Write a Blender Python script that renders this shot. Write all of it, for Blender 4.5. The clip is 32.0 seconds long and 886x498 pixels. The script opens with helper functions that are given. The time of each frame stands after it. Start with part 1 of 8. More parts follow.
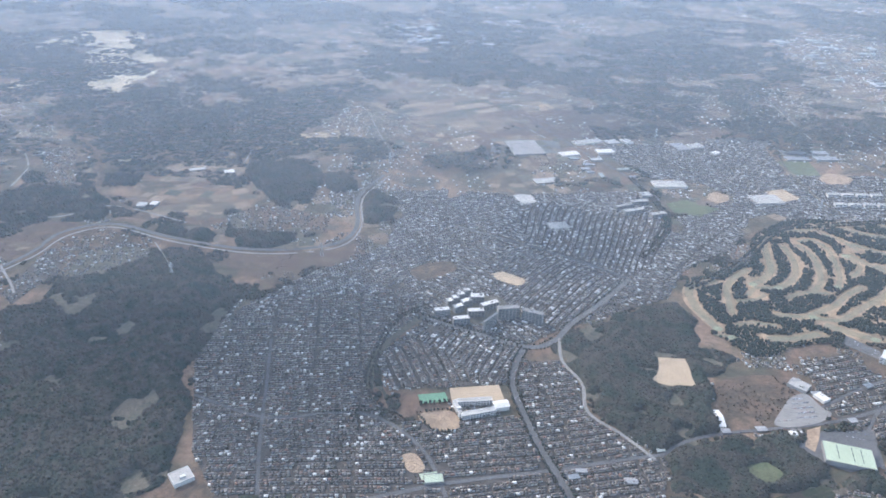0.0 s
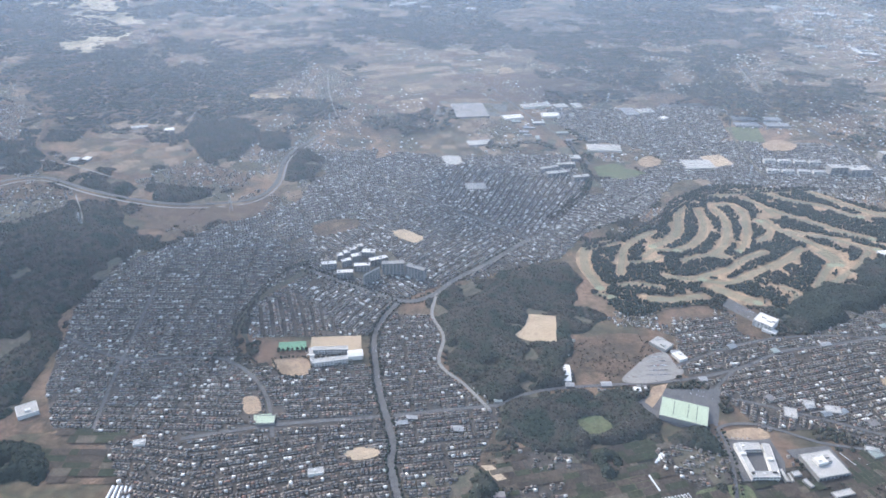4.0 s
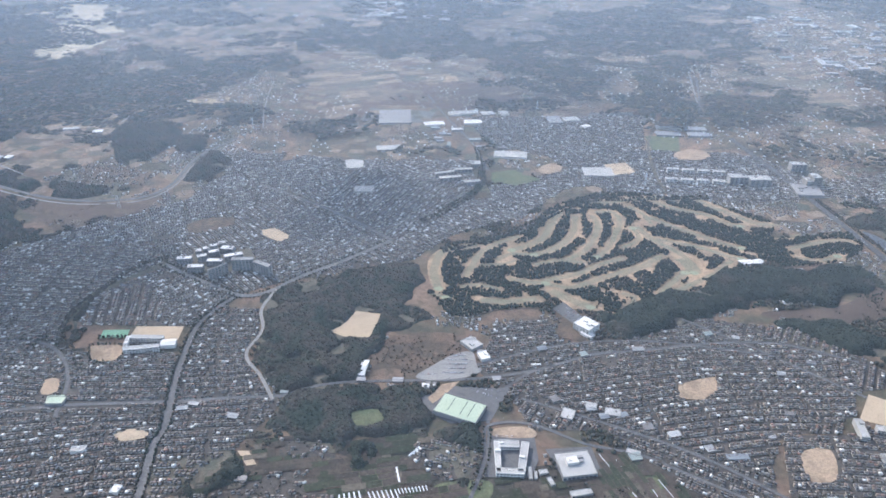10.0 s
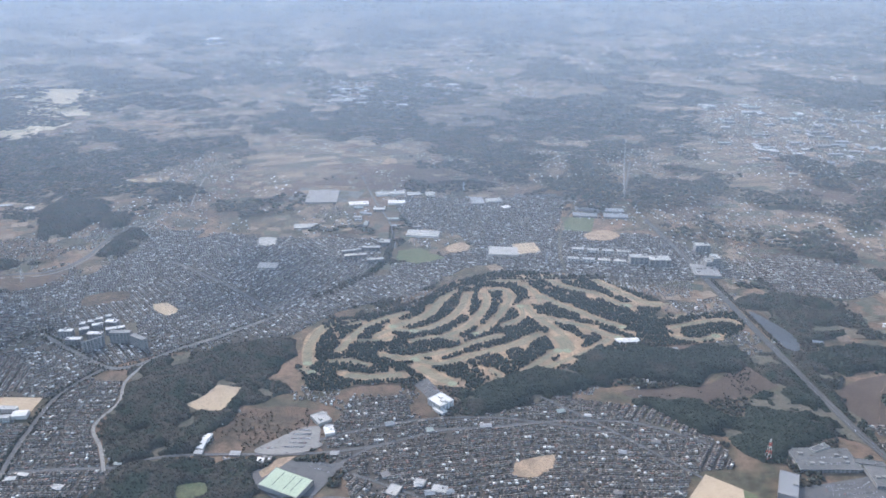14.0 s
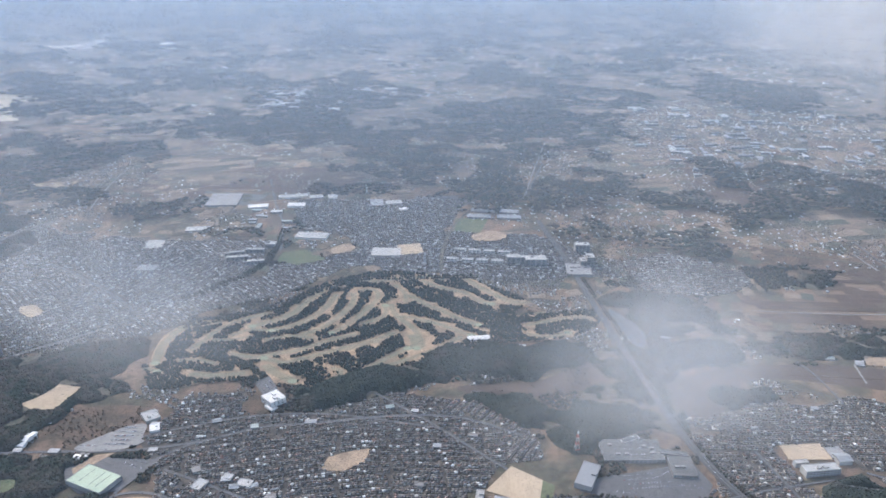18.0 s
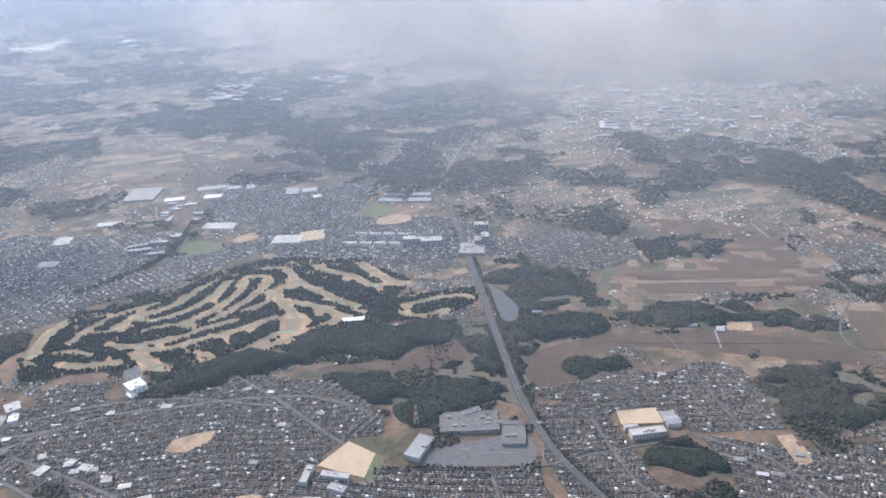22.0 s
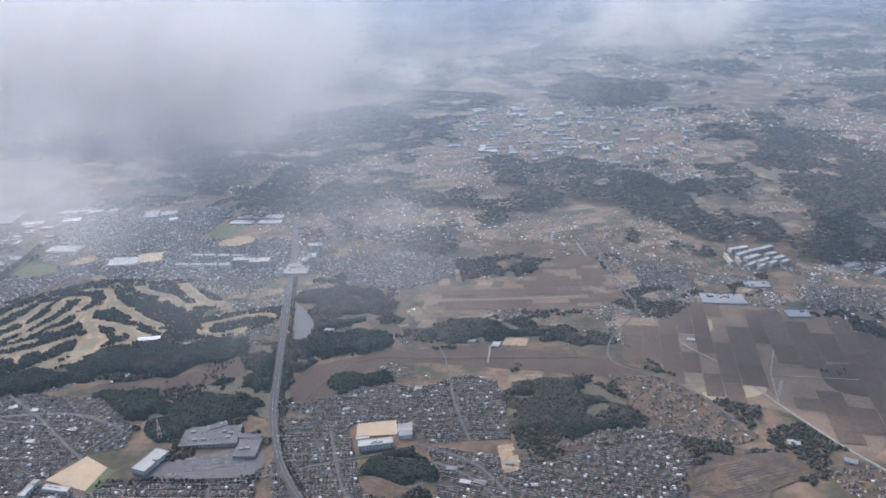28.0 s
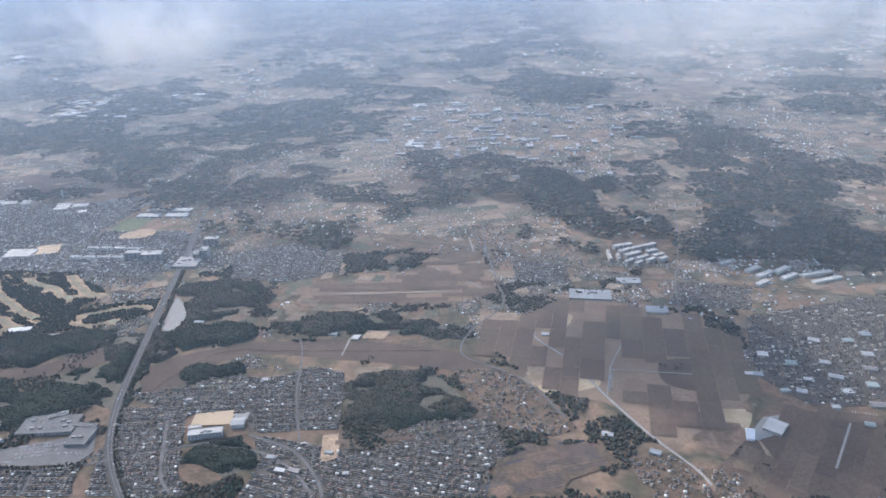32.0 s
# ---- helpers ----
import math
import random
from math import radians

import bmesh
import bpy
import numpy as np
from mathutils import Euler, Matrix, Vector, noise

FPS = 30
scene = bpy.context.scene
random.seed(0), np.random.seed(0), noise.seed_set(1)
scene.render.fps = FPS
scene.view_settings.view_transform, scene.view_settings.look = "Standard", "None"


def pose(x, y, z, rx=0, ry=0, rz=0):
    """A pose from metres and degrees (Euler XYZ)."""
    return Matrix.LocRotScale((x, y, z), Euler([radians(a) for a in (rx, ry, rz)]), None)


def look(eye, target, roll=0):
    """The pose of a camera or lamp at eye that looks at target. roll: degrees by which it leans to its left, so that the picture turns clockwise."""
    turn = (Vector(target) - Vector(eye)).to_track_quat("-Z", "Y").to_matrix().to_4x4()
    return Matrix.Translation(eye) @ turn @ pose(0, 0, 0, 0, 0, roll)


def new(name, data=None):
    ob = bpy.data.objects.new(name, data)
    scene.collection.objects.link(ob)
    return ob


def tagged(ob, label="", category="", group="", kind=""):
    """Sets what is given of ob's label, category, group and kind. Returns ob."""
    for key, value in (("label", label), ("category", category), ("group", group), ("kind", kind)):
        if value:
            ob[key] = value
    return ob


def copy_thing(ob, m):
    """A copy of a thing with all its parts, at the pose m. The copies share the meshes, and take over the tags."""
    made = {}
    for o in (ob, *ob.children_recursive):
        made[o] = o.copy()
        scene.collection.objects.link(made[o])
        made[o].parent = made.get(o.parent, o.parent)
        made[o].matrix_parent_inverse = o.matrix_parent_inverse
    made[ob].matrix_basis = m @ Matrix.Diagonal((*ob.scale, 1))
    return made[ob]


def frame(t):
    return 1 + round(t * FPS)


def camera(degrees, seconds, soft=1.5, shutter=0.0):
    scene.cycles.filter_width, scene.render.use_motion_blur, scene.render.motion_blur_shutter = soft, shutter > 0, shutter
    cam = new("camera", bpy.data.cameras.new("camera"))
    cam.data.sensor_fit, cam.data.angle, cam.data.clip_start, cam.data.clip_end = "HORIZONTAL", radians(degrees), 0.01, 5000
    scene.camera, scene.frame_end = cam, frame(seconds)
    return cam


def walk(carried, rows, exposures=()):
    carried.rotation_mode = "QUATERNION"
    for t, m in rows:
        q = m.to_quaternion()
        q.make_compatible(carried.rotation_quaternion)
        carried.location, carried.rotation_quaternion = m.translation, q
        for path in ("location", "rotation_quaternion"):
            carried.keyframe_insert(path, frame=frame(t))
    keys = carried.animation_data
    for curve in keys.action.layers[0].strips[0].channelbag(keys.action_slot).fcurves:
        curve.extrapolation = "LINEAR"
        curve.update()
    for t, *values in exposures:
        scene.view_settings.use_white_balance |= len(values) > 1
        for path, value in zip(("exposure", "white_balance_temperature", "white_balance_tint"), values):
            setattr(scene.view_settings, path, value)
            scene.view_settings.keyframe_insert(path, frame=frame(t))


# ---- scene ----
# One metre here stands for some five metres of the real place, so that the far land stays within the lens's reach.
cam = camera(60.82, 32.0, soft=1.6)
PATH = (
    # seconds, place, heading, tilt, lean
    (0, -23.25, -45.38, 243.51, -0.449, -26.839, 1.799),
    (0.5, -10.82, -46.70, 242.95, 0.230, -27.264, 1.095),
    (1, 1.35, -47.90, 242.44, 0.825, -27.620, 0.831),
    (1.5, 13.26, -48.97, 241.97, 1.156, -27.797, 1.092),
    (2, 24.96, -49.93, 241.55, 1.422, -27.822, 1.215),
    (2.5, 36.47, -50.77, 241.17, 1.791, -27.976, 1.195),
    (3, 47.82, -51.50, 240.84, 2.103, -28.500, 1.257),
    (3.5, 59.02, -52.12, 240.55, 2.427, -29.138, 1.294),
    (5.5, 102.87, -53.64, 239.81, 3.782, -28.556, 1.784),
    (6, 113.68, -53.80, 239.73, 4.107, -28.504, 1.737),
    (6.5, 124.45, -53.88, 239.68, 4.507, -28.702, 1.437),
    (7, 135.21, -53.90, 239.66, 5.134, -29.272, 0.778),
    (7.5, 145.95, -53.84, 239.68, 5.573, -29.797, 0.832),
    (8, 156.70, -53.72, 239.73, 5.590, -29.763, 1.431),
    (8.5, 167.46, -53.55, 239.80, 5.883, -29.621, 1.278),
    (9, 178.24, -53.32, 239.90, 6.418, -29.062, 1.005),
    (9.5, 189.04, -53.05, 240.02, 6.923, -28.603, 0.755),
    (10, 199.87, -52.74, 240.16, 7.371, -28.206, 0.555),
    (10.5, 210.74, -52.39, 240.32, 7.705, -27.347, 0.544),
    (11, 221.64, -52.01, 240.50, 7.975, -26.301, 0.557),
    (11.5, 232.58, -51.61, 240.69, 8.223, -25.282, 0.563),
    (12, 243.56, -51.18, 240.88, 8.285, -24.337, 0.738),
    (12.5, 254.59, -50.73, 241.09, 8.332, -23.651, 0.777),
    (13, 265.66, -50.28, 241.30, 8.410, -23.039, 0.707),
    (13.5, 276.77, -49.81, 241.51, 8.423, -22.551, 0.657),
    (14, 287.92, -49.35, 241.72, 8.413, -22.047, 0.640),
    (14.5, 299.11, -48.88, 241.94, 8.375, -21.614, 0.670),
    (16.5, 344.21, -47.11, 242.73, 7.794, -21.231, 0.715),
    (17, 355.55, -46.71, 242.90, 7.719, -21.607, 0.491),
    (17.5, 366.92, -46.33, 243.07, 7.626, -21.744, 0.478),
    (18, 378.30, -45.98, 243.22, 7.486, -21.701, 0.573),
    (18.5, 389.69, -45.65, 243.35, 7.329, -21.761, 0.565),
    (19, 401.09, -45.36, 243.47, 7.055, -21.669, 0.694),
    (19.5, 412.50, -45.10, 243.58, 6.901, -21.644, 0.502),
    (20, 423.91, -44.87, 243.67, 6.920, -21.767, 0.122),
    (20.5, 435.32, -44.67, 243.75, 7.198, -21.655, -0.708),
    (21, 446.71, -44.51, 243.82, 7.641, -21.932, -1.540),
    (21.5, 458.11, -44.39, 243.87, 7.863, -22.311, -1.941),
    (22, 469.48, -44.31, 243.91, 7.905, -22.808, -2.003),
    (22.5, 480.85, -44.26, 243.94, 7.848, -23.098, -2.122),
    (23, 492.19, -44.24, 243.96, 7.767, -23.129, -2.111),
    (23.5, 503.52, -44.27, 243.97, 7.592, -23.081, -2.142),
    (24, 514.83, -44.33, 243.98, 7.493, -22.513, -2.206),
    (24.5, 526.13, -44.41, 243.99, 7.275, -21.973, -1.954),
    (25, 537.40, -44.53, 244.01, 6.954, -22.890, -1.687),
    (25.5, 548.65, -44.68, 244.03, 6.730, -22.964, -1.599),
    (27.5, 593.54, -45.48, 244.28, 6.558, -21.535, -1.827),
    (28, 604.76, -45.71, 244.42, 6.537, -21.141, -1.927),
    (28.5, 615.98, -45.94, 244.60, 6.499, -21.273, -1.914),
    (29, 627.21, -46.16, 244.83, 6.455, -21.564, -1.915),
    (29.5, 638.48, -46.37, 245.11, 6.375, -21.614, -1.774),
    (30, 649.77, -46.57, 245.47, 6.292, -21.633, -1.656),
    (30.5, 661.12, -46.74, 245.90, 6.167, -21.826, -1.545),
    (31, 672.52, -46.87, 246.41, 6.022, -22.188, -1.406),
    (31.5, 684.00, -46.96, 247.02, 5.997, -22.073, -1.427),
    (32, 695.58, -46.99, 247.75, 5.959, -21.681, -1.258),
)


def eye(x, y, z, heading, tilt, lean):
    return pose(x, y, z, 0, 0, heading) @ pose(0, 0, 0, 90 + tilt) @ pose(0, 0, 0, 0, 0, lean)


walk(cam, [(t, eye(*p)) for t, *p in PATH], [(0.0, 1.74, 6030, 11), (6.0, 1.76, 6060, 11), (14.0, 1.58, 5950, 11), (19.0, 1.5, 6120, 12), (22.0, 1.74, 6330, 14), (24.0, 1.64, 6400, 14), (28.0, 1.42, 6130, 13), (32.0, 1.58, 6000, 12)])

# ---- light ----
SUN_UP, SUN_WAY = radians(38), Vector((-0.72, 0.694, 0))
world = bpy.data.worlds.new("world")
scene.world = world
world.use_nodes = True
nodes = world.node_tree.nodes
sky = nodes.new("ShaderNodeTexSky")
sky.sky_type, sky.sun_disc = "NISHITA", False
sky.sun_elevation, sky.sun_rotation = SUN_UP, math.atan2(SUN_WAY.x, SUN_WAY.y)
sky.air_density, sky.dust_density = 1.0, 2.0
nodes["Background"].inputs["Strength"].default_value = 0.15
world.node_tree.links.new(sky.outputs["Color"], nodes["Background"].inputs["Color"])
sun = new("sun", bpy.data.lights.new("sun", "SUN"))
sun.data.energy, sun.data.angle, sun.data.color = 1.8, radians(0.53), (1.0, 0.95, 0.88)
sun.matrix_world = look((0, 0, 900), Vector((0, 0, 900)) - SUN_WAY * math.cos(SUN_UP) - Vector((0, 0, math.sin(SUN_UP))))
scene.cycles.transparent_max_bounces = 72


# ---- materials ----
def mat(name, colours, scale=0.1, fine=2.0, rough=0.8, bump=0.0, by="place", metal=0.0, spec=0.5, wear=0.25, hard=False, glazed=0.0, each=0.0):
    """A surface whose colours run along a ramp, picked by noise in place, by piece ("piece") or by joined island ("island"), with a finer grain over it.
    glazed: the share of pieces with a smooth, shiny finish; each: how far joined islands differ in tone."""
    m = bpy.data.materials.new(name)
    m.use_nodes = True
    t, link = m.node_tree, m.node_tree.links.new
    b = t.nodes["Principled BSDF"]
    b.inputs["Roughness"].default_value, b.inputs["Metallic"].default_value = rough, metal
    b.inputs["Specular IOR Level"].default_value = spec if rough < 0.7 else spec * 0.25
    geo = t.nodes.new("ShaderNodeNewGeometry")

    def noise_of(s, detail):
        n = t.nodes.new("ShaderNodeTexNoise")
        n.inputs["Scale"].default_value, n.inputs["Detail"].default_value = s, detail
        link(geo.outputs["Position"], n.inputs["Vector"])
        return n.outputs["Fac"]

    ramp = t.nodes.new("ShaderNodeValToRGB")
    if by == "island":
        link(geo.outputs["Random Per Island"], ramp.inputs["Fac"])
    elif by == "piece":
        link(t.nodes.new("ShaderNodeObjectInfo").outputs["Random"], ramp.inputs["Fac"])
    else:
        link(noise_of(scale, 6), ramp.inputs["Fac"])
    ends = ramp.color_ramp.elements
    if hard:
        ramp.color_ramp.interpolation = "CONSTANT"
    low, high = (0.0, 1.0) if by != "place" else (0.32, 0.68)
    n = len(colours)
    for k, c in enumerate(colours):
        where = c[3] if len(c) > 3 else low + (high - low) * k / max(1, n - (0 if hard else 1))
        e = ends[k] if k < 2 else ends.new(where)
        e.position, e.color = where, (*c[:3], 1)
    grain = t.nodes.new("ShaderNodeMix")
    grain.data_type, grain.blend_type = "RGBA", "MULTIPLY"
    tone = t.nodes.new("ShaderNodeMapRange")
    link(noise_of(fine, 4), tone.inputs["Value"])
    tone.inputs["From Min"].default_value, tone.inputs["From Max"].default_value = 0.25, 0.75
    tone.inputs["To Min"].default_value, tone.inputs["To Max"].default_value = 1 - wear * 1.4, 1 + wear
    grain.inputs["Factor"].default_value = 1.0
    link(ramp.outputs["Color"], grain.inputs["A"])
    link(tone.outputs["Result"], grain.inputs["B"])
    link(grain.outputs["Result"], b.inputs["Base Color"])
    if glazed:
        again, step, shine = t.nodes.new("ShaderNodeMath"), t.nodes.new("ShaderNodeMath"), t.nodes.new("ShaderNodeMapRange")
        again.operation, step.operation = "MULTIPLY", "FRACT"
        again.inputs[1].default_value = 17.3
        link(ramp.inputs["Fac"].links[0].from_socket, again.inputs[0])
        link(again.outputs[0], step.inputs[0])
        link(step.outputs[0], shine.inputs["Value"])
        shine.inputs["From Min"].default_value, shine.inputs["From Max"].default_value = 1 - glazed, 1 - glazed + 0.02
        shine.inputs["To Min"].default_value, shine.inputs["To Max"].default_value = rough, 0.3
        link(shine.outputs["Result"], b.inputs["Roughness"])
    if each:
        vary, own = t.nodes.new("ShaderNodeMix"), t.nodes.new("ShaderNodeMapRange")
        vary.data_type, vary.blend_type = "RGBA", "MULTIPLY"
        vary.inputs["Factor"].default_value = 1.0
        own.inputs["To Min"].default_value, own.inputs["To Max"].default_value = 1 - each, 1 + each
        link(geo.outputs["Random Per Island"], own.inputs["Value"])
        link(grain.outputs["Result"], vary.inputs["A"]), link(own.outputs["Result"], vary.inputs["B"])
        link(vary.outputs["Result"], b.inputs["Base Color"])
    if bump:
        bumps = t.nodes.new("ShaderNodeBump")
        bumps.inputs["Strength"].default_value, bumps.inputs["Distance"].default_value = 0.8, bump
        link(noise_of(fine, 5), bumps.inputs["Height"])
        link(bumps.outputs["Normal"], b.inputs["Normal"])
    return m


LAND = mat("winter_land", [(0.088, 0.069, 0.045), (0.150, 0.098, 0.066), (0.062, 0.058, 0.037), (0.192, 0.126, 0.082), (0.052, 0.050, 0.036)], 0.012, 0.25, 0.9, 0.5)
FAR_LAND = mat("far_land", [(0.040, 0.046, 0.036), (0.058, 0.058, 0.042), (0.165, 0.118, 0.080), (0.050, 0.053, 0.040), (0.22, 0.16, 0.108), (0.042, 0.048, 0.037)], 0.0085, 0.05, 0.9, 2.0)
TOWN = mat("town_ground", [(0.064, 0.055, 0.046), (0.082, 0.068, 0.056), (0.055, 0.049, 0.041), (0.106, 0.081, 0.061)], 0.12, 1.2, 0.85, 0.05)
FLOOR = mat("forest_floor", [(0.070, 0.067, 0.050), (0.113, 0.095, 0.069), (0.084, 0.082, 0.058)], 0.08, 0.8, 0.95, 0.3)
SCRUB = mat("brown_scrub", [(0.088, 0.063, 0.044), (0.128, 0.086, 0.059), (0.072, 0.057, 0.039), (0.160, 0.108, 0.074)], 0.05, 0.6, 0.95, 0.3)
PADDY = mat("dry_paddy", [(0.150, 0.102, 0.072), (0.182, 0.130, 0.088), (0.122, 0.088, 0.062)], 0.03, 0.5, 0.95, 0.1, wear=0.15)
STRAW = mat("straw_field", [(0.30, 0.22, 0.13), (0.35, 0.27, 0.17), (0.26, 0.19, 0.11)], 0.05, 0.8, 0.95, 0.1, wear=0.15)
TILLED = mat("tilled_soil", [(0.074, 0.054, 0.041), (0.096, 0.070, 0.052)], 0.05, 0.8, 0.95, 0.15, wear=0.25)
SAND = mat("sandy_yard", [(0.345, 0.258, 0.166), (0.385, 0.29, 0.19), (0.32, 0.242, 0.158)], 0.07, 1.0, 0.95, 0.0, wear=0.15)
EARTH = mat("bare_earth", [(0.245, 0.172, 0.114), (0.315, 0.226, 0.146), (0.20, 0.144, 0.094)], 0.1, 1.0, 0.95, 0.05, wear=0.25)
ROUGH = mat("golf_rough", [(0.265, 0.180, 0.108), (0.325, 0.222, 0.135), (0.195, 0.143, 0.090), (0.29, 0.197, 0.122)], 0.05, 0.5, 0.95, 0.1)
FAIRWAY = mat("golf_fairway", [(0.188, 0.162, 0.104), (0.225, 0.178, 0.112), (0.165, 0.149, 0.096), (0.205, 0.168, 0.106)], 0.05, 0.6, 0.95, 0.0, wear=0.12)
GREEN = mat("golf_green", [(0.20, 0.205, 0.128), (0.24, 0.232, 0.145)], 0.1, 0.9, 0.9, 0.0, wear=0.1)
LAWN = mat("lawn", [(0.070, 0.091, 0.044), (0.109, 0.114, 0.060), (0.086, 0.091, 0.048)], 0.1, 0.9, 0.9, 0.05)
TURF = mat("green_court", [(0.13, 0.235, 0.14), (0.155, 0.265, 0.16)], 0.2, 1.5, 0.8, 0.0, wear=0.12)
ROAD = mat("asphalt", [(0.094, 0.088, 0.084), (0.113, 0.107, 0.100), (0.082, 0.077, 0.074)], 0.2, 1.5, 0.75, 0.0, wear=0.15)
LANE = mat("pale_lane", [(0.194, 0.180, 0.158), (0.245, 0.223, 0.194)], 0.1, 1.0, 0.85, 0.0, wear=0.15)
WATER = mat("water", [(0.050, 0.054, 0.055), (0.064, 0.064, 0.064)], 0.05, 0.5, 0.45, 0.02, spec=0.3)
PINE = mat("evergreen_crown", [(0.026, 0.033, 0.026), (0.036, 0.042, 0.031), (0.031, 0.037, 0.029), (0.050, 0.047, 0.037)], 0.045, 1.5, 0.9, 0.0, spec=0.1, wear=0.25, each=0.3)
MIXED = mat("mixed_crown", [(0.028, 0.037, 0.028), (0.034, 0.041, 0.031), (0.060, 0.052, 0.041), (0.038, 0.044, 0.033), (0.072, 0.060, 0.047), (0.031, 0.039, 0.031)], 0.04, 1.5, 0.9, 0.0, spec=0.1, wear=0.25, each=0.3)
BARE = mat("bare_crown", [(0.092, 0.073, 0.056), (0.118, 0.090, 0.066), (0.076, 0.064, 0.050)], 0.1, 1.5, 0.9, 0.0, spec=0.1, wear=0.3, each=0.3)
BARK = mat("bark", [(0.07, 0.055, 0.04), (0.10, 0.08, 0.06)], 1.0, 6.0, 0.95)
# The palest tones are real white roofs and sun glints painted as white.
ROOFS = [(0.072, 0.060, 0.051, 0.0), (0.116, 0.092, 0.075, 0.18), (0.104, 0.075, 0.058, 0.34), (0.160, 0.130, 0.106, 0.50), (0.142, 0.092, 0.068, 0.64), (0.22, 0.184, 0.152, 0.75), (0.094, 0.088, 0.087, 0.82), (0.21, 0.11, 0.075, 0.88), (0.62, 0.57, 0.50, 0.905), (0.155, 0.120, 0.092, 0.955)]
# A larger pale share for far estates, where roofs glint in the sun.
BRIGHT_ROOFS = [(0.070, 0.062, 0.056, 0.0), (0.112, 0.094, 0.082, 0.2), (0.095, 0.075, 0.064, 0.38), (0.16, 0.135, 0.115, 0.52), (0.30, 0.27, 0.24, 0.66), (0.62, 0.58, 0.53, 0.76), (0.085, 0.080, 0.078, 0.85)]
WALLS = [(0.50, 0.445, 0.365, 0.0), (0.37, 0.315, 0.25, 0.3), (0.60, 0.54, 0.45, 0.6), (0.30, 0.245, 0.185, 0.72), (0.26, 0.228, 0.198, 0.86)]
ROOF = mat("roof_tiles_joined", ROOFS, 1, 3.0, 0.6, 0.0, by="island", hard=True, wear=0.2, glazed=0.12)
BRIGHT_ROOF = mat("pale_and_dark_roofs_joined", BRIGHT_ROOFS, 1, 3.0, 0.6, 0.0, by="island", hard=True, wear=0.2, glazed=0.15)
WALL = mat("render_joined", WALLS, 1, 3.0, 0.8, 0.0, by="island", hard=True, wear=0.12)
ROOF_ONE = mat("roof_tiles", ROOFS, 1, 3.0, 0.6, 0.0, by="piece", hard=True, wear=0.2, glazed=0.12)
WALL_ONE = mat("render", WALLS, 1, 3.0, 0.8, 0.0, by="piece", hard=True, wear=0.12)
WHITE = mat("white_paint", [(0.528, 0.487, 0.426), (0.598, 0.557, 0.496)], 0.15, 1.5, 0.75, 0.0, wear=0.1)
PALE = mat("pale_concrete", [(0.313, 0.292, 0.258), (0.371, 0.348, 0.308)], 0.15, 1.5, 0.75, 0.0, wear=0.15)
GREY = mat("grey_concrete", [(0.206, 0.194, 0.175), (0.262, 0.243, 0.222)], 0.15, 1.5, 0.75, 0.0, wear=0.15)
DARK = mat("dark_glass", [(0.045, 0.05, 0.06), (0.06, 0.065, 0.075)], 0.2, 1.5, 0.2, 0.0, wear=0.1)
MINT = mat("mint_metal_roof", [(0.324, 0.364, 0.251), (0.365, 0.404, 0.285)], 0.06, 1.5, 0.7, 0.0, wear=0.08)
BLUEROOF = mat("blue_grey_metal", [(0.174, 0.171, 0.164), (0.208, 0.204, 0.192)], 0.06, 1.5, 0.6, 0.0, wear=0.1)
STEEL = mat("galvanised_steel", [(0.42, 0.43, 0.44), (0.5, 0.5, 0.5)], 0.2, 2.0, 0.4, 0.0, metal=0.6, wear=0.1)
RED = mat("red_paint", [(0.45, 0.07, 0.04), (0.5, 0.09, 0.05)], 0.2, 2.0, 0.5)
CAR = mat("car_paint", [(0.7, 0.7, 0.7, 0.0), (0.75, 0.75, 0.76, 0.34), (0.06, 0.06, 0.065, 0.55), (0.33, 0.34, 0.35, 0.7), (0.10, 0.13, 0.22, 0.86), (0.35, 0.06, 0.05, 0.93)], 1, 5.0, 0.3, 0.0, by="piece", hard=True, wear=0.03)
PANEL = mat("solar_glass", [(0.032, 0.034, 0.048), (0.045, 0.044, 0.058)], 0.2, 2.0, 0.65, 0.0, wear=0.1, spec=0.3)
PLASTIC = mat("greenhouse_film", [(0.473, 0.466, 0.451), (0.552, 0.535, 0.508)], 0.3, 2.0, 0.35, 0.0, wear=0.1)
SHED_ROOFS = mat("shed_roofs", [(0.228, 0.218, 0.204, 0.0), (0.329, 0.311, 0.278, 0.3), (0.155, 0.161, 0.161, 0.5), (0.179, 0.196, 0.172, 0.68), (0.132, 0.115, 0.101, 0.82)], 0.1, 2.0, 0.6, 0.0, by="piece", hard=True, wear=0.1)

PINE_TOP = mat("evergreen_canopy", [(0.026, 0.033, 0.026), (0.036, 0.042, 0.031), (0.031, 0.037, 0.029), (0.050, 0.047, 0.037)], 0.045, 1.6, 0.9, 0.2, spec=0.1, wear=0.3)
MIXED_TOP = mat("mixed_canopy", [(0.028, 0.037, 0.028), (0.034, 0.041, 0.031), (0.060, 0.052, 0.041), (0.038, 0.044, 0.033), (0.072, 0.060, 0.047), (0.031, 0.039, 0.031)], 0.04, 1.6, 0.9, 0.2, spec=0.1, wear=0.3)
BARE_TOP = mat("bare_canopy", [(0.096, 0.078, 0.058), (0.123, 0.093, 0.067), (0.083, 0.07, 0.052)], 0.2, 1.6, 0.9, 0.3, spec=0.1, wear=0.4)
PALE_TURF = mat("dormant_turf", [(0.38, 0.312, 0.205), (0.46, 0.38, 0.26), (0.30, 0.255, 0.17)], 0.02, 0.2, 0.95, 0.0, wear=0.2)
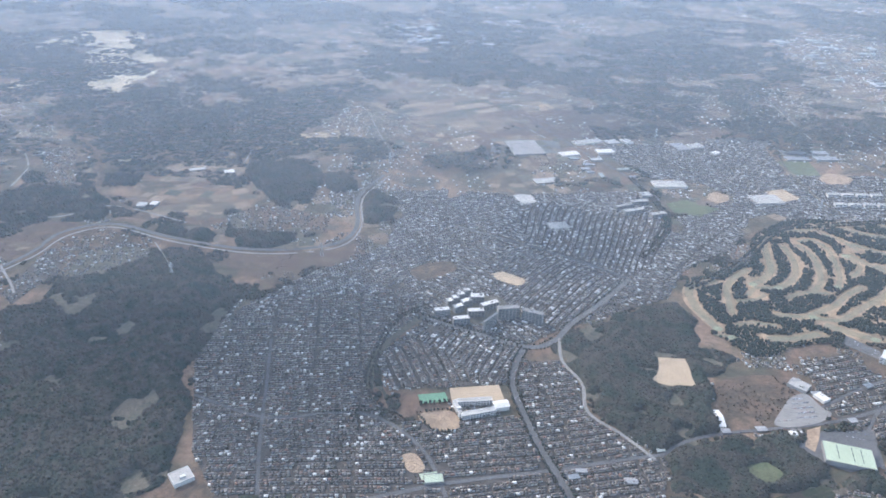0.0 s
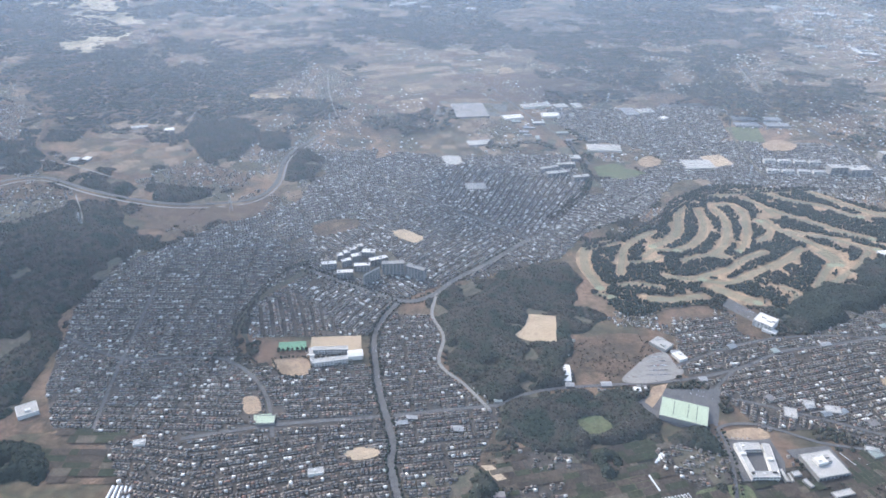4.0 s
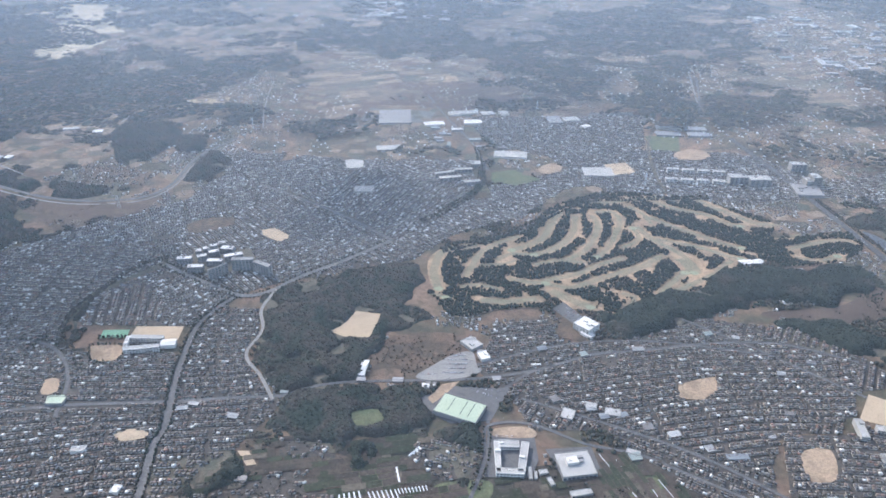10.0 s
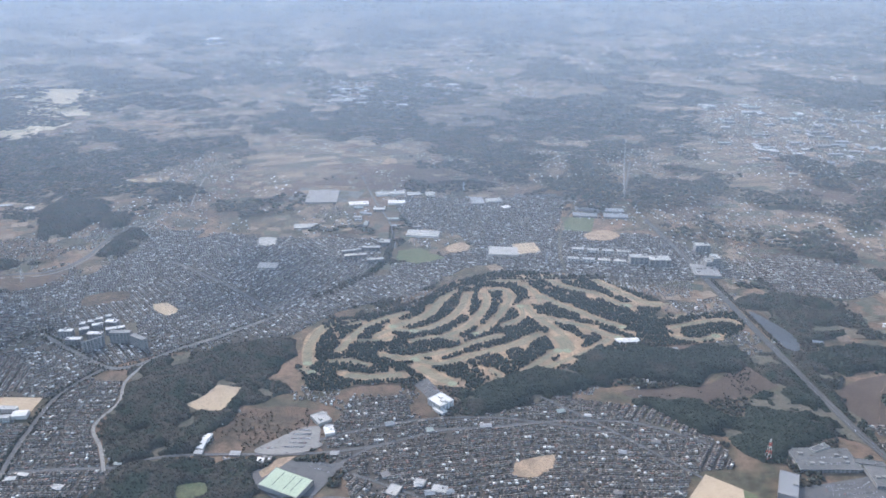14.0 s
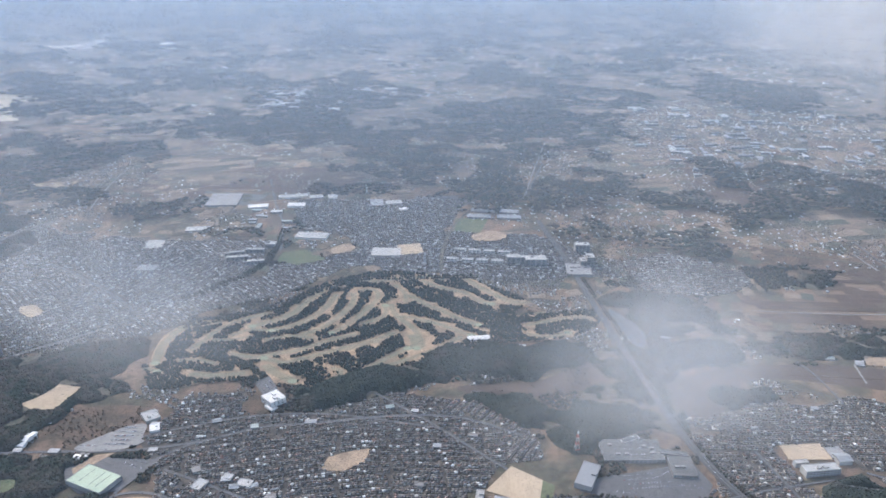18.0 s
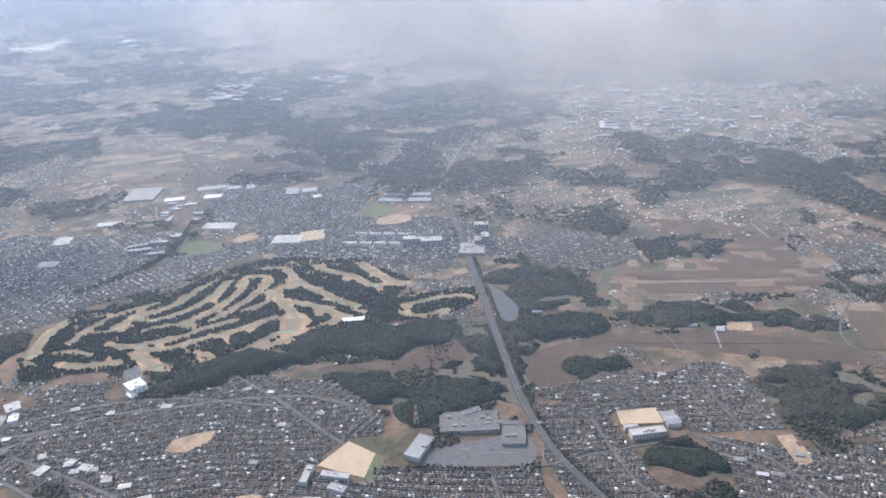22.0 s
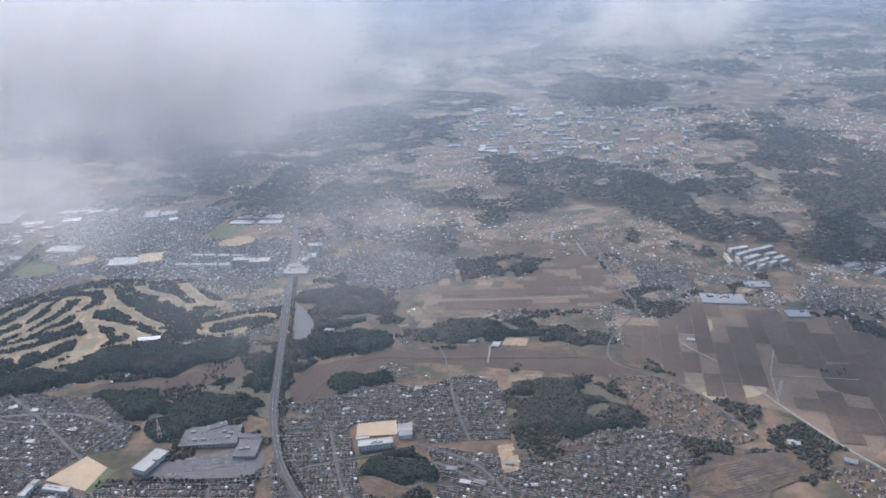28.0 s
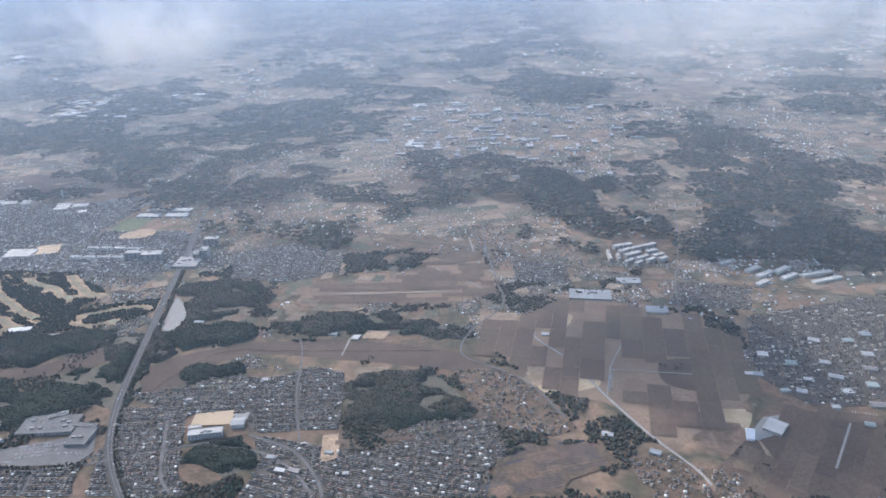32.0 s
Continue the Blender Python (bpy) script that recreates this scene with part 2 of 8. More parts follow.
DARK_SOIL = mat("dark_garden_soil", [(0.044, 0.039, 0.030), (0.062, 0.051, 0.039), (0.037, 0.039, 0.027), (0.074, 0.059, 0.044)], 0.06, 0.7, 0.95, 0.1)
DECK = mat("grey_parking_deck", [(0.105, 0.10, 0.093), (0.14, 0.132, 0.12)], 0.15, 1.5, 0.8, 0.0, wear=0.2)
DRY = mat("dry_earth", [(0.17, 0.125, 0.088), (0.225, 0.165, 0.112), (0.15, 0.118, 0.08), (0.26, 0.19, 0.13)], 0.06, 0.5, 0.95, 0.05, wear=0.25)
BALLAST = mat("ballast", [(0.065, 0.062, 0.058), (0.085, 0.079, 0.073)], 0.2, 1.5, 0.95, 0.0, wear=0.2)
PATCHES = mat("far_plots", [(0.19, 0.14, 0.098), (0.085, 0.085, 0.058), (0.145, 0.108, 0.078), (0.24, 0.18, 0.125), (0.11, 0.085, 0.062), (0.07, 0.075, 0.052), (0.17, 0.125, 0.09)], 0.1, 0.3, 0.95, by="island", wear=0.2)
PALE_ROOFS = mat("pale_roofs", [(0.62, 0.61, 0.58, 0.0), (0.36, 0.355, 0.34, 0.3), (0.74, 0.72, 0.68, 0.55), (0.26, 0.265, 0.265, 0.75)], 1, 3.0, 0.5, 0.0, by="island", hard=True, wear=0.1, glazed=0.4)

# ---- helpers of this place ----
rng = np.random.default_rng(7)
LEVEL = [0.02]  # each flat patch lies a little above the one before it
CANOPY = {PINE.name: PINE_TOP, MIXED.name: MIXED_TOP, BARE.name: BARE_TOP}
RESERVED, ROADS = [], []  # outlines and centre lines that houses and trees keep clear of


def part(name, bm, material, parent=None, label=""):
    """Links a bmesh as one mesh object under a thing or a part."""
    me = bpy.data.meshes.new(name)
    bm.to_mesh(me)
    bm.free()
    for m in material if isinstance(material, (list, tuple)) else [material]:
        me.materials.append(m)
    ob = new(name, me)
    ob.parent = parent
    return tagged(ob, label)


def thing(name, x, y, turn=0, label="", category="", group="", z=0.0):
    ob = new(name)
    ob.matrix_basis = pose(x, y, z, 0, 0, turn)
    return tagged(ob, label, category, group)


def box(bm, x0, x1, y0, y1, z0, z1, bevel=0.0):
    v = bmesh.ops.create_cube(bm, size=1)["verts"]
    bmesh.ops.scale(bm, vec=(x1 - x0, y1 - y0, z1 - z0), verts=v)
    bmesh.ops.translate(bm, vec=((x0 + x1) / 2, (y0 + y1) / 2, (z0 + z1) / 2), verts=v)
    if bevel:
        bmesh.ops.bevel(bm, geom=list({e for q in v for e in q.link_edges}), offset=bevel, segments=1, affect="EDGES")
    return bm


def block(name, size, material, parent, label="", bevel=0.0):
    return part(name, box(bmesh.new(), *size, bevel), material, parent, label)


def mesh_from(name, verts, faces, materials, slots=None, smooth=False):
    """One mesh from arrays of places and of faces with the same number of corners."""
    me = bpy.data.meshes.new(name)
    verts, faces = np.asarray(verts, np.float32), np.asarray(faces, np.int32)
    me.vertices.add(len(verts))
    me.vertices.foreach_set("co", verts.ravel())
    n, k = faces.shape
    me.loops.add(n * k)
    me.loops.foreach_set("vertex_index", faces.ravel())
    me.polygons.add(n)
    me.polygons.foreach_set("loop_start", np.arange(0, n * k, k, dtype=np.int32))
    me.polygons.foreach_set("loop_total", np.full(n, k, np.int32))
    for m in materials:
        me.materials.append(m)
    if slots is not None:
        me.polygons.foreach_set("material_index", np.asarray(slots, np.int32))
    if smooth:
        me.polygons.foreach_set("use_smooth", np.ones(n, bool))
    me.update(calc_edges=True)
    return me


def inside(outline, pts):
    """Which of the points lie within the outline."""
    p, hit = np.asarray(pts, float), np.zeros(len(pts), bool)
    o = np.asarray(outline, float)
    for (x0, y0), (x1, y1) in zip(o, np.roll(o, -1, 0)):
        if y0 != y1:
            cross = (p[:, 1] > y0) != (p[:, 1] > y1)
            hit ^= cross & (p[:, 0] < (x1 - x0) * (p[:, 1] - y0) / (y1 - y0) + x0)
    return hit


def off_line(line, pts):
    p, best = np.asarray(pts, float), np.full(len(pts), 1e9)
    o = np.asarray(line, float)
    for a, b in zip(o[:-1], o[1:]):
        d = b - a
        s = np.clip(((p - a) @ d) / max(d @ d, 1e-9), 0, 1)
        best = np.minimum(best, np.linalg.norm(p - a - s[:, None] * d, axis=1))
    return best


def free(pts, gap=1.0):
    keep = np.ones(len(pts), bool)
    for o in RESERVED:
        keep &= ~inside(o, pts)
    for line, wide in ROADS:
        keep &= off_line(line, pts) > wide / 2 + gap
    return keep


def curve(line, closed=False, steps=6):
    """A smooth line through the given corners."""
    p = [Vector(q) for q in line]
    n, out = len(p), []
    for k in range(n if closed else n - 1):
        a, b, c, d = (p[(k + j) % n] if closed else p[min(max(k + j, 0), n - 1)] for j in (-1, 0, 1, 2))
        for s in range(steps):
            t = s / steps
            out.append(0.5 * (2 * b + (c - a) * t + (2 * a - 5 * b + 4 * c - d) * t * t + (3 * b - a - 3 * c + d) * t ** 3))
    return out if closed else out + [p[-1]]


def sheet(name, outline, material, label="", category="", kind="structure", soft=False, keep=False):
    """A patch of ground with its own edge, lying a little proud of what is below it."""
    LEVEL[0] += 0.0015
    z = LEVEL[0]
    pts = curve(outline, True, 5) if soft else [Vector(p) for p in outline]
    if keep:
        RESERVED.append([tuple(p) for p in pts])
    bm = bmesh.new()
    top = [bm.verts.new((p.x, p.y, z)) for p in pts]
    low = [bm.verts.new((p.x, p.y, z - 0.1)) for p in pts]
    f = bm.faces.new(top)
    f.normal_update()
    if f.normal.z < 0:
        f.normal_flip()
    for k in range(len(pts)):
        bm.faces.new((top[k], low[k], low[k - 1], top[k - 1]))
    bmesh.ops.triangulate(bm, faces=[f])
    ob = part(name, bm, material)
    return tagged(ob, label, category, kind=kind)


def ribbon(name, line, wide, material, label="", category="road", keep=True, kind="structure"):
    LEVEL[0] += 0.0015
    z = LEVEL[0]
    pts = curve(line, False, 5)
    if keep:
        ROADS.append(([tuple(p) for p in pts], wide))
    bm, rows = bmesh.new(), []
    for k, p in enumerate(pts):
        d = (pts[min(k + 1, len(pts) - 1)] - pts[max(k - 1, 0)]).normalized()
        s = Vector((-d.y, d.x)) * wide / 2
        rows.append([bm.verts.new((q.x, q.y, h)) for q, h in ((p + s, z - 0.1), (p + s, z), (p - s, z), (p - s, z - 0.1))])
    for a, b in zip(rows[:-1], rows[1:]):
        for j in range(3):
            bm.faces.new((a[j], a[j + 1], b[j + 1], b[j]))
    bmesh.ops.recalc_face_normals(bm, faces=bm.faces)
    return tagged(part(name, bm, material), label, category, kind=kind)


# ---- houses ----
def house_shape(long, deep, high, ridge, hip):
    """Corners and faces (quads; roof first) of a house with eaves and a ridged or hipped roof."""
    a, b, e = long / 2, deep / 2, 0.12
    v = [(-a - e, -b - e, high), (a + e, -b - e, high), (a + e, b + e, high), (-a - e, b + e, high)]
    v += [(-a - e + hip, 0, high + ridge), (a + e - hip, 0, high + ridge)]
    v += [(x, y, z) for z in (0, high + 0.02) for x, y in ((-a, -b), (a, -b), (a, b), (-a, b))]
    f = [(0, 1, 5, 4), (2, 3, 4, 5), (3, 0, 4, 4), (1, 2, 5, 5), (3, 2, 1, 0)]
    f += [(6 + k, 6 + (k + 1) % 4, 10 + (k + 1) % 4, 10 + k) for k in range(4)]
    return np.array(v), np.array(f)


def lots(outline, way, pitch=1.8, deep=1.62, street=1.7, cross=26.0, fill=0.96, sway=0.12):
    """Places and turns of houses: two rows back to back between streets that run along way and bend a little, with cross streets."""
    o = np.asarray(outline, float)
    (ax, ay), (bx, by) = way
    ang = math.atan2(by - ay, bx - ax)
    c, s = math.cos(ang), math.sin(ang)
    turn = np.array([[c, s], [-s, c]])
    q = o @ turn.T
    (x0, y0), (x1, y1) = q.min(0) - 6, q.max(0) + 6
    p, y, j = [], y0, 0
    while y < y1:
        if j % 2 == 0:
            shift = 0.0 if rng.random() < 0.7 else rng.uniform(0, cross)
        x = x0 + rng.uniform(0, pitch)
        while x < x1:
            if rng.random() < fill and (x + 900 + shift) % cross > 1.9:
                p.append((x + rng.uniform(-0.15, 0.15), y + rng.uniform(-0.1, 0.1)))
            x += pitch * rng.uniform(0.85, 1.2)
        y += deep + (street if j % 2 else 0)
        j += 1
    p = np.array(p)
    bend = 11.0 * (value_noise(p, 72, 51) - 0.5)
    p = np.c_[p[:, 0] + 7.0 * (value_noise(p, 90, 53) - 0.5), p[:, 1] + bend] @ turn
    p = p[inside(o, p)]
    p = p[rough_noise(p, 9, 57) > 0.24]  # small parks and empty lots
    if len(p):
        p = p[free(p, 0.7)]
    return [(x, y, ang + (0 if rng.random() < 0.8 else math.pi / 2) + rng.normal(0, 0.04) * sway * 8) for x, y in p]


def joined_houses(name, places, label, size=(1.0, 1.0), roof=None):
    vs, fs, ms, n = [], [], [], 0
    for x, y, a in places:
        k = rng.uniform(0.85, 1.2)
        v, f = house_shape(rng.uniform(1.2, 1.7) * size[0], rng.uniform(1.1, 1.5) * size[0], rng.uniform(0.8, 1.1) * size[1] * k, rng.uniform(0.25, 0.5) * size[1], rng.choice([0.0, 0.0, 0.62, 0.68]) * size[0])
        c, s = math.cos(a), math.sin(a)
        v = v @ np.array([[c, s, 0], [-s, c, 0], [0, 0, 1]]) + (x, y, 0)
        vs.append(v), fs.append(f + n), ms.extend([0] * 5 + [1] * 4)
        n += len(v)
    me = mesh_from(name, np.concatenate(vs), np.concatenate(fs), [roof or ROOF, WALL], ms)
    return tagged(new(name, me), label, "houses", kind="stuff")


# ---- trees ----
def blob(seed):
    bm = bmesh.new()
    bmesh.ops.create_icosphere(bm, subdivisions=1, radius=1)
    r = random.Random(seed)
    for v in bm.verts:
        v.co *= r.uniform(0.7, 1.25)
        v.co.z *= 0.85 if v.co.z < 0 else 1.1
    v = np.array([q.co[:] for q in bm.verts])
    f = np.array([[q.index for q in face.verts] for face in bm.faces])
    bm.free()
    return v, f


BLOBS = [blob(k) for k in range(12)]
TOPS = [(v, f[v[f][:, :, 2].max(1) > 0.25]) for v, f in BLOBS]  # crowns in a closed canopy show their upper part alone


def crowns(name, pts, low, high, material, label, category="woodland", stretch=(0.7, 1.3), lift=0.55, ground=None):
    """Many tree crowns joined into one stretch of wood."""
    if not len(pts):
        return None
    vs, fs, n = [], [], 0
    for k, (x, y) in enumerate(pts):
        v, f = TOPS[rng.integers(12)]
        r, a = rng.uniform(low, high), rng.uniform(0, 6.28)
        c, s = math.cos(a) * r, math.sin(a) * r
        h = r * rng.uniform(*stretch)
        vs.append(v @ np.array([[c, s, 0], [-s, c, 0], [0, 0, h]]) + (x, y, h * lift + 0.3 + (0 if ground is None else ground[k])))
        fs.append(f + n)
        n += len(v)
    me = mesh_from(name, np.concatenate(vs), np.concatenate(fs), [material], smooth=True)
    return tagged(new(name, me), label, category, kind="stuff")


def scatter(outline, gap, fill=1.0, edge=0.35):
    o = np.asarray(outline, float)
    (x0, y0), (x1, y1) = o.min(0), o.max(0)
    gx, gy = np.meshgrid(np.arange(x0, x1, gap), np.arange(y0, y1, gap))
    p = np.c_[gx.ravel(), gy.ravel()] + rng.uniform(-edge, edge, (gx.size, 2)) * gap * 1.4
    p = p[rng.random(len(p)) < fill]
    p = p[inside(o, p)]
    return p[free(p, 0.8)]


def value_noise(p, size, seed):
    """Smooth noise from 0 to 1 over the plan."""
    g = np.random.default_rng(seed).random((128, 128))
    q = np.asarray(p) / size + 500
    i = np.floor(q).astype(int)
    f = q - i
    f = f * f * (3 - 2 * f)
    a, b = i[:, 0] % 128, i[:, 1] % 128
    c, d = (a + 1) % 128, (b + 1) % 128
    return (g[a, b] * (1 - f[:, 0]) + g[c, b] * f[:, 0]) * (1 - f[:, 1]) + (g[a, d] * (1 - f[:, 0]) + g[c, d] * f[:, 0]) * f[:, 1]


def rough_noise(p, size, seed):
    return 0.6 * value_noise(p, size, seed) + 0.27 * value_noise(p, size / 2.3, seed + 1) + 0.13 * value_noise(p, size / 5.1, seed + 2)


def grown(p):
    """Where trees stand, but for glades and ragged edges."""
    return rough_noise(p, 17, 41) > 0.33 if len(p) else np.zeros(0, bool)


def frayed(outline, amount, seed=0):
    """The outline with the uneven edge of a wood."""
    out = []
    for k, p in enumerate(curve(outline, True, 6)):
        n = noise.noise_vector(Vector((p.x * 0.09, p.y * 0.09, seed * 3.7)))
        out.append((p.x + n.x * amount * 2, p.y + n.y * amount * 2))
    return out


def softened(a, times):
    for _ in range(times):
        b = np.pad(a, 1)
        a = (b[:-2, 1:-1] + b[2:, 1:-1] + b[1:-1, :-2] + b[1:-1, 2:] + 2 * a) / 6
    return a


def wood(outline, material, gap=2.3, low=1.1, high=1.9, label="dense winter woodland of dark evergreen trees", fill=0.97, hills=5.0):
    """A wood over gentle ridges and gullies: a closed, billowing canopy that falls to the ground along its edge, with uneven crowns rising from it."""
    g = gap * 0.7
    o = np.asarray(outline, float)
    (x0, y0), (x1, y1) = o.min(0) - g * 2, o.max(0) + g * 2
    xs, ys = np.arange(x0, x1, g), np.arange(y0, y1, g)
    gx, gy = np.meshgrid(xs, ys)
    p = np.c_[gx.ravel(), gy.ravel()]
    good = (inside(o, p) & free(p, 0.5) & grown(p)).reshape(gx.shape)
    cell = good[:-1, :-1] | good[1:, :-1] | good[:-1, 1:] | good[1:, 1:]
    deep = np.clip(softened(good.astype(float), 14) * 2 - 1, 0, 1)
    rise = deep * hills * rough_noise(p, 34, 61).reshape(gx.shape)
    z = np.where(good, 0.55 + 0.7 * rng.random(gx.shape) + rise, 0.06)
    v = np.c_[p + rng.uniform(-0.3, 0.3, p.shape) * g, z.ravel()]
    i = np.arange(gx.size).reshape(gx.shape)
    f = np.stack([i[:-1, :-1], i[:-1, 1:], i[1:, 1:], i[1:, :-1]], -1)[cell]
    if len(f):
        used, f = np.unique(f, return_inverse=True)
        me = mesh_from("woodland", v[used], f.reshape(-1, 4), [CANOPY[material.name]], smooth=True)
        tagged(new("woodland", me), label, "woodland", kind="stuff")
    pts = scatter(outline, gap, fill)
    pts = pts[grown(pts)]
    if len(pts):
        a = np.clip(((pts - (x0, y0)) / g).round().astype(int), 0, (len(xs) - 1, len(ys) - 1))
        crowns("woodland", pts, low, high, material, label, stretch=(0.8, 1.35), lift=0.6, ground=rise[a[:, 1], a[:, 0]])


# ---- the land ----
bm = bmesh.new()
box(bm, -7000, 8000, -900, 9000, -6, 0)
tagged(part("ground", bm, LAND), "wide plain of dry winter grass, soil and scrub", "ground", kind="structure")
sheet("far_ground", [(-6900, 950), (-2000, 900), (-300, 960), (300, 1000), (800, 1050), (2000, 950), (7900, 900), (7900, 8900), (-6900, 8900)], FAR_LAND, "hazy distant land of woods, fields and towns", "land", soft=False)

# fields and open ground
FIELDS = [
    ("paddy_field", PADDY, [(669.8, 456.7), (703.1, 444.6), (737.8, 484.9), (811.7, 450.7), (846.6, 419.0), (836.5, 355.2), (817.3, 330.3), (793.8, 307.2), (776.0, 291.1), (754.4, 331.9), (712.7, 347.3), (691.9, 379.6), (672.2, 408.8)], "wide dry brown paddy plain"),
    ("paddy_field", PADDY, [(532.6, 490.2), (599.7, 499.1), (620.9, 553.8), (663.9, 575.6), (681.6, 482.0), (648.5, 460.3), (545.0, 459.6)], "brown paddies in a bend of the valley"),
    ("paddy_field", PADDY, [(456, 807), (546, 868), (585, 779), (696, 752), (685, 679), (515, 692), (466, 723)], "brown paddies beyond the station"),
    ("valley_field", TILLED, [(338.0, 341.3), (387.9, 356.7), (414.4, 388.3), (434.4, 402.2), (445.2, 379.1), (402.8, 343.7), (356.8, 332.3)], "narrow brown valley between woods"),
    ("scrub", SCRUB, [(123.0, 281.9), (145.2, 292.2), (167.2, 292.1), (178.8, 276.8), (175.1, 259.1), (150.1, 247.6), (122.8, 247.0), (122.0, 268.7)], "brown cleared scrubland"),
    ("valley_field", SCRUB, [(-346.7, 458.2), (-306.4, 460.8), (-261.9, 454.0), (-172.1, 427.3), (-109.8, 435.6), (-79.7, 456.2), (-76.0, 420.2), (-107.7, 397.8), (-122.0, 374.2), (-165.5, 402.4), (-233.4, 432.4), (-296.7, 406.9), (-308.6, 386.1)], "brown river valley of winter grass"),
    ("paddy_field", TILLED, [(846.4, 329.4), (900.9, 327.6), (873.1, 262.0), (788.5, 256.0), (811.1, 293.5)], "brown paddies by a barn"),
    ("paddy_field", PADDY, [(551.3, 494.4), (630.9, 527.6), (695.7, 512.6), (679.0, 470.5), (609.7, 454.7), (532.6, 455.6)], "brown paddy basin"),
    ("valley_field", SCRUB, [(-87, 775), (7, 763), (3.0, 597.0), (-63.1, 591.7), (-75, 687)], "brown valley floor far off"),
    ("valley_field", TILLED, [(466.8, 365.9), (508.0, 389.6), (575.7, 401.5), (654.4, 390.6), (685.0, 368.6), (656.4, 366.9), (596.9, 373.8), (516.6, 376.3), (485.4, 332.9), (457.3, 331.1)], "long brown valley paddies"),
    ("field", TILLED, [(78.8, 186.3), (93.2, 199.2), (114.8, 196.6), (131.4, 190.0), (156.1, 193.4), (159.0, 167.1), (67.5, 154.7)], "tilled market-garden plots"),
    ("field", TILLED, [(233.4, 207.5), (256.6, 214.3), (279.1, 203.3), (281.9, 183.8), (237.6, 177.8)], "tilled strips between greenhouses"),
    ("field", SCRUB, [(-117.4, 191.2), (-55.6, 195.3), (-45.0, 176.0), (-59.2, 168.2), (-102.9, 165.4)], "brown plots of dead grass"),
    ("valley_field", SCRUB, [(-260.6, 575.9), (-208, 602), (-184.5, 568.2), (-201.9, 540.9), (-245.3, 543.9)], "brown clearing"),
    ("valley_field", SCRUB, [(-291.0, 516.1), (-232.2, 503.0), (-185.5, 495.2), (-183.0, 469.1), (-224.5, 466.3), (-273.6, 483.7)], "brown clearing by the river"),
    ("paddy_field", PADDY, [(406, 762), (470, 949), (520, 989), (552, 857), (643, 785), (602, 672), (522, 689), (434, 641)], "brown paddies far off"),
    ("straw_field", DRY, [(709.5, 356.7), (734.5, 371.7), (740.7, 362.0), (717.8, 347.7)], "pale stubble field"),
    ("straw_field", STRAW, [(715.3, 445.3), (733.5, 446.3), (730.5, 428.7), (708.9, 427.4)], "pale stubble field"),
    ("straw_field", STRAW, [(713.3, 443.8), (734.8, 444.7), (729.8, 427.3), (712.7, 426.6)], "pale stubble field"),
    ("tilled_field", TILLED, [(787.8, 358.4), (788.9, 385.5), (817.4, 387.2), (813.3, 353.7)], "dark tilled field"),
    ("tan_field", EARTH, [(61, 810), (93, 828), (105, 796), (69, 781)], "bare tan field"),
    ("tan_field", EARTH, [(542.9, 554.0), (561.2, 559.6), (551.6, 533.3), (540.1, 533.5)], "bare tan lot"),
    ("tan_field", EARTH, [(540.7, 548.3), (552.7, 552.3), (550.2, 524.0), (539.0, 522.6)], "bare tan lot"),
    ("tan_field", EARTH, [(594.2, 577.1), (618.1, 577.7), (610.8, 558.1), (594.5, 557.7)], "bare tan lot"),
    ("tan_field", EARTH, [(588.9, 573.0), (620.0, 577.0), (612.7, 557.5), (590.0, 557.0)], "bare tan lot"),
    ("scrub", SCRUB, [(622.9, 312.0), (704.9, 325.2), (675.3, 250.7), (607.7, 245.7), (593.3, 278.5)], "brown scrub and garden plots"),
    ("scrub", SCRUB, [(456.3, 589.5), (548, 615), (652, 601), (741, 626), (713.8, 558.4), (570.9, 552.2), (495.6, 530.8)], "brown rural ground"),
    ("scrub", SCRUB, [(-17, 749), (66, 789), (161, 783), (240, 774), (243, 731), (126, 699), (29, 691), (25.9, 599.0), (-2, 611)], "brown valley of fields far off"),
    ("scrub", SCRUB, [(86.6, 227.6), (97.6, 230.4), (93.0, 209.0), (83.7, 184.5), (73.8, 176.9), (69.3, 186.8), (77.5, 204.3)], "brown cutting at the edge of the estate"),
    ("scrub", SCRUB, [(-150.7, 196.0), (-127.6, 212.7), (-114.1, 194.9), (-129.7, 190.3), (-137.7, 186.3)], "earthy clearing"),
]
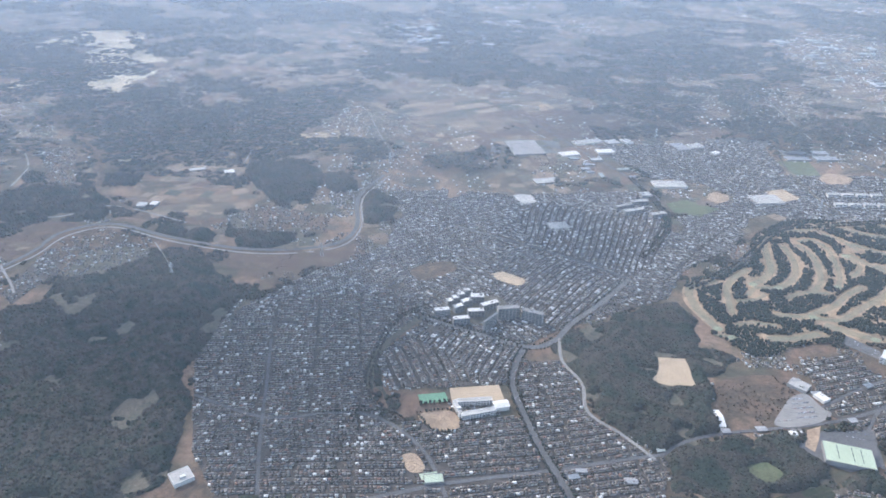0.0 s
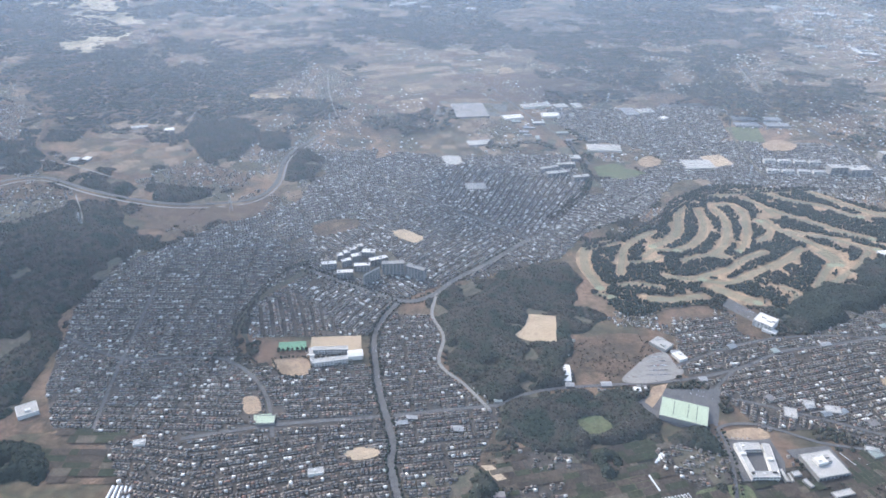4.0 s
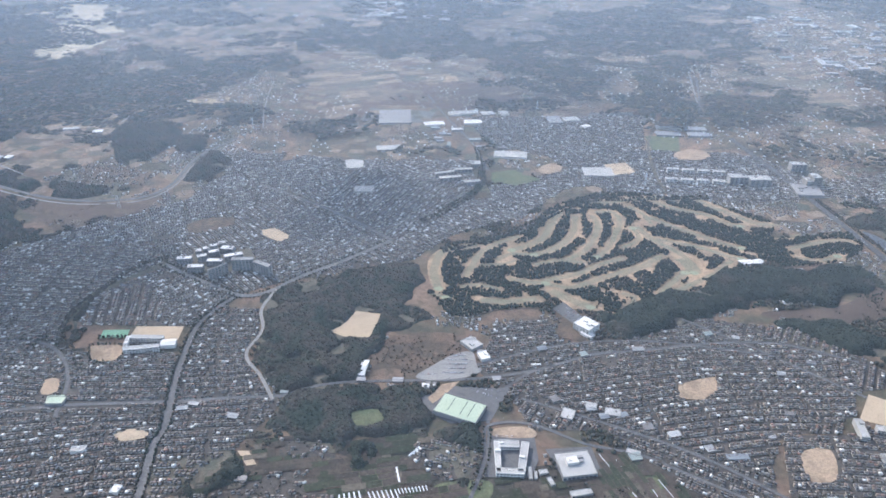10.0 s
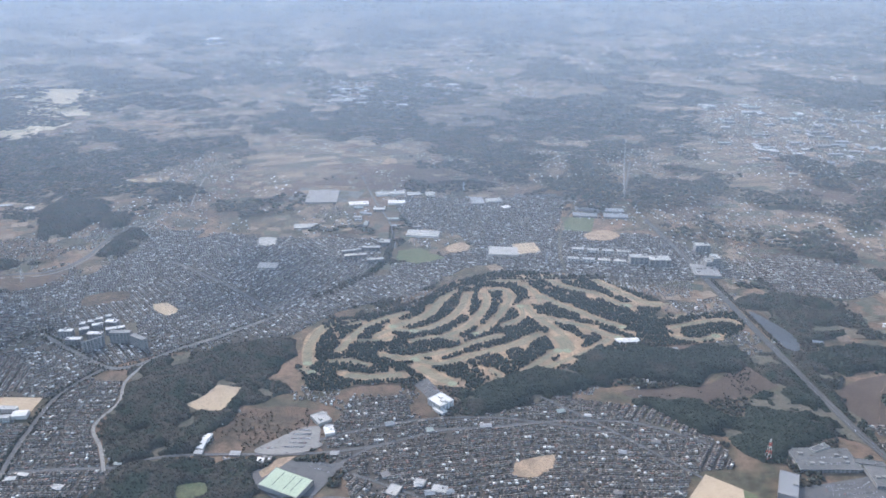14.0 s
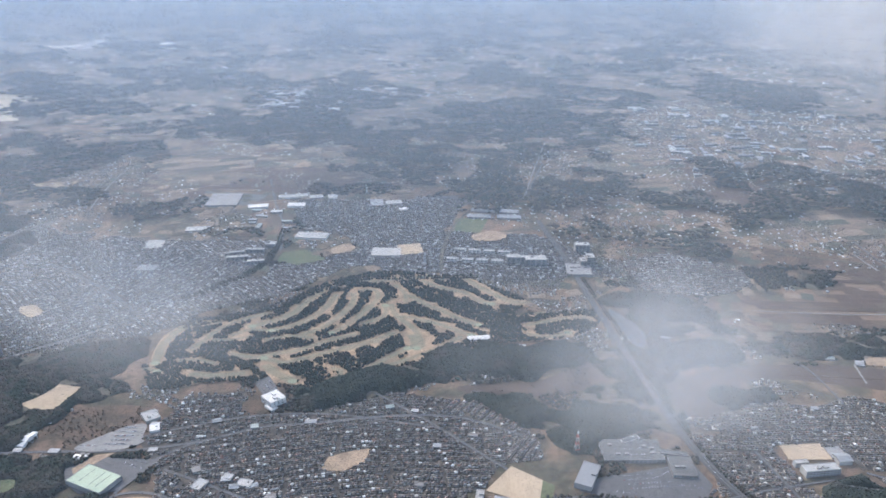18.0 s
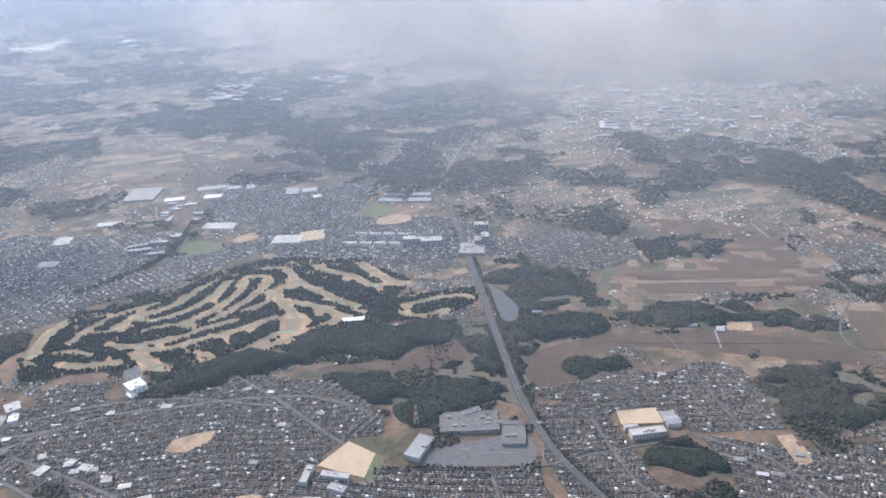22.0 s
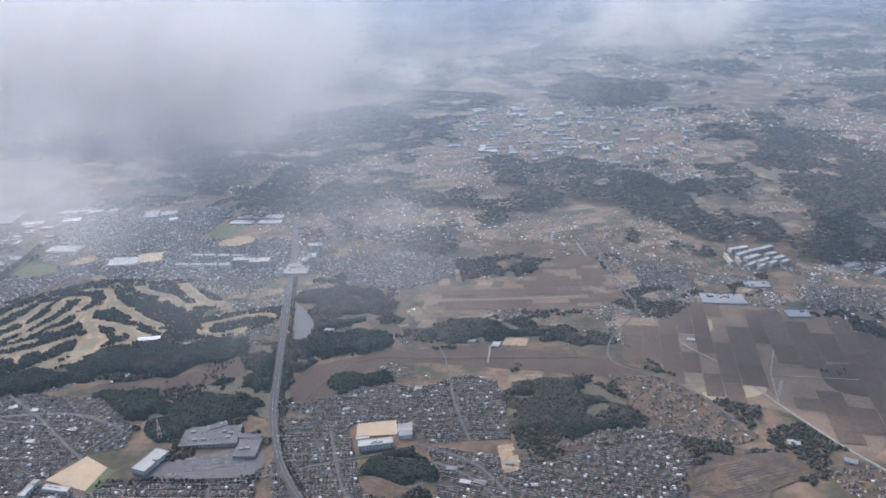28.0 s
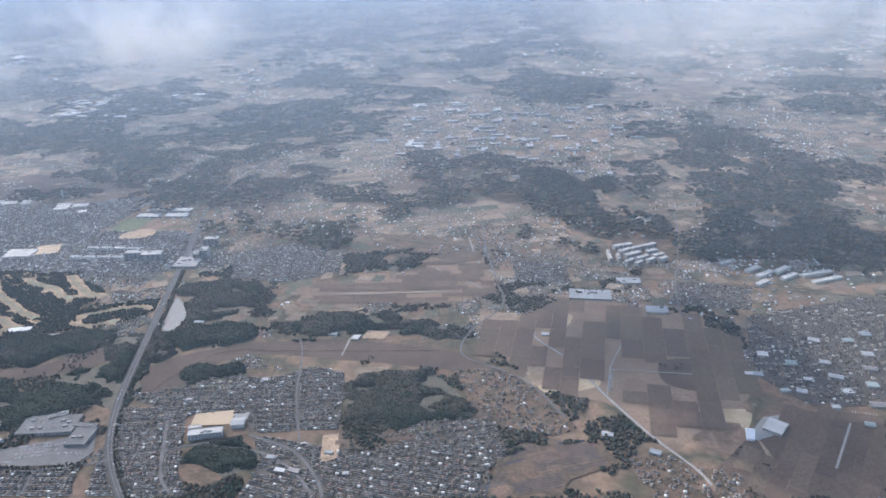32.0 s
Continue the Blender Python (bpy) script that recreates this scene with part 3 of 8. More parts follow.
FIELDS += [
    ("straw_field", STRAW, [(710.1, 359.7), (738.6, 369.3), (747.6, 354.7), (717.3, 342.9)], "pale stubble field"),
    ("straw_field", DRY, [(669.4, 444.1), (701.9, 448.4), (710.3, 420.2), (705.7, 406.2), (679.4, 418.5)], "bare tan field"),
    ("straw_field", STRAW, [(801.8, 335.0), (816.3, 331.3), (810.0, 319.9), (803.5, 326.0)], "pale stubble field"),
    ("straw_field", STRAW, [(824.8, 330.7), (829.7, 328.7), (823.4, 314.9), (820.4, 318.4)], "pale stubble field"),
    ("straw_field", STRAW, [(715.1, 446.4), (736.2, 449.2), (730.6, 432.2), (714.8, 430.5)], "pale stubble field"),
    ("tan_field", SCRUB, [(114.1, 182.4), (133.1, 187.4), (137.4, 172.5), (116.8, 167.5)], "pale bare plot"),
    ("green_field", LAWN, [(134.2, 185.2), (149.2, 188.3), (152.0, 176.1), (138.1, 172.6)], "green vegetable plot"),
    ("green_field", LAWN, [(168.3, 180.9), (189.8, 185.8), (189.3, 174.3), (170.2, 172.3)], "dull green plot"),
    ("lawn", LAWN, [(123.4, 219.7), (133.3, 222.4), (135.2, 210.7), (124.8, 209.2)], "green lawn in the wood"),
    ("green_field", LAWN, [(239.8, 198.0), (255.6, 207.0), (265.6, 194.8), (250.1, 185.6)], "dull green plot"),
]
for m, o in (
    (DRY, [(-258.6, 562.4), (-229.9, 581.2), (-219.0, 554.9), (-251.2, 547.3)]), (DRY, [(-250.2, 488.5), (-234.4, 496.2), (-223.2, 486.1), (-239.7, 473.4)]), (DRY, [(-326.3, 419.5), (-314.2, 434.6), (-305.5, 420.8), (-320.2, 408.0)]), (DRY, [(-132.9, 440.6), (-117.3, 444.3), (-114.3, 438.1), (-131.2, 431.6)]), (DRY, [(-327, 650), (-314, 656), (-307, 638), (-320, 634)]),
    (STRAW, [(-319, 604), (-298, 611), (-292.2, 594.7), (-309.7, 590.4)]), (DRY, [(-219.4, 579.2), (-205, 602), (-170.0, 569.4), (-170.7, 549.6), (-203.5, 547.1)]), (DRY, [(-234.7, 497.3), (-197.1, 505.5), (-189.2, 484.2), (-215.2, 477.2)]), (STRAW, [(-176, 677), (-128, 700), (-122, 674), (-165, 648)]), (DRY, [(-123, 881), (-82, 900), (-66, 861), (-111, 831)]),
    (DRY, [(52, 821), (92, 826), (84, 781), (52, 778)]), (DRY, [(205, 694), (227, 696), (215, 669), (200, 668)]), (DRY, [(200, 614), (218, 616), (212.2, 596.5), (194.9, 595.2)]), (DRY, [(301, 622), (328, 616), (314.7, 593.4), (292.2, 598.6)]), (DRY, [(335, 610), (360, 604), (351.2, 589.3), (327.4, 587.5)]),
    (DECK, [(252, 707), (317, 704), (295, 664), (245, 666)]), (DECK, [(25, 687), (96, 684), (93, 647), (26, 644)]), (DRY, [(47.8, 587.9), (73.6, 587.1), (69.3, 571.8), (49.3, 570.3)]), (DRY, [(-11, 794), (41, 811), (42, 726), (-12, 702)]), (STRAW, [(20, 786), (40, 788), (41, 751), (25, 744)]),
    (DRY, [(-109, 803), (-82, 808), (-17, 749), (-12, 684), (-33, 705), (-77, 762)]), (DRY, [(-29, 702), (0, 703), (13, 659), (-7, 655)]), (DRY, [(-106.5, 487.6), (-89.6, 510.6), (-71.8, 493.8), (-83.1, 466.8)]), (DRY, [(-125.9, 436.1), (-107.9, 444.9), (-97.6, 430.1), (-113.1, 422.0)]), (DRY, [(-57.5, 509.5), (-40.9, 512.5), (-30.7, 488.4), (-36.8, 481.1)]),
    (DECK, [(252, 703), (295, 715), (292, 661), (259, 665)]), (LAWN, [(300, 641), (332, 650), (326.1, 596.4), (303.5, 599.6)]), (DRY, [(328, 604), (357, 612), (352.9, 587.1), (330.8, 585.9)]), (DRY, [(413, 719), (438, 737), (431, 712), (413, 701)]), (STRAW, [(476, 842), (500, 852), (496, 800), (475, 785)]),
    (DRY, [(414, 683), (468, 688), (453, 660), (416, 662)]), (DRY, [(482, 609), (506, 610), (496.5, 592.6), (480.1, 592.3)]), (DRY, [(508, 679), (536, 684), (523, 657), (506, 657)]), (DRY, [(618, 954), (654, 961), (639, 925), (611, 919)]), (DRY, [(427.4, 522.4), (450.1, 528.6), (449.1, 504.8), (427.2, 498.9)]),
    (DRY, [(546, 731), (582, 735), (577, 712), (548, 708)]), (DRY, [(680.2, 524.7), (706.6, 527.8), (702.8, 514.5), (678.5, 509.3)]), (DRY, [(595.5, 366.0), (617.6, 368.6), (613.8, 357.3), (595.4, 354.4)]), (SCRUB, [(621.1, 304.2), (645.1, 308.3), (637.5, 290.8), (620.0, 287.2)]), (DRY, [(568.1, 361.1), (583.4, 363.3), (580.8, 355.4), (569.0, 354.1)]),
    (DRY, [(553, 634), (596, 640), (644, 620), (637, 606), (567, 609)]), (DRY, [(729, 962), (767, 978), (765, 940), (731, 928)]), (DRY, [(926, 772), (959, 783), (948, 742), (920, 735)]), (DRY, [(824, 979), (879, 1013), (875, 942), (828, 918)]), (DRY, [(849, 710), (878, 715), (871, 693), (848, 688)]),
    (STRAW, [(799.3, 333.7), (827.6, 333.8), (822.3, 319.6), (802.8, 321.0)]), (DRY, [(825.4, 314.5), (832.9, 272.4), (839.2, 259.6), (828.5, 258.8)]), (DRY, [(692.1, 364.3), (713.5, 377.3), (727.0, 362.4), (702.6, 346.7)]), (SCRUB, [(834.1, 260.1), (858.6, 270.0), (873.1, 262.0)]),
):
    FIELDS.append(("plot", m, o, {"dry_earth": "bare tan plot of earth", "straw_field": "pale straw-coloured plot", "grey_parking_deck": "wide grey paved works yard", "lawn": "dull green winter plot", "brown_scrub": "brown scrubby plot"}[m.name]))
MARKET_GARDENS = [(64.3, 161.2), (81.0, 179.5), (117.7, 198.5), (157.9, 209.4), (185.9, 193.4), (256.3, 208.0), (289.2, 195.4), (308.2, 183.3), (304.5, 160.8), (67.6, 130.5)]
sheet("market_gardens", MARKET_GARDENS, DARK_SOIL, "dark soil of market gardens and orchards", "field", soft=True)
for name, m, o, label in FIELDS:
    sheet(name, o, m, label, "field", soft=name != "plot")

# housing districts: outline, the way its rows run, and how they are filled
DISTRICTS = [
    ([(19.9, 357.4), (11.9, 421.5), (36.7, 445.6), (71.5, 421.5), (104.8, 393.7), (85.5, 361.2), (61.6, 339.1), (45.2, 338.0)], [(43.3, 384.4), (71.5, 421.5)], {}),
    ([(41.4, 451.4), (74.4, 428.4), (107.2, 399.9), (135.2, 431.4), (156.0, 477.8), (143.7, 508.9), (98.0, 508.5), (58.1, 526.3), (39.7, 499.0)], [(50.7, 443.9), (71.5, 500.7)], {}),
    ([(-36.3, 320.6), (-22.7, 345.8), (30.0, 312.7), (15.5, 290.5), (12.5, 277.5), (5.6, 278.8), (-15.7, 304.1)], [(10.2, 281.1), (27.0, 309.1)], {}),
    ([(-45.7, 273.1), (-50.6, 299.1), (-36.3, 320.6), (-13.9, 301.3), (3.6, 279.6), (-14.2, 275.4)], [(-18.1, 277.1), (-28.5, 308.6)], {}),
    ([(93.4, 198.4), (119.4, 199.1), (121.6, 188.6), (96.5, 186.9)], [(100.1, 192.8), (115.5, 193.4)], {"fill": 0.45, "sway": 1}),
    ([(152.4, 203.6), (167.5, 207.6), (188.2, 201.3), (188.5, 187.6), (169.4, 183.3), (153.6, 193.0)], [(155.7, 196.8), (181.1, 191.6)], {"fill": 0.5, "sway": 1}),
    ([(98.8, 178.7), (112.8, 180.6), (113.8, 167.8), (74.3, 155.7), (67.5, 154.7)], [(83.6, 163.7), (110.8, 170.5)], {"fill": 0.35, "sway": 1}),
    ([(65.7, 159.4), (125.4, 170.0), (126.8, 162.8), (67.5, 154.7)], [(77.9, 159.2), (121.4, 166.3)], {"fill": 0.7}),
    ([(-153.5, 292.2), (-148.8, 338.7), (-126.2, 359.8), (-49.4, 371.0), (-32.2, 343.4), (-49.2, 316.4), (-57.8, 296.6), (-56.4, 271.5), (-47.2, 247.2), (-28.4, 225.8), (-16.5, 197.3), (-115.6, 193.9), (-133.7, 221.9)], [(-100.6, 264.9), (-71.9, 267.1)], {}),
    ([(-30.4, 339.7), (-3.6, 326.2), (25.7, 312.5), (16.3, 279.5), (-43.2, 272.1), (-56.5, 296.7), (-47.4, 313.6)], [(-44.1, 286.8), (4.4, 282.9)], {}),
    ([(22.5, 300.3), (46.1, 301.4), (54.8, 276.3), (54.3, 255.6), (68.1, 239.3), (81.6, 222.4), (78.7, 200.5), (37.6, 199.1), (28.5, 228.0), (21.7, 256.5), (18.3, 274.7)], [(29.4, 261.3), (53.1, 265.9)], {}),
    ([(-46.9, 243.0), (-13.8, 250.7), (21.4, 252.1), (28.5, 228.0), (36.4, 199.1), (-14.1, 197.4), (-28.4, 225.8)], [(-19.2, 230.0), (13.1, 235.2)], {}),
    ([(-56.2, 191.9), (-13.1, 204.8), (25.2, 213.5), (40.0, 191.8), (51.6, 152.6), (-22.9, 142.5)], [(-18.9, 176.4), (28.2, 188.3)], {}),
    ([(30.6, 214.2), (85.9, 226.2), (83.8, 213.4), (75.2, 189.3), (66.4, 177.6), (60.4, 160.5), (51.6, 152.6), (38.7, 191.6)], [(40.6, 203.4), (68.0, 211.2)], {}),
    ([(-148.8, 338.7), (-104.0, 398.0), (-61.3, 434.2), (-56.3, 482.7), (1.7, 543.6), (34.8, 539.9), (20.6, 457.8), (-28.6, 410.4), (-32.3, 344.7), (-49.4, 371.0), (-126.2, 359.8)], [(-94.3, 383.1), (-66.5, 401.8)], {}),
    ([(20.6, 457.8), (34.8, 539.9), (147.2, 554.4), (152.1, 496.8), (140.0, 465.4), (229.4, 512.9), (194.3, 450.0), (146.5, 412.5), (124.6, 373.2), (54.1, 336.4), (28.6, 316.1), (-32.3, 344.7), (-28.6, 410.4)], [(51.3, 432.2), (86.5, 404.2)], {}),
    ([(179.5, 259.7), (182.4, 304.4), (214.5, 317.7), (219.8, 293.1), (263.1, 299.3), (302.5, 330.5), (330.6, 317.2), (378.0, 300.0), (360.1, 251.9), (320.4, 230.5), (311.3, 207.7), (280.6, 210.4), (237.7, 226.8), (201.0, 240.2)], [(218.4, 262.8), (247.9, 271.7)], {"fill": 0.9}),
    ([(237.7, 226.8), (280.6, 210.4), (313.3, 214.9), (310.0, 187.6), (281.9, 183.8), (256.1, 210.6)], [(266.2, 198.2), (283.5, 190.8)], {"fill": 0.85}),
    ([(239.4, 290.9), (303.2, 328.1), (351.4, 325.0), (384.3, 298.3), (389.6, 279.0), (358.8, 268.1), (350.7, 238.3), (206.7, 220.3), (191.5, 254.2)], [(320.9, 265.7), (332.4, 291.8)], {"fill": 0.92}),
    ([(183.2, 283.9), (237.0, 296.1), (258.4, 262.6), (221.9, 244.2), (194.4, 254.6)], [(204.4, 275.8), (231.2, 287.2)], {"fill": 0.85}),
    ([(389.8, 244.4), (425.0, 252.5), (469.8, 257.4), (477.7, 235.9), (389.1, 229.3)], [(411.1, 239.7), (449.7, 241.7)], {"fill": 0.97}),
    ([(471.3, 296.8), (498.7, 301.3), (511.4, 272.8), (519.8, 239.1), (485.6, 236.5), (474.1, 270.2)], [(482.8, 270.8), (505.7, 274.7)], {"fill": 0.97}),
    ([(342.6, 225.8), (363.4, 244.6), (389.0, 238.1), (391.9, 229.5)], [(411.1, 239.7), (449.7, 241.7)], {}),
    ([(464.7, 313.0), (507.2, 307.1), (518.4, 273.4), (535.3, 237.8), (501.6, 235.4), (481.5, 270.9)], [(490.8, 271.6), (514.5, 275.2)], {"fill": 0.97}),
    ([(532.2, 342.3), (569.2, 365.0), (589.0, 359.2), (598.9, 299.4), (549.0, 293.4)], [(547.2, 318.4), (586.5, 323.9)], {"fill": 0.9}),
    ([(553.0, 291.0), (590.1, 283.3), (615.5, 280.1), (649.9, 297.5), (681.2, 289.5), (685.7, 248.6), (561.8, 239.7), (564.2, 262.4)], [(584.5, 259.3), (620.9, 253.1)], {"fill": 0.85}),
    ([(444.5, 552.3), (492.5, 582.1), (546.9, 550.4), (548.9, 519.4), (517.3, 494.9), (464.4, 497.8)], [(463.5, 527.5), (506.7, 532.0)], {}),
    ([(163.6, 498.7), (231.8, 548.0), (327.6, 565.1), (385.8, 538.0), (409.3, 517.0), (348.3, 517.4), (240.2, 512.2), (168.9, 474.8)], [(257.1, 533.3), (322.3, 544.9)], {}),
    ([(126, 670), (303, 703), (298, 617), (245.0, 563.7), (159.2, 591.5)], [(169, 625), (250, 632)], {"fill": 0.6}),
    ([(303.6, 574.2), (394, 604), (438.5, 535.6), (455.9, 516.5), (409.6, 519.3), (385.8, 538.0), (327.6, 565.1)], [(327.6, 565.1), (398.3, 564.7)], {"fill": 0.8}),
    ([(859.4, 453.3), (973.0, 497.2), (907.0, 341.9), (866.5, 339.2), (841.9, 374.9)], [(875.1, 405.3), (914.1, 415.1)], {"fill": 0.5, "sway": 0.6, "pitch": 2.5, "deep": 2.9}),
    ([(689.3, 550.6), (736.5, 540.5), (739.1, 506.1), (698.9, 501.9)], [(698.9, 526.8), (731.0, 522.5)], {}),
    ([(193.3, 599.6), (379, 607), (404.9, 512.4), (362.2, 498.5), (257.4, 505.2)], [(276.5, 558.4), (355.9, 561.9)], {"fill": 0.8}),
    ([(-58.2, 537.3), (-16.5, 549.0), (-15.0, 491.6), (-48.2, 475.6)], [(-49.4, 511.2), (-18.1, 520.1)], {"fill": 0.7}),
    ([(-291.4, 419.9), (-245.1, 431.7), (-229.4, 410.9), (-263.2, 408.9), (-276.6, 365.7), (-280.0, 344.9), (-293.6, 357.7)], [(-276.4, 395.9), (-249.4, 422.5)], {"fill": 0.4, "sway": 1}),
    ([(822.9, 510.4), (876.7, 502.5), (865.8, 462.7), (807.0, 468.9)], [(827.4, 489.6), (859.9, 486.3)], {"fill": 0.5}),
    ([(475.6, 304.5), (505.4, 347.3), (531.7, 350.6), (596.2, 335.5), (591.2, 304.1), (536.8, 302.2), (511.9, 309.1), (475.0, 267.0)], [(552.2, 330.0), (585.8, 331.5)], {"fill": 0.9}),
    ([(463.9, 325.2), (485.4, 332.9), (527.7, 355.4), (534.4, 336.0), (507.0, 315.8), (475.2, 316.7)], [(474.3, 325.8), (520.4, 335.1)], {"fill": 0.6, "sway": 1}),
    ([(616.7, 290.1), (648.4, 310.8), (683.3, 315.9), (693.3, 285.5), (684.9, 270.8), (649.9, 297.5)], [(632.0, 291.2), (674.3, 304.4)], {"fill": 0.7, "sway": 1}),
]
DISTRICTS += [([(657.8, 368.1), (689.7, 369.9), (715.4, 339.1), (731.3, 309.0), (718.3, 300.4), (688.1, 306.3), (669.1, 330.3)], [(668.7, 355.2), (702.2, 338.3)], {"fill": 0.3, "sway": 2}), ([(754.0, 283.2), (775.2, 289.3), (791.6, 276.6), (793.7, 255.7), (774.0, 249.5), (759.0, 265.7)], [(756.0, 278.7), (779.9, 262.9)], {"fill": 0.35, "sway": 2}), ([(792.2, 278.9), (809.7, 273.4), (809.0, 254.7), (789.4, 249.4)], [(790.4, 272.1), (807.0, 264.7)], {"fill": 0.4, "sway": 2}), ([(-293.1, 430.5), (-266.8, 452.8), (-226.8, 436.4), (-220.3, 409.1), (-244.0, 385.7), (-261.8, 376.1)], [(-275.5, 400.0), (-241.7, 411.7)], {"fill": 0.3, "sway": 2}), ([(-186.9, 481.4), (-159.2, 506.9), (-107.1, 483.2), (-104.9, 457.1), (-141.5, 450.8), (-173.3, 456.1)], [(-181.1, 465.8), (-111.7, 466.8)], {"fill": 0.25, "sway": 2}), ([(-394.4, 621.8), (-363.2, 624.2), (-324.5, 533.6), (-350.8, 538.1)], [(-375.0, 584.6), (-348.9, 583.7)], {"fill": 0.3, "sway": 2})]
HAMLETS = [o for o, _, _ in DISTRICTS[-6:]]
DISTRICTS += [([(-88.8, 187.7), (-57.6, 197.8), (-19.8, 135.4), (-49.3, 131.6)], [(-52.6, 161.8), (-37.3, 161.9)], {"fill": 0.85, "sway": 1}), ([(322.3, 233.1), (370.3, 240.8), (355.6, 199.8), (316.0, 194.1)], [(322.4, 219.1), (346.6, 219.7)], {"fill": 0.85}), ([(-79.8, 185.4), (-53.7, 190.6), (-40.4, 168.6), (-53.1, 157.7), (-73.6, 168.1)], [(-72.0, 178.5), (-51.1, 182.6)], {"fill": 0.4, "sway": 1})]
for k, (o, way, how) in enumerate(DISTRICTS):
    sheet("town_ground", o, SCRUB if o in HAMLETS else TOWN, "grey streets and gardens of a housing estate", "streets")

